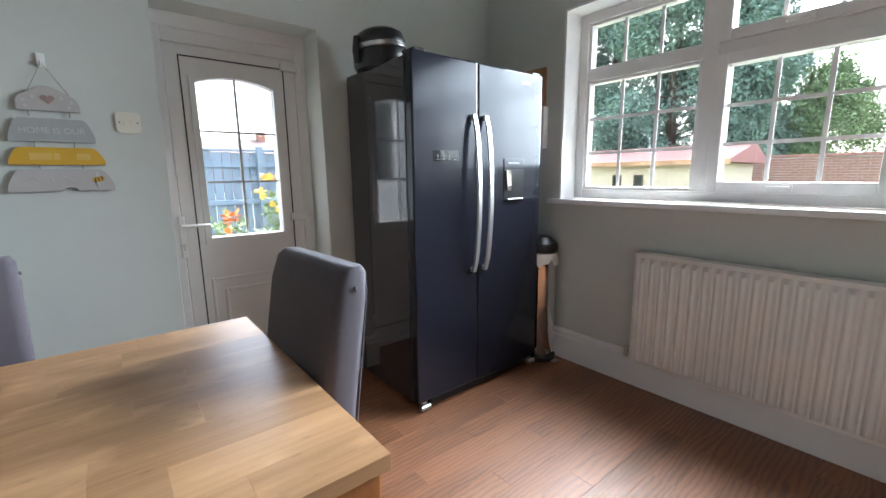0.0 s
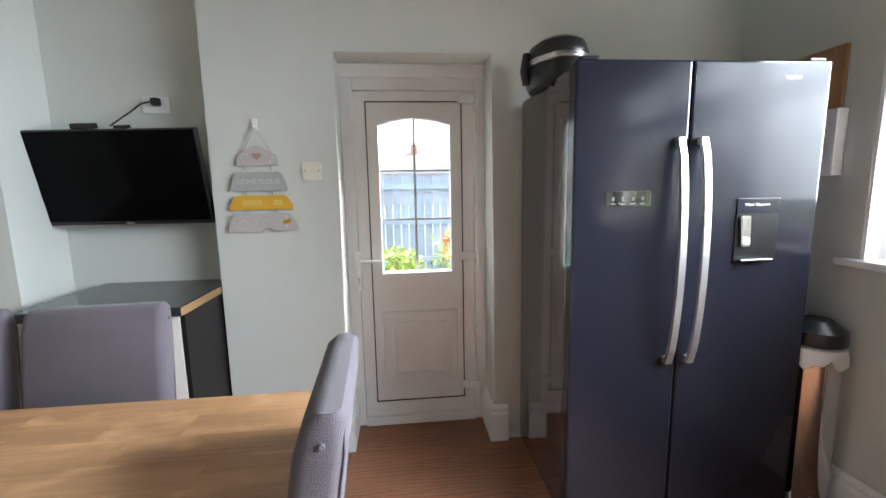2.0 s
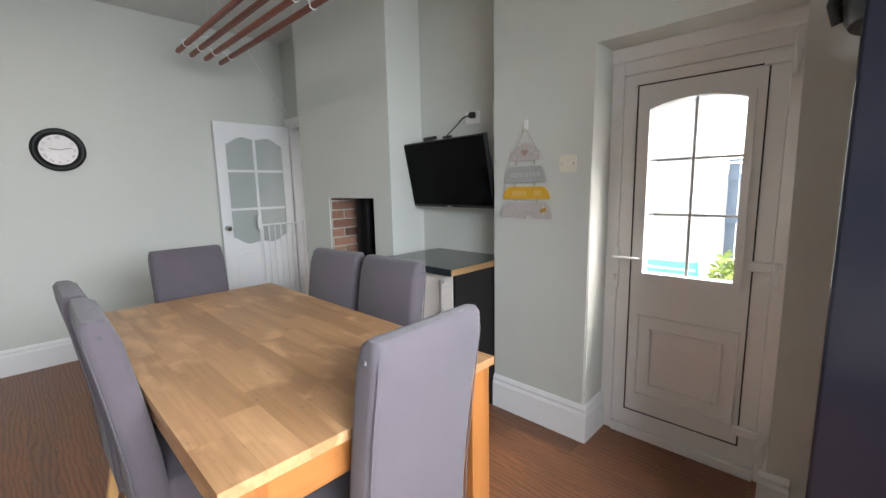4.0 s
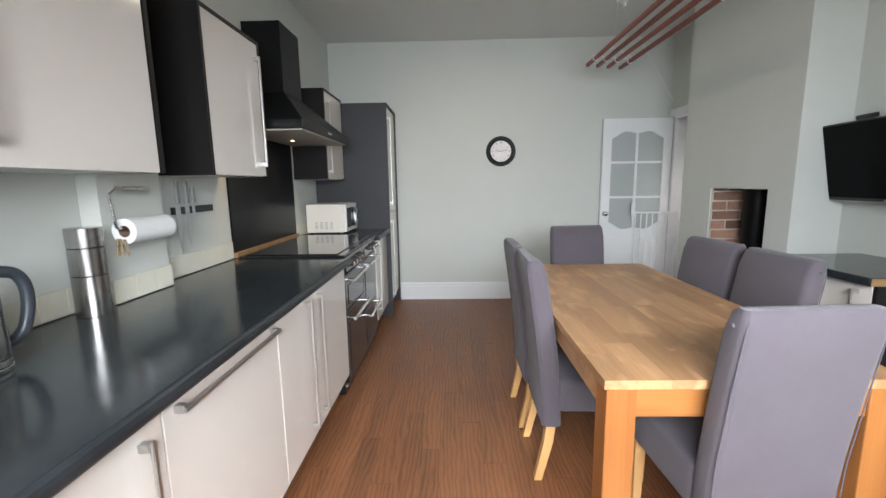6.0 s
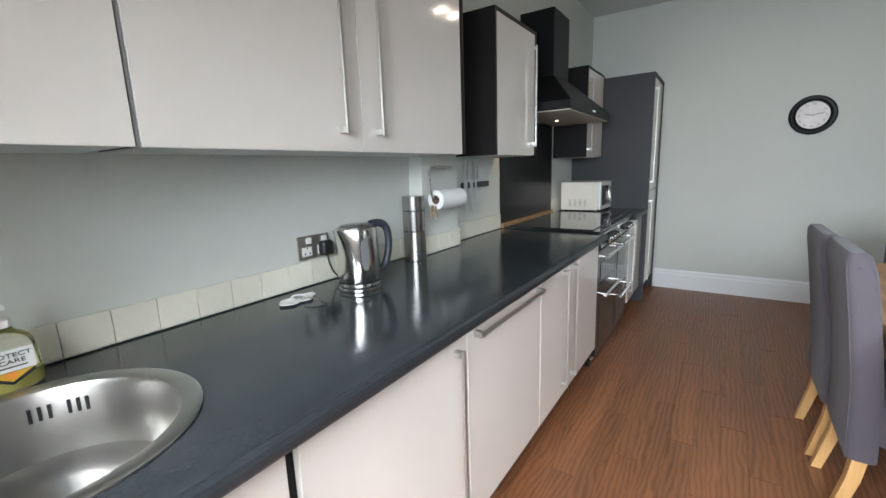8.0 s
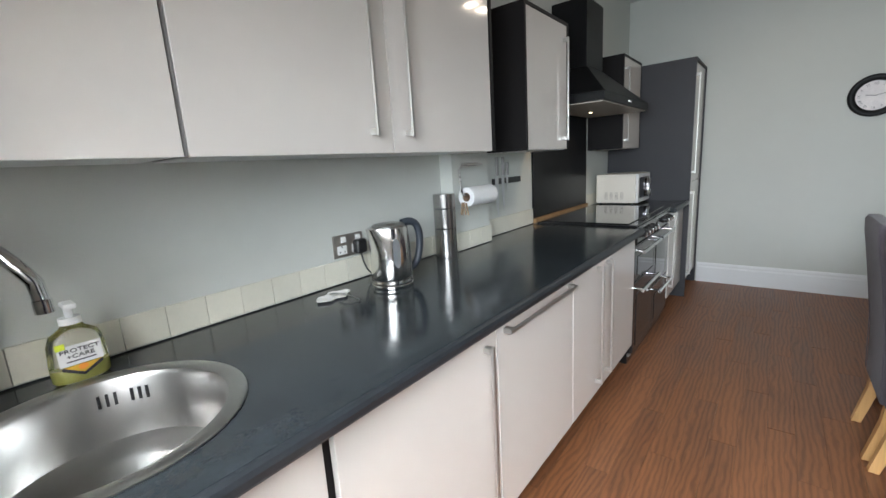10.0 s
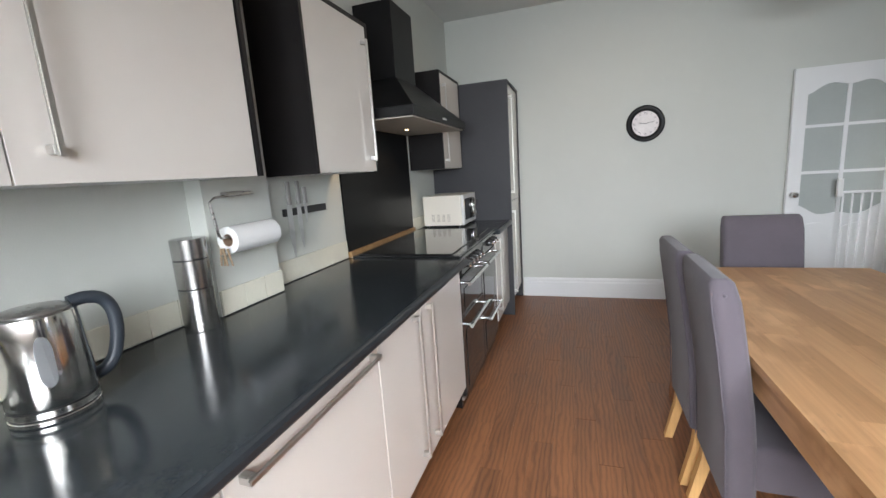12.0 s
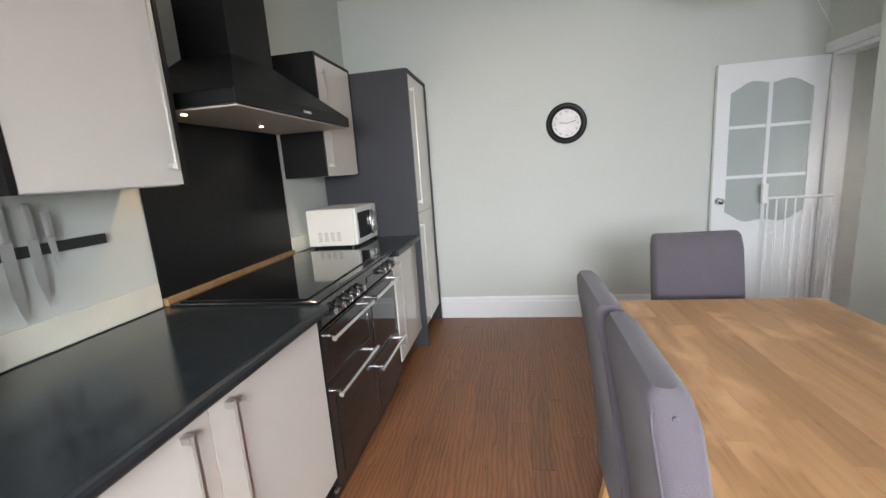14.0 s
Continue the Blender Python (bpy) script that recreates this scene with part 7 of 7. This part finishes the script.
def far_house(x, y, w, label):
    h = thing("far_house", (x, y, GZ), label, "house")
    part("wall", box(x, x + 8, y, y + w, GZ, 3.0), BRICKWALL, h)
    part("roof", prism([(x - 0.4, 3.0), (x + 4, 5.2), (x + 8.4, 3.0)], 1, y - 0.4, y + w + 0.4), mat("far_roof_tile", (0.10, 0.072, 0.066), 0.9, vary=0.15, scale=2), h)
    part("chimney", box(x + 3.6, x + 4.4, y + w * 0.3, y + w * 0.3 + 0.8, 4.8, 6.0), BRICKWALL, h)
    for k in range(3):
        part("window", box(x - 0.02, x + 0.05, y + 1 + k * (w - 2.2) / 2, y + 2.2 + k * (w - 2.2) / 2, 1.5, 2.5), BLACKGLASS, h)


far_house(46, -16, 12, "distant brick house with a tiled roof")
far_house(42, -3, 9, "distant brick terrace with a slate roof")
far_house(50, 8, 14, "distant pale-roofed house beyond the fence")

# ---------------------------------------------------------------- floor boards
floor = setting("floor", box(XW - 0.2, XO + 1.1, YS - 0.3, YN + 0.2, -0.06, -0.014), CARCASS, "reddish-brown wood-grain plank floor", "floor")
PW, PL = 0.106, 0.94
meshes = {}
x = XW
row = 0
while x < XO + 0.05:
    x1 = min(x + PW, XO + 0.08)
    y = YS - (0.37 * row * PL) % PL
    while y < YN:
        a, b = max(y, YS), min(y + PL, YN)
        if b - a > 0.02:
            key = (round(x1 - x, 3), round(b - a, 3))
            if key not in meshes:
                o = part("plank", box(-(x1 - x) / 2 + 0.0003, (x1 - x) / 2 - 0.0003, -(b - a) / 2 + 0.0005, (b - a) / 2 - 0.0005, -0.0135, 0.0, 0.0004, seg=1), FLOORWOOD)
                meshes[key] = o.data
            else:
                o = new("plank", meshes[key])
            o.parent = floor
            o.location = ((x + x1) / 2, (a + b) / 2, random.uniform(-0.0003, 0.0003))
        y += PL
    x = x1
    row += 1
hall = setting("floor_hall", box(XO + 0.08, 4.85, 3.75, YN, -0.013, 0), FLOORWOOD, "dark wooden hall floor", "floor")

# bricks of the fireplace's far cheek and back
cheek = setting("wall_fireplace_cheek", box(BX + 0.012, 3.74, FY1 - 0.012, FY1 + 0.001, 0.03, FZ + 0.27), MORTAR, "rough bare brick cheek of the fireplace", "brick wall")
me = None
for r in range(19):
    z = 0.04 + r * 0.076
    xs = BX + 0.02 + (0.0 if r % 2 else -0.11)
    while xs < 3.72:
        a, b = max(xs, BX + 0.014), min(xs + 0.21, 3.738)
        if b - a > 0.03:
            o = part("brick", box(0, b - a, -0.014, 0, 0, 0.064, 0.004, seg=1), BRICK) if me is None or b - a < 0.209 else new("brick", me)
            if me is None and b - a >= 0.209:
                me = o.data
            o.parent = cheek
            o.location = (a, FY1 - 0.0125 + random.uniform(-0.003, 0.002), z)
        xs += 0.222
